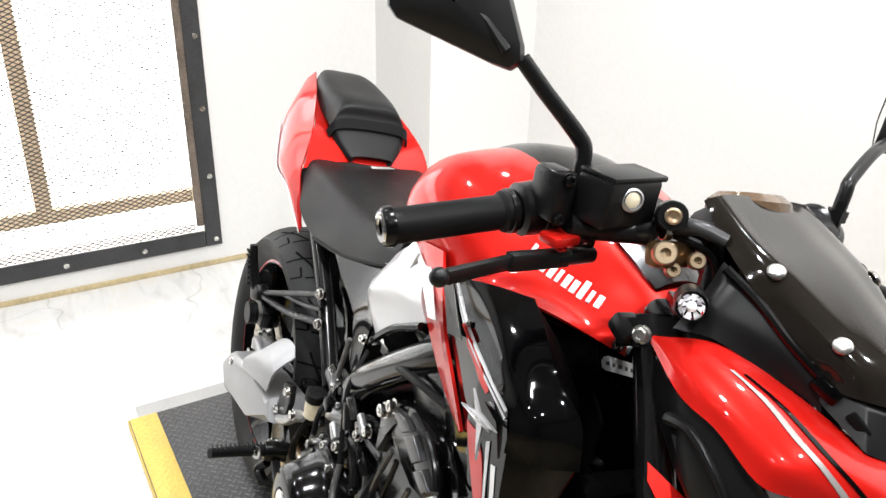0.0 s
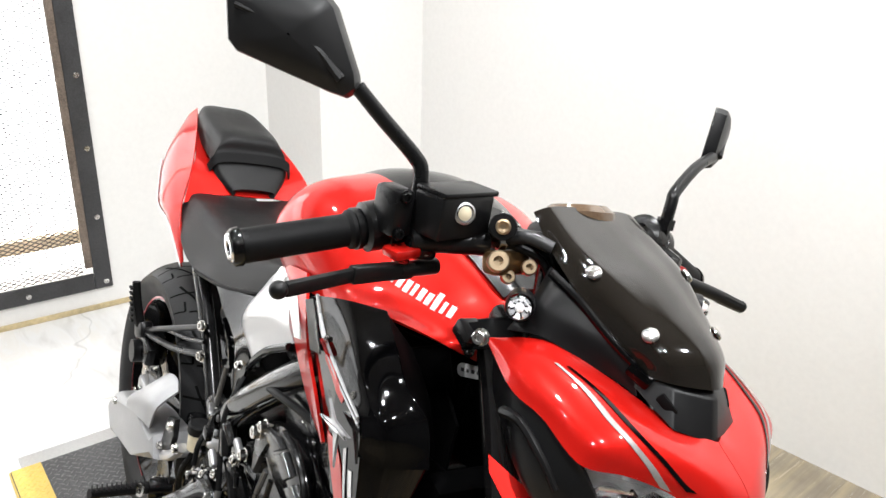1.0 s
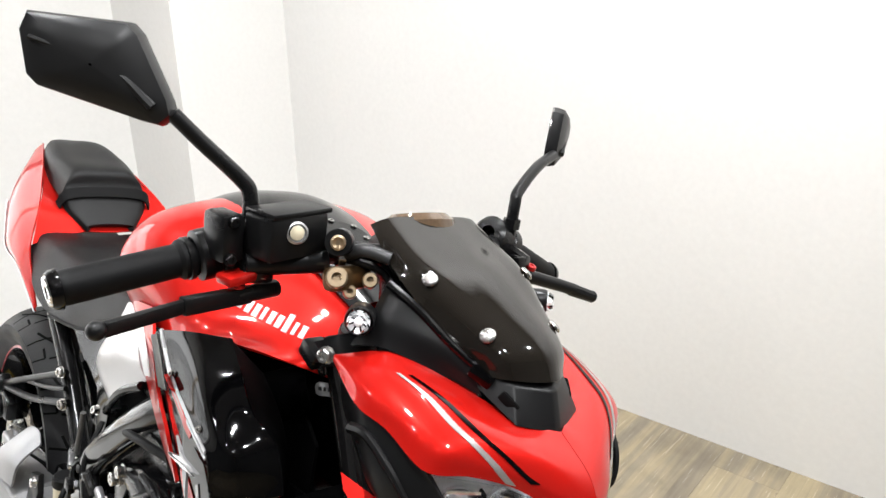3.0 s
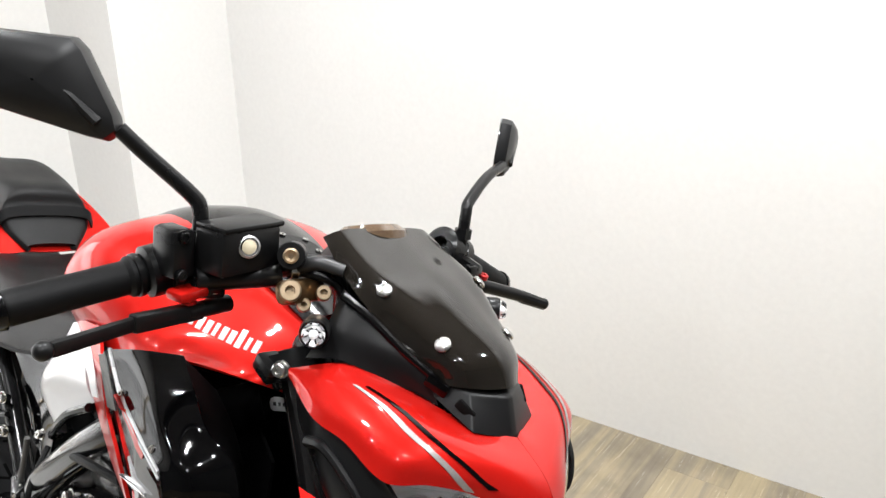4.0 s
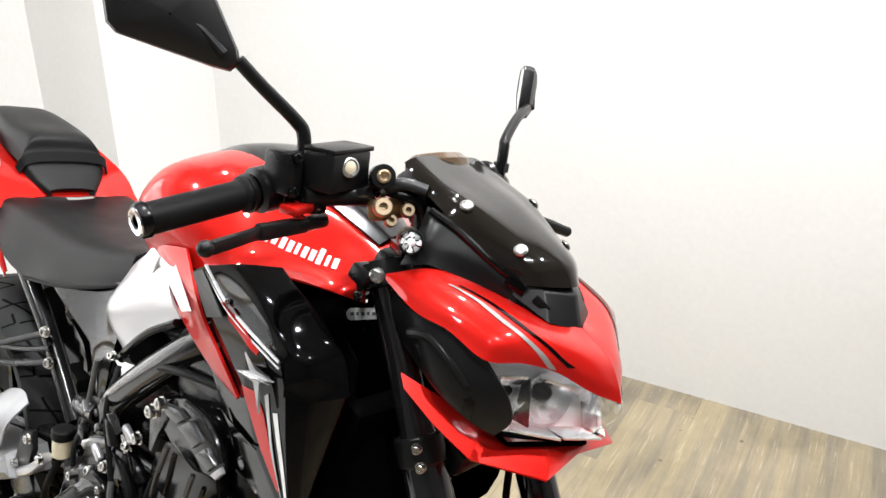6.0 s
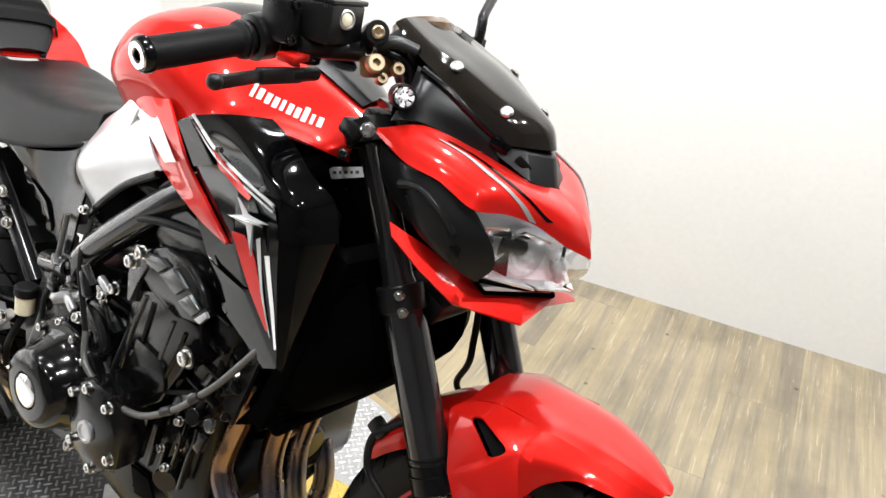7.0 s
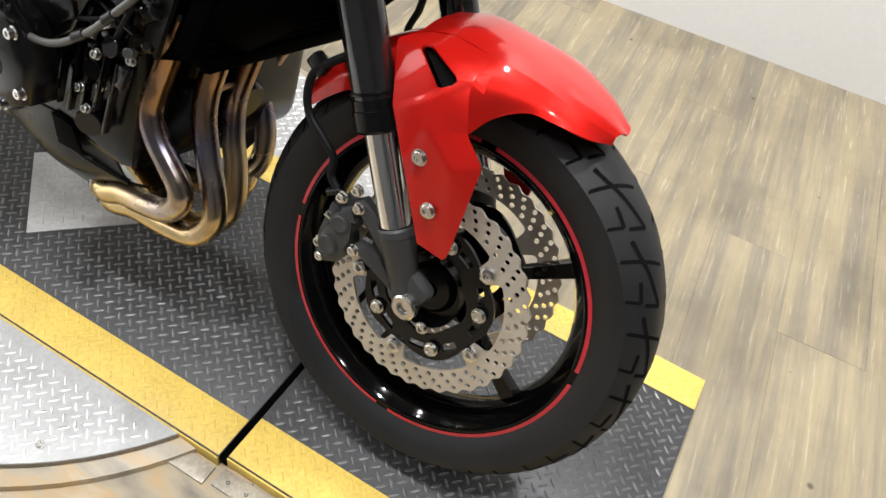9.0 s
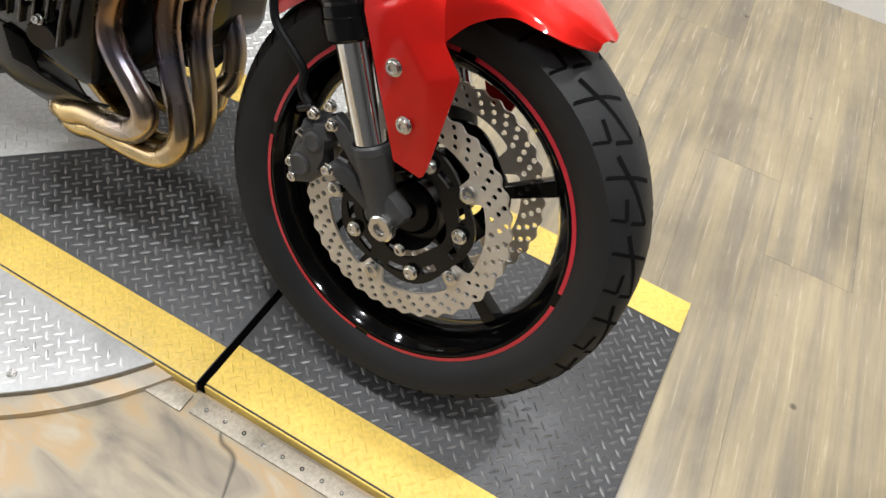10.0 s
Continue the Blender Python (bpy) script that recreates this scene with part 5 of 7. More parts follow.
for y in (-1, 1):
    o = 0 if y < 0 else 0.012
    if y < 0:
        lv = tube([(-0.386, -0.160, 0.977), (-0.380, -0.185, 0.976), (-0.374, -0.212, 0.975)], (0.0095, 0.0085), 10, 12)
        box((-0.368, -0.234, 0.9745), (0.082, 0.013, 0.018), 0.003, (0, 1, -77), lv)
        box((-0.3415, -0.313, 0.9725), (0.094, 0.0085, 0.0145), 0.003, (0, 1, -66), lv)
    else:
        lv = tube([(-0.374, 0.160, 0.990), (-0.355, 0.215, 0.980), (-0.344, 0.262, 0.970), (-0.334, 0.295, 0.962)], (0.0100, 0.0085), 16, 12)
    lever = part("brake_lever" if y < 0 else "clutch_lever", lv, SATIN, bar, "black adjustable hand lever")
    bm = bmesh.new()
    bmesh.ops.create_uvsphere(bm, u_segments=14, v_segments=10, radius=0.0085)
    bm.transform(pose(-0.321, -0.362, 0.972) if y < 0 else pose(-0.324, 0.320, 0.955))
    part("lever_ball", bm, SATIN, lever)
    part("lever_mark", box((-0.3405, -0.312, 0.973) if y < 0 else (-0.331, 0.300, 0.962), (0.0025, 0.024, 0.006), 0.0008, (0, 0, -24 * y)), ALU, lever, "engraved lever plate")
    if y > 0:
        part("lever_blade", tube([(-0.338, 0.285, 0.964), (-0.323, 0.322, 0.954)], (0.0095, 0.0085), 6, 10), SATIN, lever)
    part("lever_pivot", bolt_head((-0.372 + o, y * 0.188, 0.995), (0, 0, 1), 0.008, 0.008), BOLT, lever)
    part("lever_perch", box((-0.385 + o, y * 0.190, 1.000), (0.044, 0.034, 0.022), 0.006, (0, 0, 10 * y)), DARK, lever)
    part("adjuster_wheel", bolt_head((-0.370 + o, y * 0.214, 0.988), (0.3, 0, 1), 0.007, 0.009), REDANO, lever, "red lever adjuster")
part("left_switch_stalk", tube([(-0.40, 0.165, 1.02), (-0.375, 0.185, 1.01), (-0.36, 0.20, 1.0)], 0.012, 8, 10), DARK, bar)
part("clutch_cable", tube([(-0.36, 0.18, 1.0), (-0.32, 0.12, 0.99), (-0.33, 0.07, 0.95), (-0.40, 0.06, 0.88)], 0.004, 26, 8), GRIP, bar)
part("cable_guide", box((-0.31, -0.10, 0.958), (0.05, 0.015, 0.012), 0.003, (0, 0, -30)), DARK, bar)
# mirrors
for y in (-1, 1):
    o = 0.0 if y < 0 else 0.006
    turn = radians(34 if y < 0 else 37)
    outline = [(0.002, 1.142), (0.012, 1.132), (0.030, 1.134), (0.126, 1.153), (0.136, 1.162), (0.144, 1.202), (0.138, 1.219), (0.048, 1.223), (0.038, 1.214), (0.006, 1.156)]
    if y > 0:
        outline = [(0.002, 1.142), (0.010, 1.130), (0.022, 1.133), (0.124, 1.163), (0.138, 1.173), (0.144, 1.200), (0.138, 1.214), (0.026, 1.219), (0.015, 1.212), (0.000, 1.160)]
    out = Vector((-math.sin(turn), y * math.cos(turn), 0))
    fwd = Vector((math.cos(turn), y * math.sin(turn), 0))
    root = Vector((-0.425, -0.266, 0)) if y < 0 else Vector((-0.452, 0.325, -0.010))
    pts = [root + out * a + Vector((0, 0, b)) for a, b in outline]
    shell = bmesh.new()
    cen = root + out * 0.075 + Vector((0, 0, 1.180))
    rows = []
    for f, push in ((1.0, -0.020 if y < 0 else -0.010), (1.0, 0.0), (0.95, 0.008), (0.72, 0.015), (0.35, 0.019), (0.02, 0.020)):
        rows.append([cen + (p - cen) * f + fwd * push for p in pts])
    grid(shell, rows, True)
    mir = part("mirror", shell, PLASTIC, bike, "black angular handlebar mirror", 28)
    part("mirror_glass", plate([p - fwd * (0.017 if y < 0 else 0.008) for p in pts], 0.001, -fwd, 0), MIRRORG, mir)
    ridge = [root + out * a + fwd * 0.0145 + Vector((0, 0, b)) for a, b in ((0.020, 1.150), (0.060, 1.180), (0.130, 1.196))]
    part("mirror_ridge", tube(ridge, (0.0050, 0.0025), 14, 8), PLASTIC, mir)
    part("mirror_slot", box(root + out * 0.045 + fwd * 0.012 + Vector((0, 0, 1.168)), (0.006, 0.024, 0.007), 0.002, (-14 * y, 0, math.degrees(turn) * y)), GROOVE_SHADE, mir)
    part("mirror_arm", tube([(-0.430 if y < 0 else -0.444, y * (0.268 if y < 0 else 0.322), 1.145 - o), (-0.420, y * (0.242 if y < 0 else 0.262), 1.122), (-0.402 + o, y * 0.205, 1.090), (-0.396 + o, y * 0.196, 1.076), (-0.394 + o, y * 0.194, 1.050), (-0.394 + o, y * 0.194, 1.028)], (0.0078, 0.0085), 30, 12), SATIN, mir)
    part("mirror_lock_nut", lathe([(0, 0.012), (0.014, 0.012)], (-0.394 + o, y * 0.194, 1.040), (0, 0, 1), 6, cap=True), SATIN, mir)

# -- tank and seats --
TANK = [(-0.372, [(0.080, 0.866), (0.082, 0.884), (0.062, 0.906), (0.032, 0.920), (0, 0.925)]),
        (-0.425, [(0.150, 0.890), (0.118, 0.893), (0.082, 0.914), (0.048, 0.940), (0, 0.950)]),
        (-0.480, [(0.185, 0.890), (0.150, 0.905), (0.108, 0.938), (0.062, 0.966), (0, 0.976)]),
        (-0.550, [(0.198, 0.872), (0.186, 0.922), (0.146, 0.966), (0.082, 0.994), (0, 1.004)]),
        (-0.640, [(0.192, 0.858), (0.208, 0.922), (0.175, 0.980), (0.098, 1.010), (0, 1.019)]),
        (-0.720, [(0.178, 0.845), (0.204, 0.912), (0.172, 0.972), (0.094, 1.000), (0, 1.008)]),
        (-0.790, [(0.115, 0.828), (0.158, 0.880), (0.132, 0.935), (0.074, 0.962), (0, 0.970)]),
        (-0.830, [(0.080, 0.815), (0.108, 0.852), (0.092, 0.890), (0.050, 0.908), (0, 0.914)])]
tank_rows = [[(u, -v, w) for v, w in half] + [(u, v, w) for v, w in half[-2::-1]] for u, half in TANK]
tank = part("fuel_tank", skin(tank_rows, 40, 44, 0.003), RED, bike, "glossy red fuel tank with black top cover")
cover_rows = [[(u, -0.088 * k, w0 - 0.010 * k), (u, -0.045 * k, w0 + 0.004), (u, 0, w0 + 0.007), (u, 0.045 * k, w0 + 0.004), (u, 0.088 * k, w0 - 0.010 * k)]
              for u, w0, k in ((-0.400, 0.940, 0.45), (-0.460, 0.970, 0.62), (-0.540, 1.003, 0.85), (-0.640, 1.021, 1.0), (-0.720, 1.010, 1.0), (-0.765, 0.988, 0.85))]
part("tank_cover", skin(cover_rows, 24, 16, 0.004), GLOSSC, tank, "satin black tank top cover")
for y in (-1, 1):
    part("tank_piping", tube([(-0.795, y * 0.112, 0.832), (-0.797, y * 0.153, 0.880), (-0.797, y * 0.130, 0.934), (-0.795, y * 0.085, 0.960)], 0.0032, 24, 8), WHITED, tank, "white edge piping")
part("filler_cap", lathe([(0, 0.040), (0.006, 0.040), (0.009, 0.036), (0.009, 0.001)], (-0.50, 0, 0.998), (0.25, 0, 1), 32), DARK, tank, "black fuel filler cap")
for k in range(6):
    a = math.tau * k / 6
    part("cap_screw", bolt_head((-0.50 + 0.031 * math.cos(a), 0.031 * math.sin(a), 1.008 - 0.008 * math.cos(a)), (0.25, 0, 1), 0.0035, 0.002), BOLT, tank)
part("tank_bolt", bolt_head((-0.378, -0.090, 0.877), (0.4, -0.9, 0.1), 0.006, 0.004), BOLT, tank)

seat_rows = []
for u, half, low, rim, top in ((-0.800, 0.088, 0.790, 0.822, 0.830), (-0.900, 0.118, 0.742, 0.796, 0.806), (-1.040, 0.145, 0.700, 0.778, 0.788), (-1.180, 0.156, 0.678, 0.782, 0.786), (-1.275, 0.162, 0.700, 0.792, 0.788), (-1.345, 0.156, 0.760, 0.796, 0.788)):
    seat_rows.append([(u, -half, low), (u, -half * 0.93, (low + rim) / 2), (u, -half * 0.74, rim), (u, 0, top), (u, half * 0.74, rim), (u, half * 0.93, (low + rim) / 2), (u, half, low)])
seat = part("rider_seat", skin(seat_rows, 40, 26, 0.02), VINYL, bike, "grained black vinyl rider seat")
part("seat_piping", tube([(-0.81, -0.090, 0.784), (-0.90, -0.119, 0.740), (-1.04, -0.146, 0.698), (-1.18, -0.157, 0.676)], 0.0035, 30, 8), GRIP, seat)
pil = []
for u, half, low, mid, rim, top in ((-1.340, 0.048, 0.798, 0.044, 0.811, 0.815), (-1.372, 0.078, 0.830, 0.066, 0.847, 0.851), (-1.392, 0.089, 0.852, 0.074, 0.882, 0.888), (-1.408, 0.090, 0.864, 0.062, 0.914, 0.920),
                                    (-1.500, 0.088, 0.882, 0.068, 0.929, 0.936), (-1.600, 0.074, 0.905, 0.056, 0.946, 0.951), (-1.665, 0.048, 0.912, 0.034, 0.938, 0.941)):
    pil.append([(u, -half, low), (u, -mid, rim), (u, 0, top), (u, mid, rim), (u, half, low)])
pillion = part("pillion_seat", skin(pil, 36, 24, 0.012), VINYL, bike, "stepped black pillion seat pad", 25)
part("seat_strap", skin([[(-1.380, -0.092, 0.838), (-1.376, -0.073, 0.861), (-1.376, 0, 0.866), (-1.376, 0.073, 0.861), (-1.380, 0.092, 0.838)],
                         [(-1.392, -0.096, 0.850), (-1.384, -0.077, 0.880), (-1.384, 0, 0.886), (-1.384, 0.077, 0.880), (-1.392, 0.096, 0.850)]], 4, 24, 0.003), GRIP, pillion, "black grab strap")
for y in (-1, 1):
    tail = [[(-1.258, y * 0.160, 0.668), (-1.322, y * 0.160, 0.752), (-1.350, y * 0.150, 0.792), (-1.388, y * 0.130, 0.846), (-1.520, y * 0.092, 0.905), (-1.665, y * 0.055, 0.934)],
            [(-1.260, y * 0.163, 0.664), (-1.338, y * 0.168, 0.740), (-1.392, y * 0.168, 0.772), (-1.445, y * 0.156, 0.812), (-1.550, y * 0.126, 0.870), (-1.670, y * 0.072, 0.912)],
            [(-1.262, y * 0.163, 0.660), (-1.352, y * 0.173, 0.728), (-1.436, y * 0.174, 0.744), (-1.475, y * 0.168, 0.766), (-1.580, y * 0.138, 0.822), (-1.680, y * 0.078, 0.882)],
            [(-1.263, y * 0.160, 0.656), (-1.362, y * 0.166, 0.714), (-1.452, y * 0.155, 0.716), (-1.485, y * 0.150, 0.732), (-1.590, y * 0.122, 0.794), (-1.685, y * 0.058, 0.862)]]
    t = part("tail_panel", skin(tail, 16, 26, 0.003), RED, bike, "glossy red tail side panel")
    flash = [[(-1.262, y * 0.161, 0.659), (-1.354, y * 0.170, 0.722), (-1.440, y * 0.171, 0.735), (-1.478, y * 0.168, 0.755), (-1.583, y * 0.142, 0.812)],
             [(-1.264, y * 0.158, 0.654), (-1.364, y * 0.163, 0.711), (-1.455, y * 0.152, 0.713), (-1.487, y * 0.147, 0.729), (-1.593, y * 0.118, 0.790)]]
    part("tail_flash", skin([[(x, yy + y * 0.004, z) for x, yy, z in r] for r in flash], 4, 20, 0.0015), WHITED, t, "white tail edge stripe")
mid_tail = [[(-1.335, -0.152, 0.775), (-1.345, -0.07, 0.796), (-1.346, 0, 0.795), (-1.345, 0.07, 0.796), (-1.335, 0.152, 0.775)],
            [(-1.385, -0.128, 0.845), (-1.378, -0.07, 0.832), (-1.375, 0, 0.826), (-1.378, 0.07, 0.832), (-1.385, 0.128, 0.845)],
            [(-1.440, -0.110, 0.872), (-1.430, -0.06, 0.852), (-1.430, 0, 0.850), (-1.430, 0.06, 0.852), (-1.440, 0.110, 0.872)],
            [(-1.655, -0.062, 0.926), (-1.640, -0.03, 0.905), (-1.640, 0, 0.905), (-1.640, 0.03, 0.905), (-1.655, 0.062, 0.926)]]
part("tail_centre", skin(mid_tail, 16, 10, 0.004), RED, bike, "glossy red tail centre section")
part("tail_lamp", box((-1.665, 0, 0.885), (0.02, 0.09, 0.035), 0.008, (0, 20, 0)), RED, bike, "red tail lamp")
part("undertail", box((-1.40, 0, 0.70), (0.50, 0.17, 0.035), 0.012, (0, 14, 0)), SATIN, bike, "black undertail tray")

# -- side shrouds --
SP1 = (-0.516, -0.224, 0.890)
SR1, SR2, SR, SM, ST, STL = (-0.454, -0.236, 0.864), (-0.394, -0.244, 0.848), (-0.327, -0.250, 0.833), (-0.309, -0.245, 0.748), (-0.296, -0.234, 0.636), (-0.321, -0.230, 0.624)
SF2 = (-0.288, -0.228, 0.648)
SI1, SI2, SG0, SG1, SB3 = (-0.551, -0.216, 0.874), (-0.505, -0.222, 0.829), (-0.395, -0.241, 0.775), (-0.361, -0.240, 0.710), (-0.406, -0.236, 0.759)
SO1, SO2, SO3 = (-0.488, -0.222, 0.764), (-0.450, -0.224, 0.718), (-0.412, -0.223, 0.662)
SIN1, SIN2 = (-0.335, -0.165, 0.700), (-0.325, -0.185, 0.640)
SHROUD_ROWS = [[SP1, (-0.464, -0.212, 0.905), (-0.413, -0.189, 0.913)], [SR1, (-0.402, -0.230, 0.886), (-0.352, -0.207, 0.897)], [SR2, (-0.352, -0.240, 0.866), (-0.314, -0.212, 0.874)],
               [(-0.324, -0.251, 0.835), (-0.300, -0.238, 0.844), (-0.284, -0.198, 0.848)], [(-0.315, -0.250, 0.798), (-0.290, -0.232, 0.798), (-0.272, -0.192, 0.802)]]
SHROUD_INNER = [[(-0.413, -0.189, 0.911), (-0.352, -0.206, 0.895), (-0.314, -0.211, 0.872), (-0.285, -0.197, 0.846), (-0.273, -0.191, 0.802)], [(-0.405, -0.150, 0.870), (-0.360, -0.155, 0.850), (-0.330, -0.160, 0.830), (-0.315, -0.160, 0.800), (-0.310, -0.165, 0.770)]]
SQ1, SQ2, SQ3 = (-0.315, -0.248, 0.802), (-0.291, -0.230, 0.802), (-0.274, -0.192, 0.806)
shroud_front = [[SQ1, SQ2, SF2, ST, SM], [SQ2, SQ3, SF2], [SQ3, SIN1, SIN2, SF2]]
shroud_side = [[SI1, SP1, SR1, SI2], [SI2, SR1, SR2, SG0, SB3], [SR2, SR, SQ1, SM, SG0], [SG0, SM, ST, SG1], [SO1, SB3, SG0, SG1, SO2], [SO2, SG1, ST, STL, SO3]]
STAR = [(-0.396, -0.2540, 0.802), (-0.366, -0.2545, 0.811), (-0.381, -0.2545, 0.828), (-0.360, -0.2550, 0.814), (-0.326, -0.2550, 0.813), (-0.350, -0.2550, 0.806), (-0.345, -0.2550, 0.768), (-0.359, -0.2545, 0.802)]
STROKE = [(-0.392, -0.2570, 0.804), (-0.352, -0.2575, 0.810), (-0.330, -0.2575, 0.809), (-0.354, -0.2570, 0.806)]
INSERT = [(-0.544, -0.222, 0.874), (-0.517, -0.226, 0.885), (-0.446, -0.241, 0.847), (-0.494, -0.229, 0.830)]
LIP = [(-0.445, -0.229, 0.726), (-0.429, -0.231, 0.721), (-0.357, -0.243, 0.715), (-0.415, -0.231, 0.705)]
for y in (-1, 1):
    sh = part("radiator_shroud", skin(mirrored(SHROUD_ROWS, y), 30, 20, 0.003), GLOSS, bike, "gloss black radiator shroud with red and silver flashes", 50)
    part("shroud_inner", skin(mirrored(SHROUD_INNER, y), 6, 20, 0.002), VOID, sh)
    part("shroud_front", facets(mirrored(shroud_front, y), 0.003, 0.003), GLOSS, sh, "", 50)
    ra = part("red_side_blade", skin(mirrored([[(-0.690, -0.190, 0.850), (-0.578, -0.209, 0.795), (-0.484, -0.226, 0.767), (-0.406, -0.241, 0.757)],
                                               [(-0.650, -0.205, 0.880), (-0.548, -0.216, 0.822), (-0.470, -0.231, 0.780), (-0.405, -0.242, 0.759)],
                                               [(-0.590, -0.206, 0.892), (-0.520, -0.225, 0.832), (-0.455, -0.235, 0.792), (-0.404, -0.242, 0.761)]], y), 12, 26, 0.004), RED, bike, "red knee blade running into the shroud")
    part("blade_flash", facets(mirrored([[(-0.672, -0.199, 0.859), (-0.610, -0.209, 0.869), (-0.542, -0.222, 0.821), (-0.568, -0.218, 0.812)]], y), 0.001, 0), WHITED, ra, "white maker flash")
    side = part("shroud_side", facets(mirrored(shroud_side, y), 0.003, 0.003), GLOSS, sh, "", 50)
    for top, low, mat, label in ((((-0.456, -0.243, 0.866), (-0.429, -0.246, 0.859), (-0.395, -0.247, 0.844), (-0.369, -0.249, 0.832)), ((-0.440, -0.243, 0.844), (-0.419, -0.245, 0.839), (-0.392, -0.247, 0.830), (-0.373, -0.249, 0.826)), RED, "red shroud flash"),
                                  (((-0.398, -0.246, 0.779), (-0.369, -0.246, 0.738), (-0.342, -0.245, 0.704), (-0.319, -0.243, 0.678)), ((-0.373, -0.248, 0.782), (-0.352, -0.248, 0.763), (-0.334, -0.248, 0.723), (-0.315, -0.244, 0.681)), RED, "red shroud flash"),
                                  (((-0.334, -0.250, 0.771), (-0.3165, -0.246, 0.715), (-0.302, -0.240, 0.660)), ((-0.326, -0.250, 0.774), (-0.3105, -0.246, 0.718), (-0.299, -0.240, 0.662)), WHITED, "white shroud flash"),
                                  (((-0.352, -0.250, 0.785), (-0.333, -0.248, 0.722), (-0.314, -0.244, 0.676)), ((-0.345, -0.250, 0.790), (-0.329, -0.248, 0.722), (-0.311, -0.244, 0.672)), DECAL, "silver shroud flash")):
        part("shroud_flash", laid(side, mirrored([top, low], y), (0, y, 0.10), 4, 24), mat, sh, label)
    for lift, r in ((0.0, 0.0026), (-0.0075, 0.0016)):
        ridge = [(a, -y * (b + 0.0008), c + lift) for a, b, c in (SP1, SR1, SR2, (-0.328, -0.2505, 0.834))]
        part("silver_edge", tube(ridge, r, 30, 8), DECAL, sh, "silver shroud edge line")
    part("badge", plate([(a, -b * y, c) for a, b, c in STAR], 0.003, (0, y, 0), 0.0008), DECAL, sh, "angular chrome badge")
    part("badge_stroke", plate([(a, -b * y, c) for a, b, c in STROKE], 0.003, (0, y, 0), 0.0008), CHROME, sh, "angular chrome badge stroke")
    part("shroud_insert", facets(mirrored([INSERT], y), 0.002, 0), PLASTIC, sh, "satin black shroud insert")
    part("shroud_lip", facets(mirrored([LIP], y), 0.002, 0), GLOSS, sh, "gloss black lower shroud facet")
    for p in ((-0.446, 0.238, 0.866), (-0.352, 0.247, 0.846)):
        part("shroud_bolt", bolt_head((p[0], y * p[1], p[2]), (0.2, y, 0.4), 0.0032, 0.0025), BOLT, sh)
    # head plate with the white sticker
    hp = part("head_plate", plate([(-0.455, y * 0.070, 0.868), (-0.335, y * 0.070, 0.862), (-0.300, y * 0.070, 0.820), (-0.330, y * 0.070, 0.74), (-0.40, y * 0.070, 0.74)], 0.006, (0, y, 0), 0.002), VOID, bike, "black steering head plate")
    if y < 0:
        part("sticker", plate([(x, -0.077, z) for x, z in ((-0.406, 0.842), (-0.404, 0.848), (-0.399, 0.852), (-0.344, 0.869), (-0.340, 0.856), (-0.395, 0.836), (-0.402, 0.836))], 0.002, (0, -1, 0), 0.0004), WHITED, hp, "small white label")
        for k in range(5):
            part("label_text_bar", box((-0.394 + 0.0095 * k, -0.0795, 0.8455 + 0.0031 * k), (0.0058 - 0.002 * (k % 2), 0.001, 0.0042), 0.0002, (0, -18, 0)), GREYW, hp)
    part("plate_plug", bolt_head((-0.374, y * 0.076, 0.826), (0, y, 0), 0.008, 0.005), DARK, hp)

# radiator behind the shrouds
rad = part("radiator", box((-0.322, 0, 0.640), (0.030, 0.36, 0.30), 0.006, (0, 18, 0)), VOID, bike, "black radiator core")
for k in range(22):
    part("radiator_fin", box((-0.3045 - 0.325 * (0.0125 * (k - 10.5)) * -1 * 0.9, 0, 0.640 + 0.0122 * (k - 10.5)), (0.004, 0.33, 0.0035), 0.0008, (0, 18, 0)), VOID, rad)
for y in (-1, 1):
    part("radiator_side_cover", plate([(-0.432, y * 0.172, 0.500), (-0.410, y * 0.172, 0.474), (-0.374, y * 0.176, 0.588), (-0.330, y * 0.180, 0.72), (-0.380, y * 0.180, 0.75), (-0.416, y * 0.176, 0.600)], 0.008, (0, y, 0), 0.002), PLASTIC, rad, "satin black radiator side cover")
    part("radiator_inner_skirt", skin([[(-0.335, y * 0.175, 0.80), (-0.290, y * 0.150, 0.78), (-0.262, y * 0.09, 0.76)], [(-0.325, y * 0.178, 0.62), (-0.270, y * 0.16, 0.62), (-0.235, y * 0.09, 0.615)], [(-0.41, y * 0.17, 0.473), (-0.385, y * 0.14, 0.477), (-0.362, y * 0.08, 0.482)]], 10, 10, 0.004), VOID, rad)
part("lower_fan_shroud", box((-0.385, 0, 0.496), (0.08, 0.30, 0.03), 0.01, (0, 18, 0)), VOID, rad)

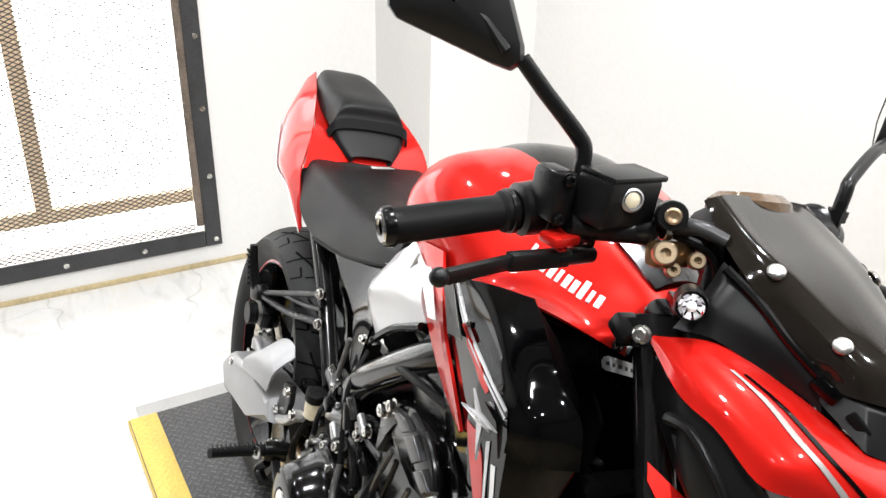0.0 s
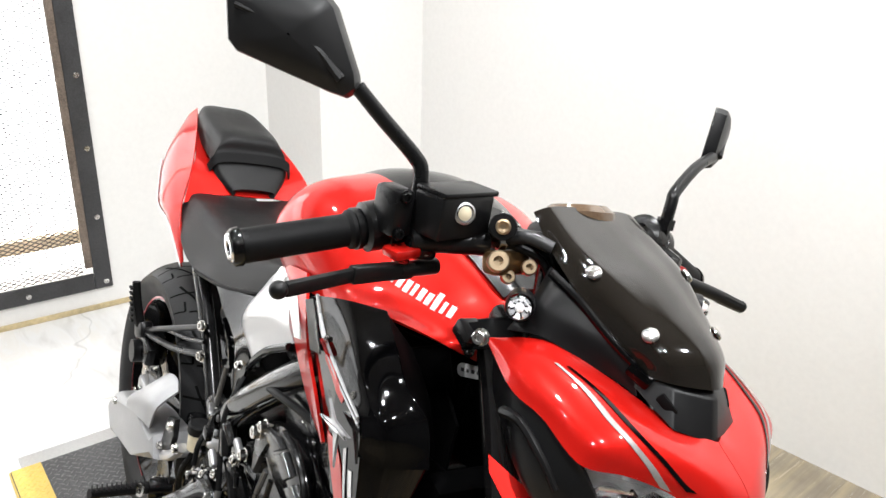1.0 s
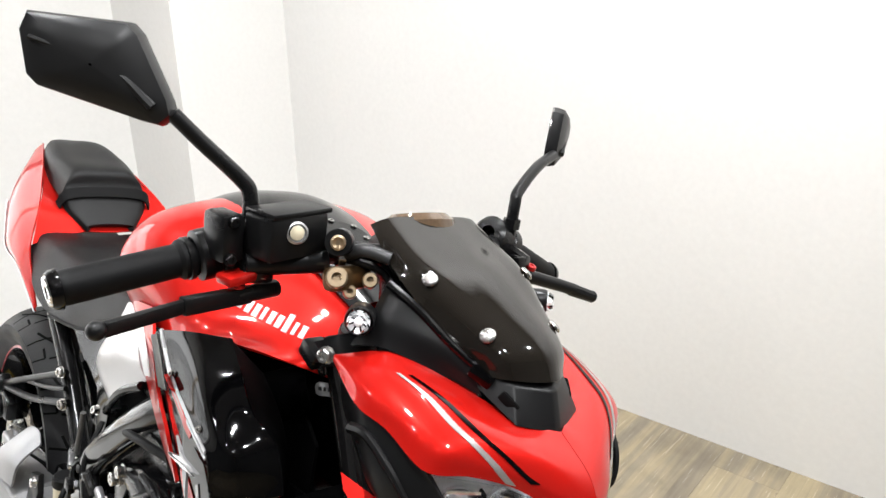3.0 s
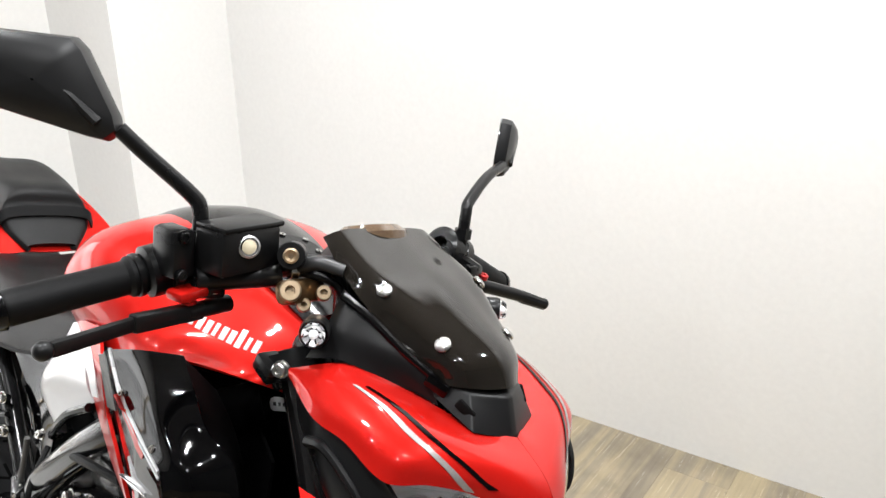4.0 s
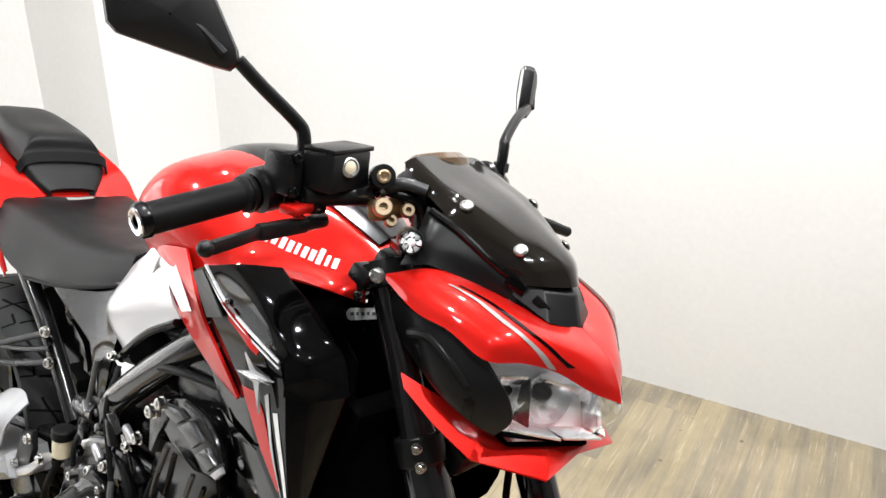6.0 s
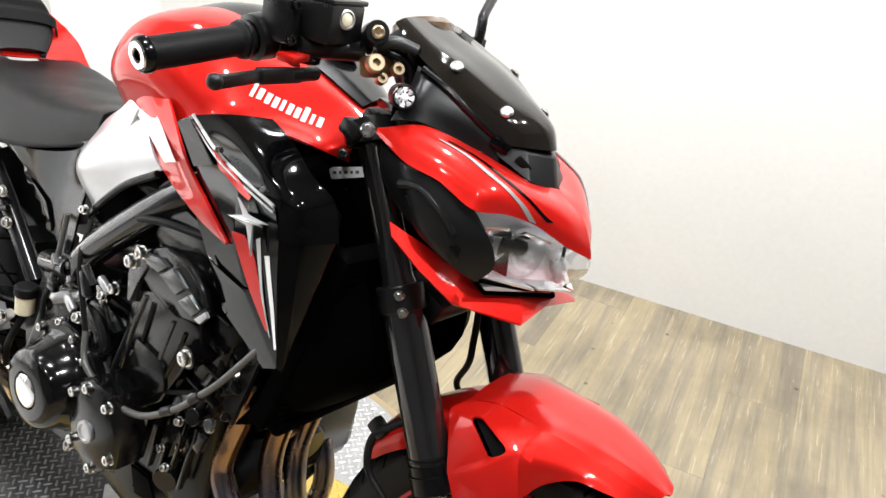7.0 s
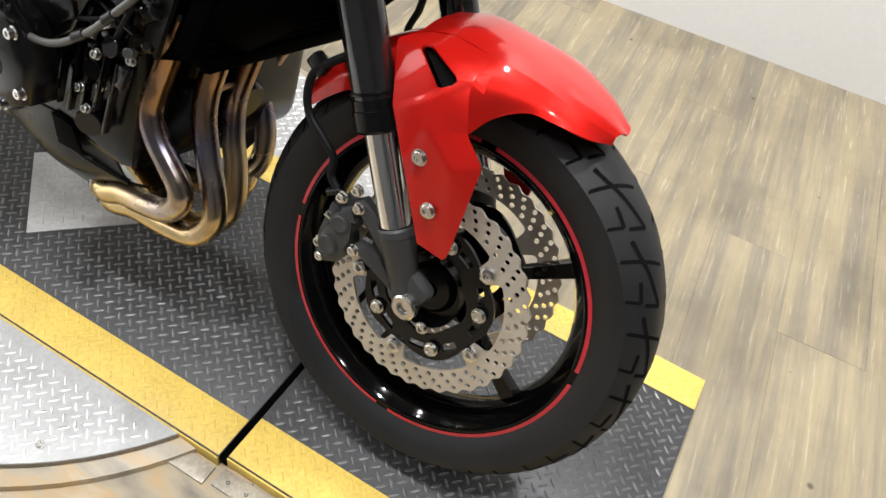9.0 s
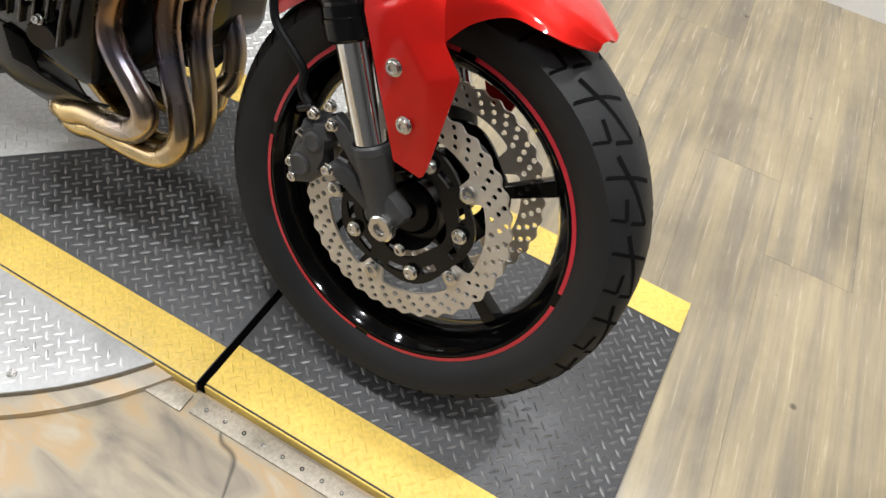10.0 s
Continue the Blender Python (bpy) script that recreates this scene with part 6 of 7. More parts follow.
# -- frame --
for y in (-1, 1):
    fr = part("main_frame_tube", tube([(-0.500, y * 0.176, 0.805), (-0.565, y * 0.198, 0.757), (-0.655, y * 0.206, 0.684), (-0.735, y * 0.206, 0.612), (-0.762, y * 0.200, 0.560)], (0.025, 0.023), 32, 18), TUBEM, bike, "dark painted tubular main frame")
    # Head arm and gap panel are blackened to stand in for deep shade.
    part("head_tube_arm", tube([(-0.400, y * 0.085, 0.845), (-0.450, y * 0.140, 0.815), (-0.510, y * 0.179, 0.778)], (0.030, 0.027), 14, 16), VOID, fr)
    part("gap_filler_panel", plate([(-0.560, y * 0.120, 0.700), (-0.330, y * 0.120, 0.700), (-0.345, y * 0.105, 0.800), (-0.430, y * 0.100, 0.862), (-0.560, y * 0.130, 0.850)], 0.004, (0, y, 0), 0), VOID, fr)
    part("frame_stub", lathe([(0, 0.014), (0, 0.019), (0.13, 0.019)], (-0.752, y * 0.218, 0.585), (-0.93, y * -0.25, -0.28), 24), TUBEM, fr, "open tube end")
    part("frame_stub_bore", lathe([(0.0, 0.014), (0.03, 0.0135), (0.03, 0.0005)], (-0.752, y * 0.218, 0.585), (-0.93, y * -0.25, -0.28), 20), GROOVE_SHADE, fr)
    part("pivot_plate", plate([(-0.80, y * 0.165, 0.60), (-0.90, y * 0.165, 0.52), (-0.95, y * 0.165, 0.40), (-0.93, y * 0.165, 0.28), (-0.86, y * 0.165, 0.28), (-0.83, y * 0.165, 0.40), (-0.76, y * 0.165, 0.50)], 0.012, (0, y, 0), 0.003), FRAMEM, fr)
    sf = part("subframe_tube", tube([(-1.250, y * 0.130, 0.680), (-1.120, y * 0.132, 0.575), (-0.985, y * 0.140, 0.455)], 0.017, 20, 14), FRAMEM, bike, "dark subframe tube")
    part("subframe_upper", tube([(-0.960, y * 0.130, 0.610), (-1.040, y * 0.125, 0.650), (-1.150, y * 0.120, 0.690), (-1.30, y * 0.11, 0.735)], 0.013, 20, 12), FRAMEM, sf)
    part("side_cover", skin([[(-0.830, y * 0.130, 0.770), (-0.930, y * 0.120, 0.735), (-1.02, y * 0.125, 0.71), (-1.12, y * 0.135, 0.705)], [(-0.850, y * 0.150, 0.66), (-0.920, y * 0.142, 0.645), (-0.98, y * 0.14, 0.64), (-1.08, y * 0.138, 0.67)], [(-0.870, y * 0.155, 0.545), (-0.890, y * 0.152, 0.545), (-0.92, y * 0.15, 0.57), (-0.96, y * 0.145, 0.62)]], 14, 16, 0.004), GLOSS, bike, "gloss black frame side cover")
    box_rows = [[(-0.850, y * 0.130, 0.742), (-0.790, y * 0.170, 0.800), (-0.700, y * 0.190, 0.856), (-0.650, y * 0.195, 0.862)],
                [(-0.862, y * 0.150, 0.700), (-0.800, y * 0.196, 0.740), (-0.700, y * 0.208, 0.800), (-0.610, y * 0.210, 0.820)],
                [(-0.795, y * 0.160, 0.655), (-0.745, y * 0.190, 0.690), (-0.660, y * 0.205, 0.755), (-0.585, y * 0.208, 0.795)]]
    part("airbox_panel", skin(box_rows, 16, 22, 0.004), SILVER, bike, "silver painted side panel below the tank")
    part("panel_shadow_lip", tube([(-0.800, y * 0.165, 0.650), (-0.745, y * 0.196, 0.683), (-0.660, y * 0.211, 0.748), (-0.585, y * 0.213, 0.790)], 0.006, 24, 8), DARK, bike, "black lower panel lip")
    part("knee_flap", plate([(-0.735, y * 0.185, 0.828), (-0.680, y * 0.197, 0.868), (-0.655, y * 0.200, 0.862), (-0.668, y * 0.199, 0.835), (-0.73, y * 0.190, 0.80)], 0.005, (0, y, 0), 0.001), WHITED if y < 0 else SILVER, bike, "white edged knee flap")

# Dark box added to fill the see-through gap with shade.
part("airbox_filler", box((-0.735, 0, 0.715), (0.27, 0.27, 0.20), 0.03), VOID, bike, "dark filler box below the tank, standing in for shade")

# -- engine --
case = box((-0.620, 0, 0.400), (0.36, 0.36, 0.26), 0.03)
box((-0.760, 0, 0.470), (0.20, 0.30, 0.22), 0.03, (0, -10, 0), case)
engine = part("engine", case, DARK, bike, "black liquid cooled four cylinder engine")
cyl = box((-0.510, 0, 0.600), (0.20, 0.40, 0.24), 0.014, (0, 14, 0))
part("cylinder_block", cyl, DARK, engine)
part("cylinder_head", box((-0.480, 0, 0.705), (0.22, 0.42, 0.085), 0.02, (0, 14, 0)), DARK, engine)
for k in range(4):
    part("block_rib", box((-0.505 + 0.002 * k, -0.201, 0.53 + 0.042 * k), (0.175, 0.012, 0.007), 0.002, (0, 14, 0)), DARK, engine)
for y in (-1, 1):
    # arched cover with stepped pads over a ribbed water jacket
    cov = part("cylinder_cover", plate([(a, y * 0.208, b) for a, b in ((-0.584, 0.683), (-0.531, 0.706), (-0.494, 0.707), (-0.469, 0.696), (-0.439, 0.672), (-0.428, 0.647), (-0.452, 0.625), (-0.495, 0.616), (-0.547, 0.632), (-0.582, 0.647))], 0.020, (0, y, 0), 0.005), COVERM, engine, "glossy black arched cylinder cover")
    part("arch_rim", tube([(a, y * 0.231, b) for a, b in ((-0.520, 0.704), (-0.478, 0.699), (-0.448, 0.680), (-0.434, 0.658))], 0.004, 16, 8), FRAMEM, cov)
    # Pads are paler than the cover: their highlights are put into the colour.
    for q in (((-0.530, 0.667), (-0.505, 0.685), (-0.476, 0.669), (-0.493, 0.652)), ((-0.488, 0.645), (-0.468, 0.663), (-0.443, 0.651), (-0.456, 0.636)), ((-0.570, 0.684), (-0.533, 0.690), (-0.515, 0.684), (-0.533, 0.669), (-0.559, 0.672))):
        part("cover_pad", plate([(a, y * 0.227, b) for a, b in q], 0.008, (0, y, 0), 0.002), PADM, cov, "stepped pad, grey lifted for its highlights")
    part("pad_gap", plate([(a, y * 0.228, b) for a, b in ((-0.452, 0.634), (-0.434, 0.652), (-0.428, 0.646), (-0.440, 0.632))], 0.006, (0, y, 0), 0.001), ALU, cov, "corner pad in bright metal for its highlight")
    jacket = part("water_jacket", plate([(a, y * 0.204, b) for a, b in ((-0.592, 0.619), (-0.551, 0.630), (-0.498, 0.614), (-0.453, 0.624), (-0.446, 0.595), (-0.473, 0.549), (-0.512, 0.474), (-0.553, 0.443), (-0.626, 0.476))], 0.018, (0, y, 0), 0.004), COVERM, engine, "black ribbed water jacket")
    for rib in (((-0.567, 0.618), (-0.589, 0.558), (-0.606, 0.488)), ((-0.503, 0.605), (-0.515, 0.565), (-0.527, 0.520)), ((-0.548, 0.615), (-0.560, 0.56), (-0.575, 0.50)), ((-0.475, 0.600), (-0.490, 0.555), (-0.510, 0.51))):
        # Two ribs take the paler metal as painted highlight lines; the rest stay dark.
        part("jacket_rib", tube([(a, y * 0.222, b) for a, b in rib], (0.0042, 0.0034), 12, 8), PADM if rib[0][0] < -0.56 or rib[0][0] == -0.503 else DARK, jacket)
    part("jacket_step", plate([(a, y * 0.222, b) for a, b in ((-0.572, 0.550), (-0.530, 0.544), (-0.507, 0.535), (-0.500, 0.500), (-0.535, 0.470), (-0.585, 0.490))], 0.005, (0, y, 0), 0.0015), DARK, jacket)
    for p in ((-0.452, 0.236, 0.578, 0.010), (-0.594, 0.230, 0.662, 0.009), (-0.570, 0.232, 0.684, 0.008), (-0.628, 0.228, 0.606, 0.008), (-0.696, 0.215, 0.552, 0.008), (-0.668, 0.215, 0.515, 0.006), (-0.650, 0.215, 0.490, 0.006)):
        part("engine_bolt", bolt_head((p[0], y * p[1], p[2]), (0, y, 0), p[3], 0.010), BOLT, engine)
    part("bolt_boss", rod((-0.452, y * 0.200, 0.578), (-0.452, y * 0.237, 0.578), 0.016, 18), DARK, engine)
    part("mount_bracket", plate([(a, y * 0.216, b) for a, b in ((-0.588, 0.676), (-0.564, 0.682), (-0.561, 0.661), (-0.583, 0.634), (-0.590, 0.600), (-0.600, 0.600), (-0.604, 0.645))], 0.014, (0, y, 0), 0.003), PADM, engine, "bare alloy engine mount")
    part("coolant_pipe", tube([(-0.730, y * 0.215, 0.590), (-0.69, y * 0.222, 0.560), (-0.655, y * 0.222, 0.525), (-0.648, y * 0.22, 0.495)], 0.010, 14, 10), SATIN, engine)
    part("breather_hose", tube([(-0.700, y * 0.222, 0.556), (-0.662, y * 0.228, 0.565), (-0.636, y * 0.226, 0.560), (-0.618, y * 0.222, 0.540)], 0.0095, 14, 10), DARK, engine)
# right-hand covers
clutch = lathe([(0, 0.088), (0.005, 0.0875), (0.010, 0.079), (0.022, 0.072), (0.040, 0.0655), (0.053, 0.062), (0.059, 0.056), (0.062, 0.044), (0.063, 0.030), (0.058, 0.027)], (-0.716, -0.238, 0.416), (0, -1, 0), 40)
cc = part("clutch_cover", clutch, COVERM, engine, "glossy black round clutch cover")
part("cover_badge", lathe([(0, 0.027), (0.004, 0.026), (0.006, 0.021), (0.006, 0.0003)], (-0.716, -0.297, 0.416), (0, -1, 0), 28), CHROME, cc, "bright maker badge")
for k in range(6):
    a = math.tau * k / 6 + 0.2
    part("cover_bolt", bolt_head((-0.716 + 0.090 * math.cos(a), -0.244, 0.416 + 0.090 * math.sin(a)), (0, -1, 0), 0.0068, 0.010), BOLT, cc)
part("clutch_flange", lathe([(0, 0.099), (0.014, 0.099), (0.018, 0.096), (0.018, 0.06)], (-0.716, -0.228, 0.416), (0, -1, 0), 36), DARK, cc)
pul = part("timing_cover", plate([(-0.640, -0.225, 0.462), (-0.605, -0.225, 0.482), (-0.555, -0.225, 0.475), (-0.530, -0.225, 0.425), (-0.535, -0.225, 0.365), (-0.580, -0.225, 0.335), (-0.630, -0.225, 0.355), (-0.652, -0.225, 0.41)], 0.052, (0, -1, 0), 0.014), COVERM, engine, "glossy black timing cover with bright bolts")
part("timing_plug", lathe([(0, 0.017), (0.004, 0.017), (0.005, 0.013), (0.003, 0.011), (0.003, 0.0003)], (-0.592, -0.277, 0.404), (0, -1, 0), 24), ALU, pul, "bright inspection plug")
for p in ((-0.632, 0.450), (-0.600, 0.470), (-0.552, 0.462), (-0.538, 0.385), (-0.578, 0.350), (-0.628, 0.372)):
    part("timing_bolt", bolt_head((p[0], -0.272, p[1]), (0, -1, 0), 0.0072, 0.010), BOLT, pul)
part("water_hose", tube([(-0.672, -0.240, 0.520), (-0.653, -0.250, 0.481), (-0.614, -0.252, 0.462), (-0.578, -0.253, 0.457), (-0.537, -0.253, 0.457), (-0.497, -0.250, 0.470), (-0.445, -0.248, 0.508), (-0.410, -0.246, 0.543), (-0.378, -0.240, 0.580), (-0.339, -0.225, 0.640)], 0.0048, 60, 12), HOSEM, engine, "grey sleeved hose sweeping across the block")
for p, q in (((-0.470, -0.249, 0.490), (-0.452, -0.248, 0.503)), ((-0.420, -0.247, 0.533), (-0.406, -0.246, 0.547))):
    part("hose_sleeve", tube([p, q], 0.0066, 6, 12), SATIN, engine)
for a, b in (((-0.62, -0.236, 0.44), (-0.60, -0.20, 0.60)), ((-0.66, -0.21, 0.53), (-0.70, -0.215, 0.44)), ((-0.56, -0.22, 0.48), (-0.44, -0.19, 0.52))):
    part("wire", tube([a, ((a[0] + b[0]) / 2 + 0.01, (a[1] + b[1]) / 2 - 0.012, (a[2] + b[2]) / 2), b], 0.0035, 14, 8), GRIP, engine)
part("oil_sensor", box((-0.505, -0.185, 0.445), (0.022, 0.03, 0.05), 0.006, (0, 15, 0)), DARK, engine)
part("sensor_clip", box((-0.455, -0.185, 0.540), (0.014, 0.018, 0.018), 0.003), material("blue_connector", (0.10, 0.20, 0.34), 0.45), engine, "small blue connector")
for p in ((-0.49, -0.19, 0.40), (-0.455, -0.188, 0.505)):
    part("block_bolt", bolt_head(p, (0.2, -1, 0), 0.006, 0.008), BOLT, engine)
part("oil_filter", lathe([(0, 0.034), (0.05, 0.034), (0.06, 0.028), (0.06, 0.001)], (-0.475, 0.02, 0.37), (1, 0, -0.2), 24), DARK, engine)
# small fittings round the engine
for k in range(4):
    part("throttle_body", rod((-0.610, -0.150 + 0.095 * k, 0.735), (-0.690, -0.150 + 0.095 * k, 0.755), 0.026, 18), DARK, engine)
    part("intake_clamp", lathe([(0, 0.0275), (0.004, 0.0285), (0.010, 0.0285), (0.012, 0.0275)], (-0.622, -0.150 + 0.095 * k, 0.738), (-0.97, 0, 0.24), 20), ALU, engine)
for p, q, r, mt in (((-0.745, -0.170, 0.640), (-0.700, -0.205, 0.655), 0.012, DARK), ((-0.730, -0.195, 0.618), (-0.690, -0.214, 0.640), 0.007, ALU), ((-0.770, -0.180, 0.600), (-0.745, -0.212, 0.612), 0.010, BOLT),
                    ((-0.660, -0.150, 0.500), (-0.740, -0.150, 0.505), 0.030, COVERM), ((-0.455, -0.165, 0.470), (-0.450, -0.215, 0.480), 0.013, COVERM), ((-0.435, -0.180, 0.520), (-0.400, -0.190, 0.545), 0.010, TUBEM),
                    ((-0.420, -0.150, 0.585), (-0.395, -0.185, 0.600), 0.018, DARK), ((-0.500, -0.150, 0.425), (-0.495, -0.205, 0.425), 0.016, COVERM), ((-0.520, -0.160, 0.345), (-0.500, -0.205, 0.340), 0.020, COVERM)):
    part("fitting", rod(p, q, r, 18), mt, engine)
for pts, r in ((((-0.745, -0.200, 0.665), (-0.715, -0.232, 0.620), (-0.690, -0.238, 0.560), (-0.668, -0.240, 0.505)), 0.0042), (((-0.440, -0.185, 0.610), (-0.425, -0.200, 0.560), (-0.445, -0.205, 0.500), (-0.470, -0.205, 0.460)), 0.0040),
               (((-0.640, -0.200, 0.700), (-0.600, -0.222, 0.722), (-0.540, -0.222, 0.735), (-0.470, -0.205, 0.735)), 0.0055), (((-0.830, -0.185, 0.560), (-0.800, -0.230, 0.530), (-0.790, -0.240, 0.490)), 0.0045)):
    part("engine_hose", tube(pts, r, 24, 8), GRIP, engine)
for p, n in (((-0.700, -0.236, 0.530), 0.0075), ((-0.668, -0.244, 0.470), 0.0070), ((-0.735, -0.240, 0.508), 0.0065), ((-0.650, -0.232, 0.585), 0.0060), ((-0.480, -0.208, 0.455), 0.0060), ((-0.425, -0.200, 0.470), 0.0055), ((-0.515, -0.205, 0.390), 0.0060), ((-0.500, -0.206, 0.365), 0.0055), ((-0.685, -0.240, 0.317), 0.0075), ((-0.700, -0.232, 0.300), 0.0060), ((-0.785, -0.215, 0.585), 0.0070), ((-0.755, -0.205, 0.680), 0.0060)):
    part("fitting_bolt", bolt_head(p, (0.1, -1, 0.25), n, 0.008), BOLT, engine)
for p, size, turn in (((-0.655, -0.228, 0.600), (0.030, 0.010, 0.012), 30), ((-0.690, -0.236, 0.590), (0.012, 0.012, 0.040), -20), ((-0.720, -0.238, 0.545), (0.026, 0.010, 0.014), 40), ((-0.440, -0.200, 0.440), (0.016, 0.014, 0.034), 15), ((-0.470, -0.205, 0.500), (0.026, 0.012, 0.012), -30), ((-0.790, -0.225, 0.545), (0.020, 0.012, 0.020), 10)):
    part("bracket", box(p, size, 0.003, (0, turn, 0)), ALU if size[2] < 0.02 else FRAMEM, engine, "small metal bracket")
rnd = random.Random(21)
for k in range(34):
    p = Vector((rnd.uniform(-0.80, -0.63), rnd.uniform(-0.236, -0.205), rnd.uniform(0.465, 0.60)))
    way = Vector((rnd.uniform(-1, 1), rnd.uniform(-0.6, 0.1), rnd.uniform(-1, 1))).normalized() * rnd.uniform(0.012, 0.034)
    if k % 3:
        part("fitting", rod(p, p + way, rnd.uniform(0.003, 0.0065), 10), (BOLT, DARK, PADM, COVERM)[k % 4], engine)
    else:
        part("clip", box(p, (rnd.uniform(0.010, 0.024), 0.010, rnd.uniform(0.008, 0.016)), 0.002, (0, rnd.uniform(-60, 60), rnd.uniform(-20, 20))), (COVERM, PADM, DARK)[k % 3 + k // 3 % 3 - k % 3], engine)
for k in range(16):
    p = Vector((rnd.uniform(-0.50, -0.40), rnd.uniform(-0.205, -0.180), rnd.uniform(0.42, 0.60)))
    part("fitting", rod(p, p + Vector((rnd.uniform(-0.02, 0.02), -0.012, rnd.uniform(-0.02, 0.02))), rnd.uniform(0.004, 0.008), 10), (DARK, BOLT, COVERM, PADM)[k % 4], engine)
for k in range(5):
    part("case_rib", box((-0.560 + 0.024 * k, -0.196, 0.395), (0.006, 0.012, 0.12), 0.002, (0, 12, 0)), COVERM, engine)
# belly cowl
for y in (-1, 1):
    bl = [[(-0.760, y * 0.165, 0.270), (-0.660, y * 0.180, 0.290), (-0.580, y * 0.180, 0.300), (-0.490, y * 0.165, 0.270)],
          [(-0.755, y * 0.160, 0.225), (-0.660, y * 0.172, 0.215), (-0.580, y * 0.170, 0.215), (-0.480, y * 0.150, 0.235)],
          [(-0.720, y * 0.120, 0.185), (-0.650, y * 0.125, 0.155), (-0.570, y * 0.12, 0.160), (-0.485, y * 0.11, 0.205)]]
    belly = part("belly_cowl", skin(bl, 14, 18, 0.004), SATIN, bike, "satin black belly cowl", 25)
    part("belly_window", plate([(-0.605, y * 0.182, 0.300), (-0.560, y * 0.182, 0.300), (-0.535, y * 0.181, 0.262), (-0.590, y * 0.181, 0.255)], 0.004, (0, y, 0), 0.001), GROOVE_SHADE, belly)
    part("belly_edge", tube([(-0.60, y * 0.178, 0.262), (-0.54, y * 0.172, 0.250), (-0.475, y * 0.152, 0.238)], 0.005, 10, 8), SATIN, belly)

# -- exhaust headers --
HEADERS = ([(-0.415, -0.135, 0.530), (-0.438, -0.140, 0.438), (-0.444, -0.147, 0.402), (-0.444, -0.150, 0.369), (-0.425, -0.150, 0.337), (-0.396, -0.150, 0.309), (-0.375, -0.150, 0.286), (-0.373, -0.150, 0.261), (-0.399, -0.148, 0.230), (-0.446, -0.145, 0.213), (-0.495, -0.142, 0.201), (-0.547, -0.138, 0.180), (-0.640, -0.080, 0.178)],
           [(-0.395, -0.070, 0.530), (-0.403, -0.080, 0.446), (-0.406, -0.085, 0.413), (-0.403, -0.090, 0.378), (-0.391, -0.095, 0.346), (-0.373, -0.100, 0.308), (-0.352, -0.105, 0.271), (-0.341, -0.110, 0.237), (-0.352, -0.114, 0.206), (-0.378, -0.116, 0.183), (-0.426, -0.118, 0.172), (-0.493, -0.118, 0.163), (-0.559, -0.115, 0.145), (-0.640, -0.080, 0.178)],
           [(-0.410, 0.020, 0.500), (-0.425, 0.000, 0.389), (-0.429, 0.000, 0.346), (-0.418, -0.005, 0.300), (-0.400, -0.010, 0.257), (-0.385, -0.020, 0.213), (-0.385, -0.030, 0.183), (-0.403, -0.040, 0.160), (-0.471, -0.050, 0.137), (-0.640, -0.030, 0.178)],
           [(-0.440, 0.110, 0.450), (-0.471, 0.100, 0.349), (-0.453, 0.095, 0.315), (-0.433, 0.090, 0.271), (-0.426, 0.080, 0.231), (-0.430, 0.060, 0.206), (-0.441, 0.020, 0.174), (-0.640, -0.030, 0.178)])
for way in HEADERS:
    pipe = part("exhaust_header", tube(way, 0.0185, 100, 18), PIPE, bike, "heat tinted steel exhaust header pipe")
    part("header_flange", lathe([(0, 0.030), (0.010, 0.030), (0.012, 0.024)], way[0], (0.1, 0, 1), 18), DARK, pipe)
    a, c = Vector(way[-2]), Vector(way[-1])
    part("pipe_clamp", lathe([(0, 0.0185), (0, 0.0212), (0.012, 0.0212), (0.012, 0.0185)], a, c - a, 18), BOLT, pipe)
part("link_pipe", tube([(-0.420, -0.085, 0.395), (-0.430, -0.04, 0.392), (-0.425, 0.005, 0.400)], 0.008, 14, 12), PIPE, bike, "small heat tinted link pipe")
part("collector", tube([(-0.660, -0.03, 0.178), (-0.80, -0.06, 0.175), (-0.95, -0.10, 0.20), (-1.08, -0.16, 0.25)], (0.045, 0.040), 30, 20), PIPE, bike, "steel exhaust collector")
muf = [(-1.440, -0.155, 0.252), (-1.382, -0.155, 0.308), (-1.190, -0.155, 0.362), (-1.060, -0.155, 0.386), (-1.034, -0.155, 0.344), (-1.182, -0.155, 0.268), (-1.388, -0.155, 0.204)]
mf = part("muffler", plate(muf, 0.078, (0, -1, 0), 0.016), MUFFM, bike, "silver faceted short side muffler", 30)
part("end_cap", plate([(-1.446, -0.165, 0.248), (-1.440, -0.165, 0.254), (-1.392, -0.165, 0.206), (-1.398, -0.165, 0.200)], 0.060, (0, -1, 0), 0.004), DARK, mf, "black muffler end cap")
part("muffler_shield", skin([[(-1.055, -0.195, 0.478), (-1.090, -0.190, 0.488), (-1.160, -0.188, 0.462), (-1.250, -0.190, 0.392)], [(-1.048, -0.232, 0.450), (-1.085, -0.236, 0.452), (-1.155, -0.236, 0.425), (-1.245, -0.232, 0.372)], [(-1.062, -0.238, 0.400), (-1.095, -0.244, 0.398), (-1.160, -0.244, 0.378), (-1.245, -0.238, 0.348)]], 12, 14, 0.004), MUFFM, mf, "silver heat shield")
part("muffler_bolt", bolt_head((-1.275, -0.252, 0.345), (0, -1, 0), 0.008, 0.006), BOLT, mf)

# -- swingarm, shock, rearsets, stand --
sw = part("swingarm", box((-1.15, -0.13, 0.355), (0.52, 0.035, 0.065), 0.012, (0, -8, 2)), DARK, bike, "black alloy swingarm")
part("swingarm_arm", box((-1.15, 0.10, 0.355), (0.52, 0.035, 0.065), 0.012, (0, -8, -2)), DARK, sw)
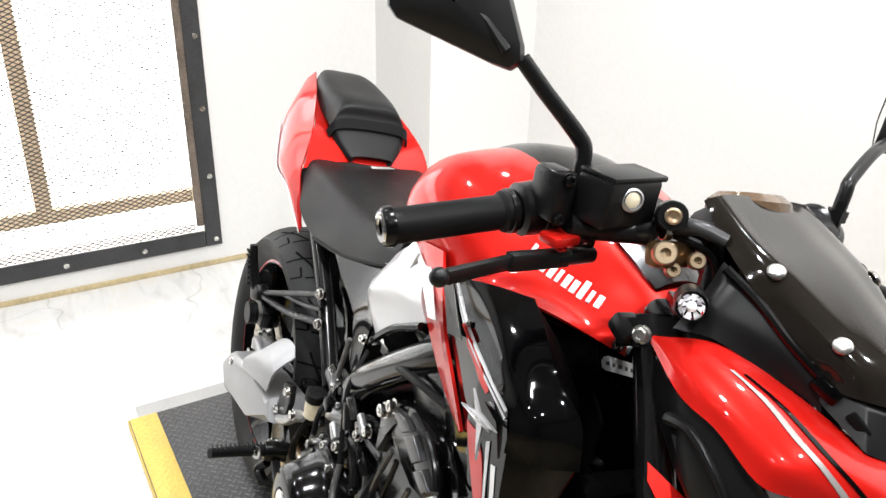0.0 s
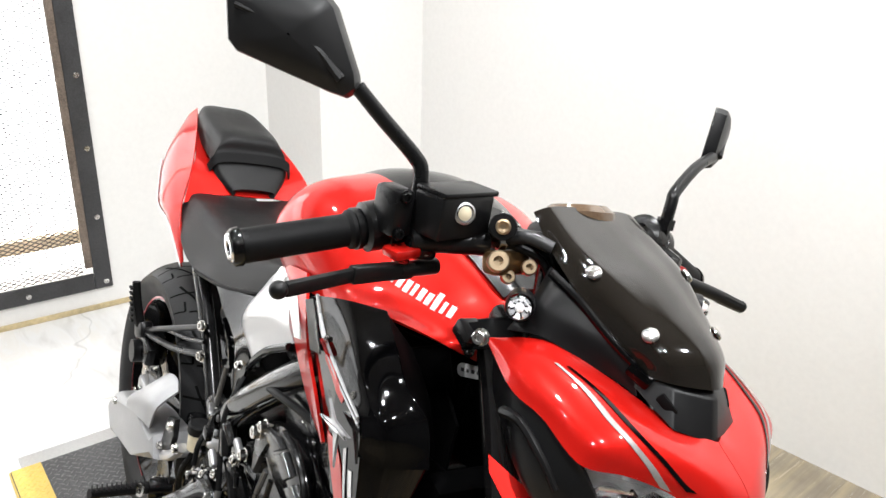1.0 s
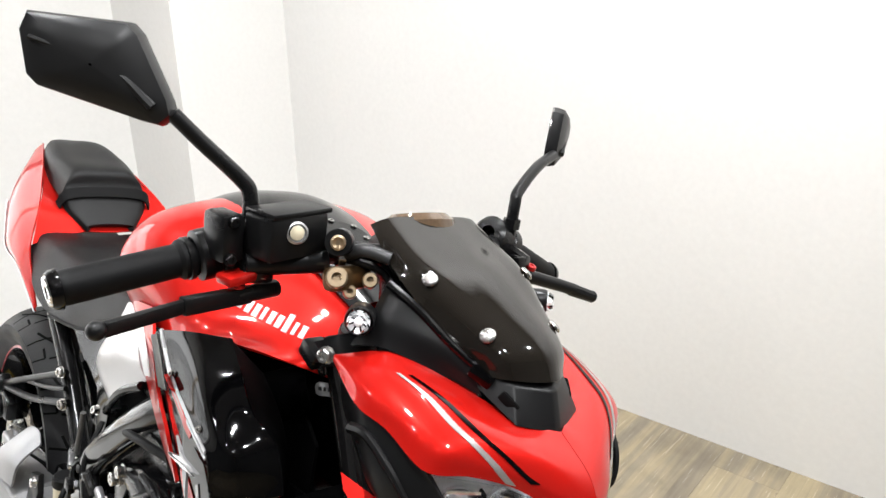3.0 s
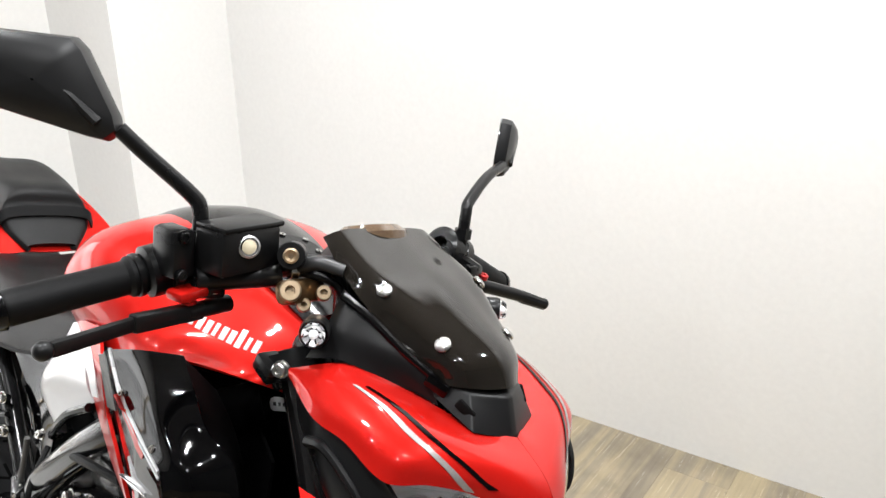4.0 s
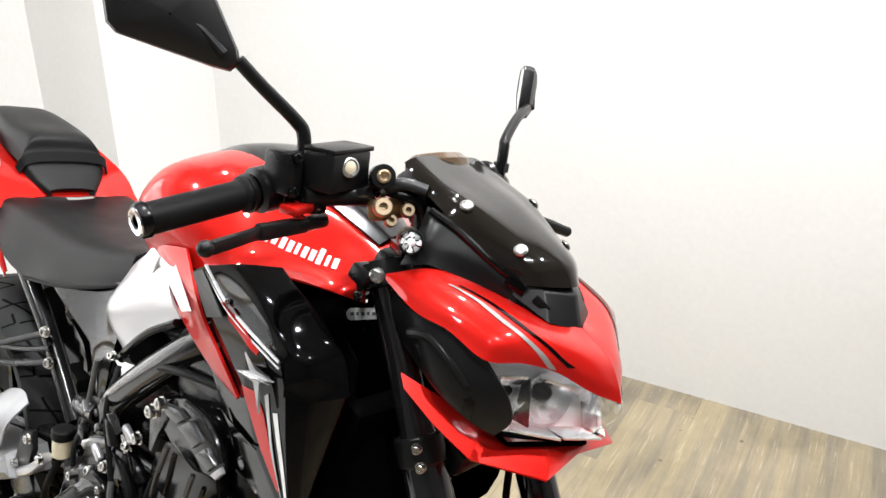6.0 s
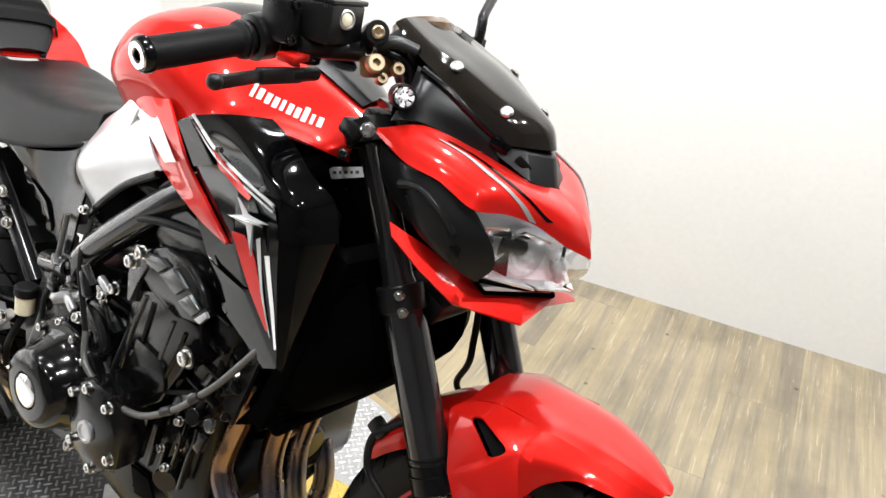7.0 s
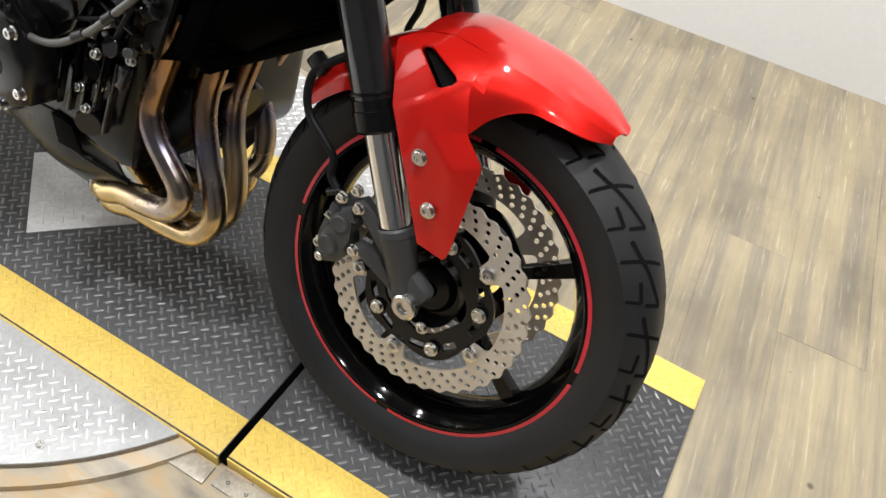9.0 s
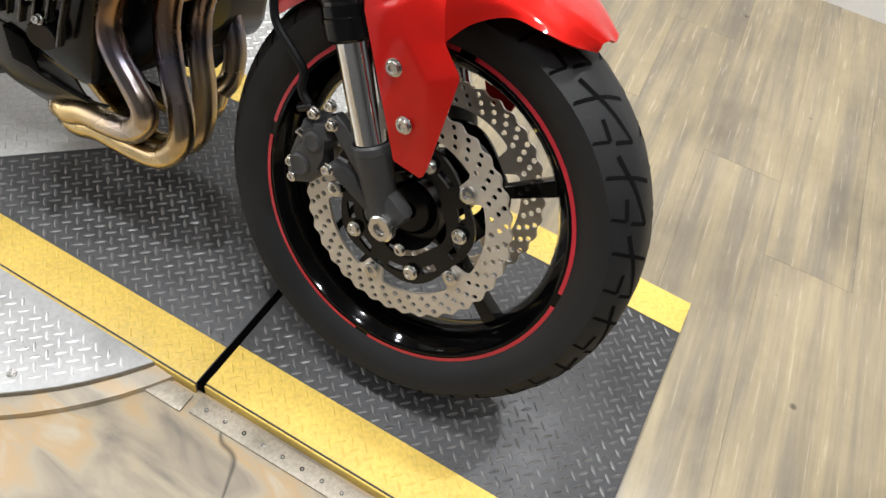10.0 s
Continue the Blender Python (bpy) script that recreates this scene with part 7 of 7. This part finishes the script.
part("swingarm_brace", box((-1.02, -0.02, 0.38), (0.09, 0.22, 0.06), 0.015), DARK, sw)
part("axle_block", box((-1.40, -0.155, 0.295), (0.075, 0.03, 0.055), 0.008), ALU, sw)
part("axle_nut", bolt_head((-1.40, -0.172, 0.29), (0, -1, 0), 0.016, 0.012), BOLT, sw)
part("shock_spring", tube([(-0.95 + 0.03 * math.cos(k * 1.05), -0.02 + 0.03 * math.sin(k * 1.05), 0.40 + 0.0042 * k) for k in range(44)], 0.0055, 200, 8), DARK, bike, "black rear shock spring")
part("shock_body", rod((-0.95, -0.02, 0.38), (-0.95, -0.02, 0.60), 0.020, 18), ALU, bike, "grey rear shock body")
part("rear_hugger", skin([[(-1.10, -0.10, 0.50), (-1.08, 0, 0.52), (-1.10, 0.10, 0.50)], [(-1.18, -0.10, 0.57), (-1.17, 0, 0.60), (-1.18, 0.10, 0.57)], [(-1.28, -0.095, 0.61), (-1.28, 0, 0.635), (-1.28, 0.095, 0.61)]], 10, 12, 0.003), SATIN, bike, "black rear hugger")
part("hugger_front", plate([(-1.085, -0.105, 0.335), (-1.06, -0.105, 0.50), (-1.10, -0.105, 0.52), (-1.13, -0.105, 0.40)], 0.09, (0, 1, 0), 0.004), SATIN, bike, "black chain guard panel")
rearset = part("rearset_plate", plate([(-0.990, -0.205, 0.455), (-1.030, -0.205, 0.440), (-1.060, -0.205, 0.360), (-1.050, -0.205, 0.290), (-0.985, -0.205, 0.300), (-0.965, -0.205, 0.345), (-1.005, -0.205, 0.372), (-0.985, -0.205, 0.42)], 0.010, (0, -1, 0), 0.003), SATIN, bike, "dark cast foot peg bracket")
part("rearset_arm", tube([(-1.035, -0.210, 0.355), (-0.985, -0.212, 0.385), (-0.935, -0.212, 0.430)], (0.011, 0.009), 14, 10), ALU, rearset, "bare alloy bracket arm")
for p in ((-0.935, -0.222, 0.430), (-0.998, -0.216, 0.438), (-1.045, -0.216, 0.37), (-1.035, -0.216, 0.30)):
    part("rearset_bolt", bolt_head(p, (0, -1, 0), 0.008, 0.008), BOLT, rearset)
peg = part("foot_peg", tube([(-0.992, -0.245, 0.316), (-0.985, -0.290, 0.323), (-0.970, -0.350, 0.334)], (0.0115, 0.009), 14, 10), GRIP, rearset, "ribbed black rider foot peg")
for k in range(12):
    f = k / 11
    part("peg_rib", box((-0.992 + 0.020 * f, -0.252 - 0.094 * f, 0.328 + 0.014 * f), (0.020, 0.003, 0.004), 0.001, (0, 0, -10)), GRIP, rearset)
part("peg_boss", rod((-0.980, -0.205, 0.318), (-0.987, -0.246, 0.318), 0.019, 18), DARK, rearset)
part("peg_ring", lathe([(0, 0.012), (0.004, 0.012), (0.004, 0.006), (0, 0.005)], (-0.975, -0.262, 0.325), (0.4, -0.9, 0.1), 18), BOLT, rearset)
part("peg_spring", tube([(-0.99, -0.235, 0.29), (-1.0, -0.245, 0.268), (-0.975, -0.24, 0.255)], 0.010, 10, 10), DARK, rearset)
part("brake_pedal", tube([(-0.975, -0.225, 0.305), (-0.90, -0.235, 0.290), (-0.86, -0.238, 0.270)], (0.009, 0.007), 16, 10), SATIN, bike, "black rear brake pedal")
bottle = part("fluid_reservoir", lathe([(0, 0.013), (0.002, 0.0155), (0.034, 0.0170), (0.036, 0.015)], (-0.930, -0.190, 0.428), (0.05, 0, 1), 24), FLUID, bike, "amber rear brake fluid bottle with black cap")
part("bottle_cap", lathe([(0, 0.018), (0.003, 0.0195), (0.016, 0.0195), (0.019, 0.017), (0.019, 0.001)], (-0.928, -0.190, 0.463), (0.05, 0, 1), 24), GRIP, bottle)
part("bottle_hose", tube([(-0.93, -0.19, 0.425), (-0.935, -0.205, 0.39), (-0.96, -0.20, 0.35), (-0.97, -0.195, 0.31)], 0.006, 20, 10), GRIP, bottle)
part("loom", tube([(-0.783, -0.215, 0.665), (-0.797, -0.216, 0.597), (-0.813, -0.218, 0.525), (-0.834, -0.220, 0.457), (-0.856, -0.220, 0.405), (-0.885, -0.215, 0.350)], 0.0042, 40, 10), HOSEM, bike, "grey sleeved cable")
part("brake_light_switch", rod((-0.83, -0.20, 0.50), (-0.74, -0.205, 0.545), 0.010, 14), ALU, bike, "bare metal link rod")
pp = part("pillion_peg_bracket", tube([(-1.385, -0.180, 0.458), (-1.22, -0.166, 0.535), (-1.085, -0.150, 0.597)], 0.0065, 14, 10), SATIN, bike, "black pillion foot peg bracket")
part("bracket_stay", tube([(-1.385, -0.182, 0.452), (-1.22, -0.168, 0.492), (-1.060, -0.152, 0.548)], 0.0068, 14, 10), SATIN, pp)
part("bracket_strut", tube([(-1.270, -0.169, 0.510), (-1.16, -0.160, 0.540), (-1.075, -0.152, 0.570)], 0.0050, 12, 8), SATIN, pp)
for p in ((-1.083, -0.158, 0.600), (-1.058, -0.160, 0.548)):
    part("bracket_bolt", bolt_head(p, (0.3, -1, 0.1), 0.009, 0.008), BOLT, pp)
part("bracket_hub", box((-1.400, -0.182, 0.452), (0.060, 0.03, 0.040), 0.01, (0, -24, 0)), SATIN, pp)
part("pillion_peg", tube([(-1.400, -0.190, 0.462), (-1.415, -0.200, 0.515), (-1.422, -0.205, 0.560)], (0.011, 0.009), 10, 10), GRIP, pp, "folded ribbed pillion peg")
for k in range(7):
    part("pillion_peg_rib", box((-1.405 - 0.002 * k, -0.210 - 0.001 * k, 0.475 + 0.012 * k), (0.018, 0.006, 0.005), 0.001), GRIP, pp)
part("caliper_body", box((-1.37, -0.165, 0.425), (0.085, 0.05, 0.055), 0.012, (0, 20, 0)), DARK, bike, "black rear brake caliper")
part("exhaust_hanger", rod((-1.390, -0.205, 0.405), (-1.390, -0.155, 0.405), 0.026, 20), SATIN, bike, "black round bracket bush")
part("side_stand", tube([(-0.86, 0.13, 0.27), (-0.80, 0.22, 0.12), (-0.76, 0.285, -0.055)], (0.014, 0.011), 16, 12), DARK, bike, "black side stand folded out to the floor")
part("stand_foot", box((-0.755, 0.290, -0.058), (0.075, 0.045, 0.010), 0.003, (13.2, 0, 0)), DARK, bike)
part("chain_guard", box((-1.12, 0.125, 0.46), (0.36, 0.02, 0.05), 0.006, (0, -8, 0)), SATIN, bike, "black chain guard")

# maker name on the tank, drawn as plain bars laid on its curved side
skin_of_tank = BVHTree.FromPolygons([v.co.copy() for v in tank.data.vertices], [tuple(p.vertices) for p in tank.data.polygons])
for k in range(10):
    f = k / 9
    at, nrm, _, _ = skin_of_tank.find_nearest(Vector((-0.480 + 0.062 * f, -0.165 + 0.066 * f, 0.950 - 0.034 * f)))
    if nrm.y > 0:
        nrm = -nrm
    along = Vector((0.062, 0.066, -0.034))
    along = (along - nrm * along.dot(nrm)).normalized()
    up = nrm.cross(along)
    m = Matrix((along, up, nrm)).transposed().to_4x4()
    m.translation = at + nrm * 0.0008
    bm = box((0, 0.003 if k in (0, 7) else 0, 0), (0.0072 if k % 4 else 0.0050, 0.025 if k in (0, 7) else 0.017, 0.0014), 0.0003)
    bm.transform(m)
    part("name_bar", bm, WHITED, tank, "white maker lettering bar")

# ---- floor planks ----
def floor_planks():
    """Planks laid across to the far wall, each its own piece over the sub-floor; the last of a row is cut to fit."""
    rnd = random.Random(7)
    w, length = 0.18, 1.22
    lean = math.cos(math.radians(3.4))
    meshes = {}

    def board(span):
        key = round(span, 3)
        if key not in meshes:
            me = bpy.data.meshes.new("plank")
            bm = box((0, 0, -0.002), (span / lean - 0.0005, w * lean - 0.0002, 0.004), 0.0001, seg=1)
            bm.to_mesh(me)
            bm.free()
            me.materials.append(PLANK)
            meshes[key] = me
        return meshes[key]

    for i in range(33):
        x = -2.72 + i * w
        shift = rnd.uniform(0, length)
        for j in range(-3, 3):
            y = j * length + shift - 0.4
            y0, y1 = max(y - length / 2, -2.97), min(y + length / 2, 1.86)
            if y1 - y0 < 0.05:
                continue
            y = (y0 + y1) / 2
            if not -2.86 < x - 0.06 * y < 3.22:
                continue
            ob = new("plank", board(y1 - y0))
            ob.matrix_basis = pose(x - 0.06 * y, y, FLOOR_Z, 0, 0, 93.4)
            ob.parent = floor


floor_planks()
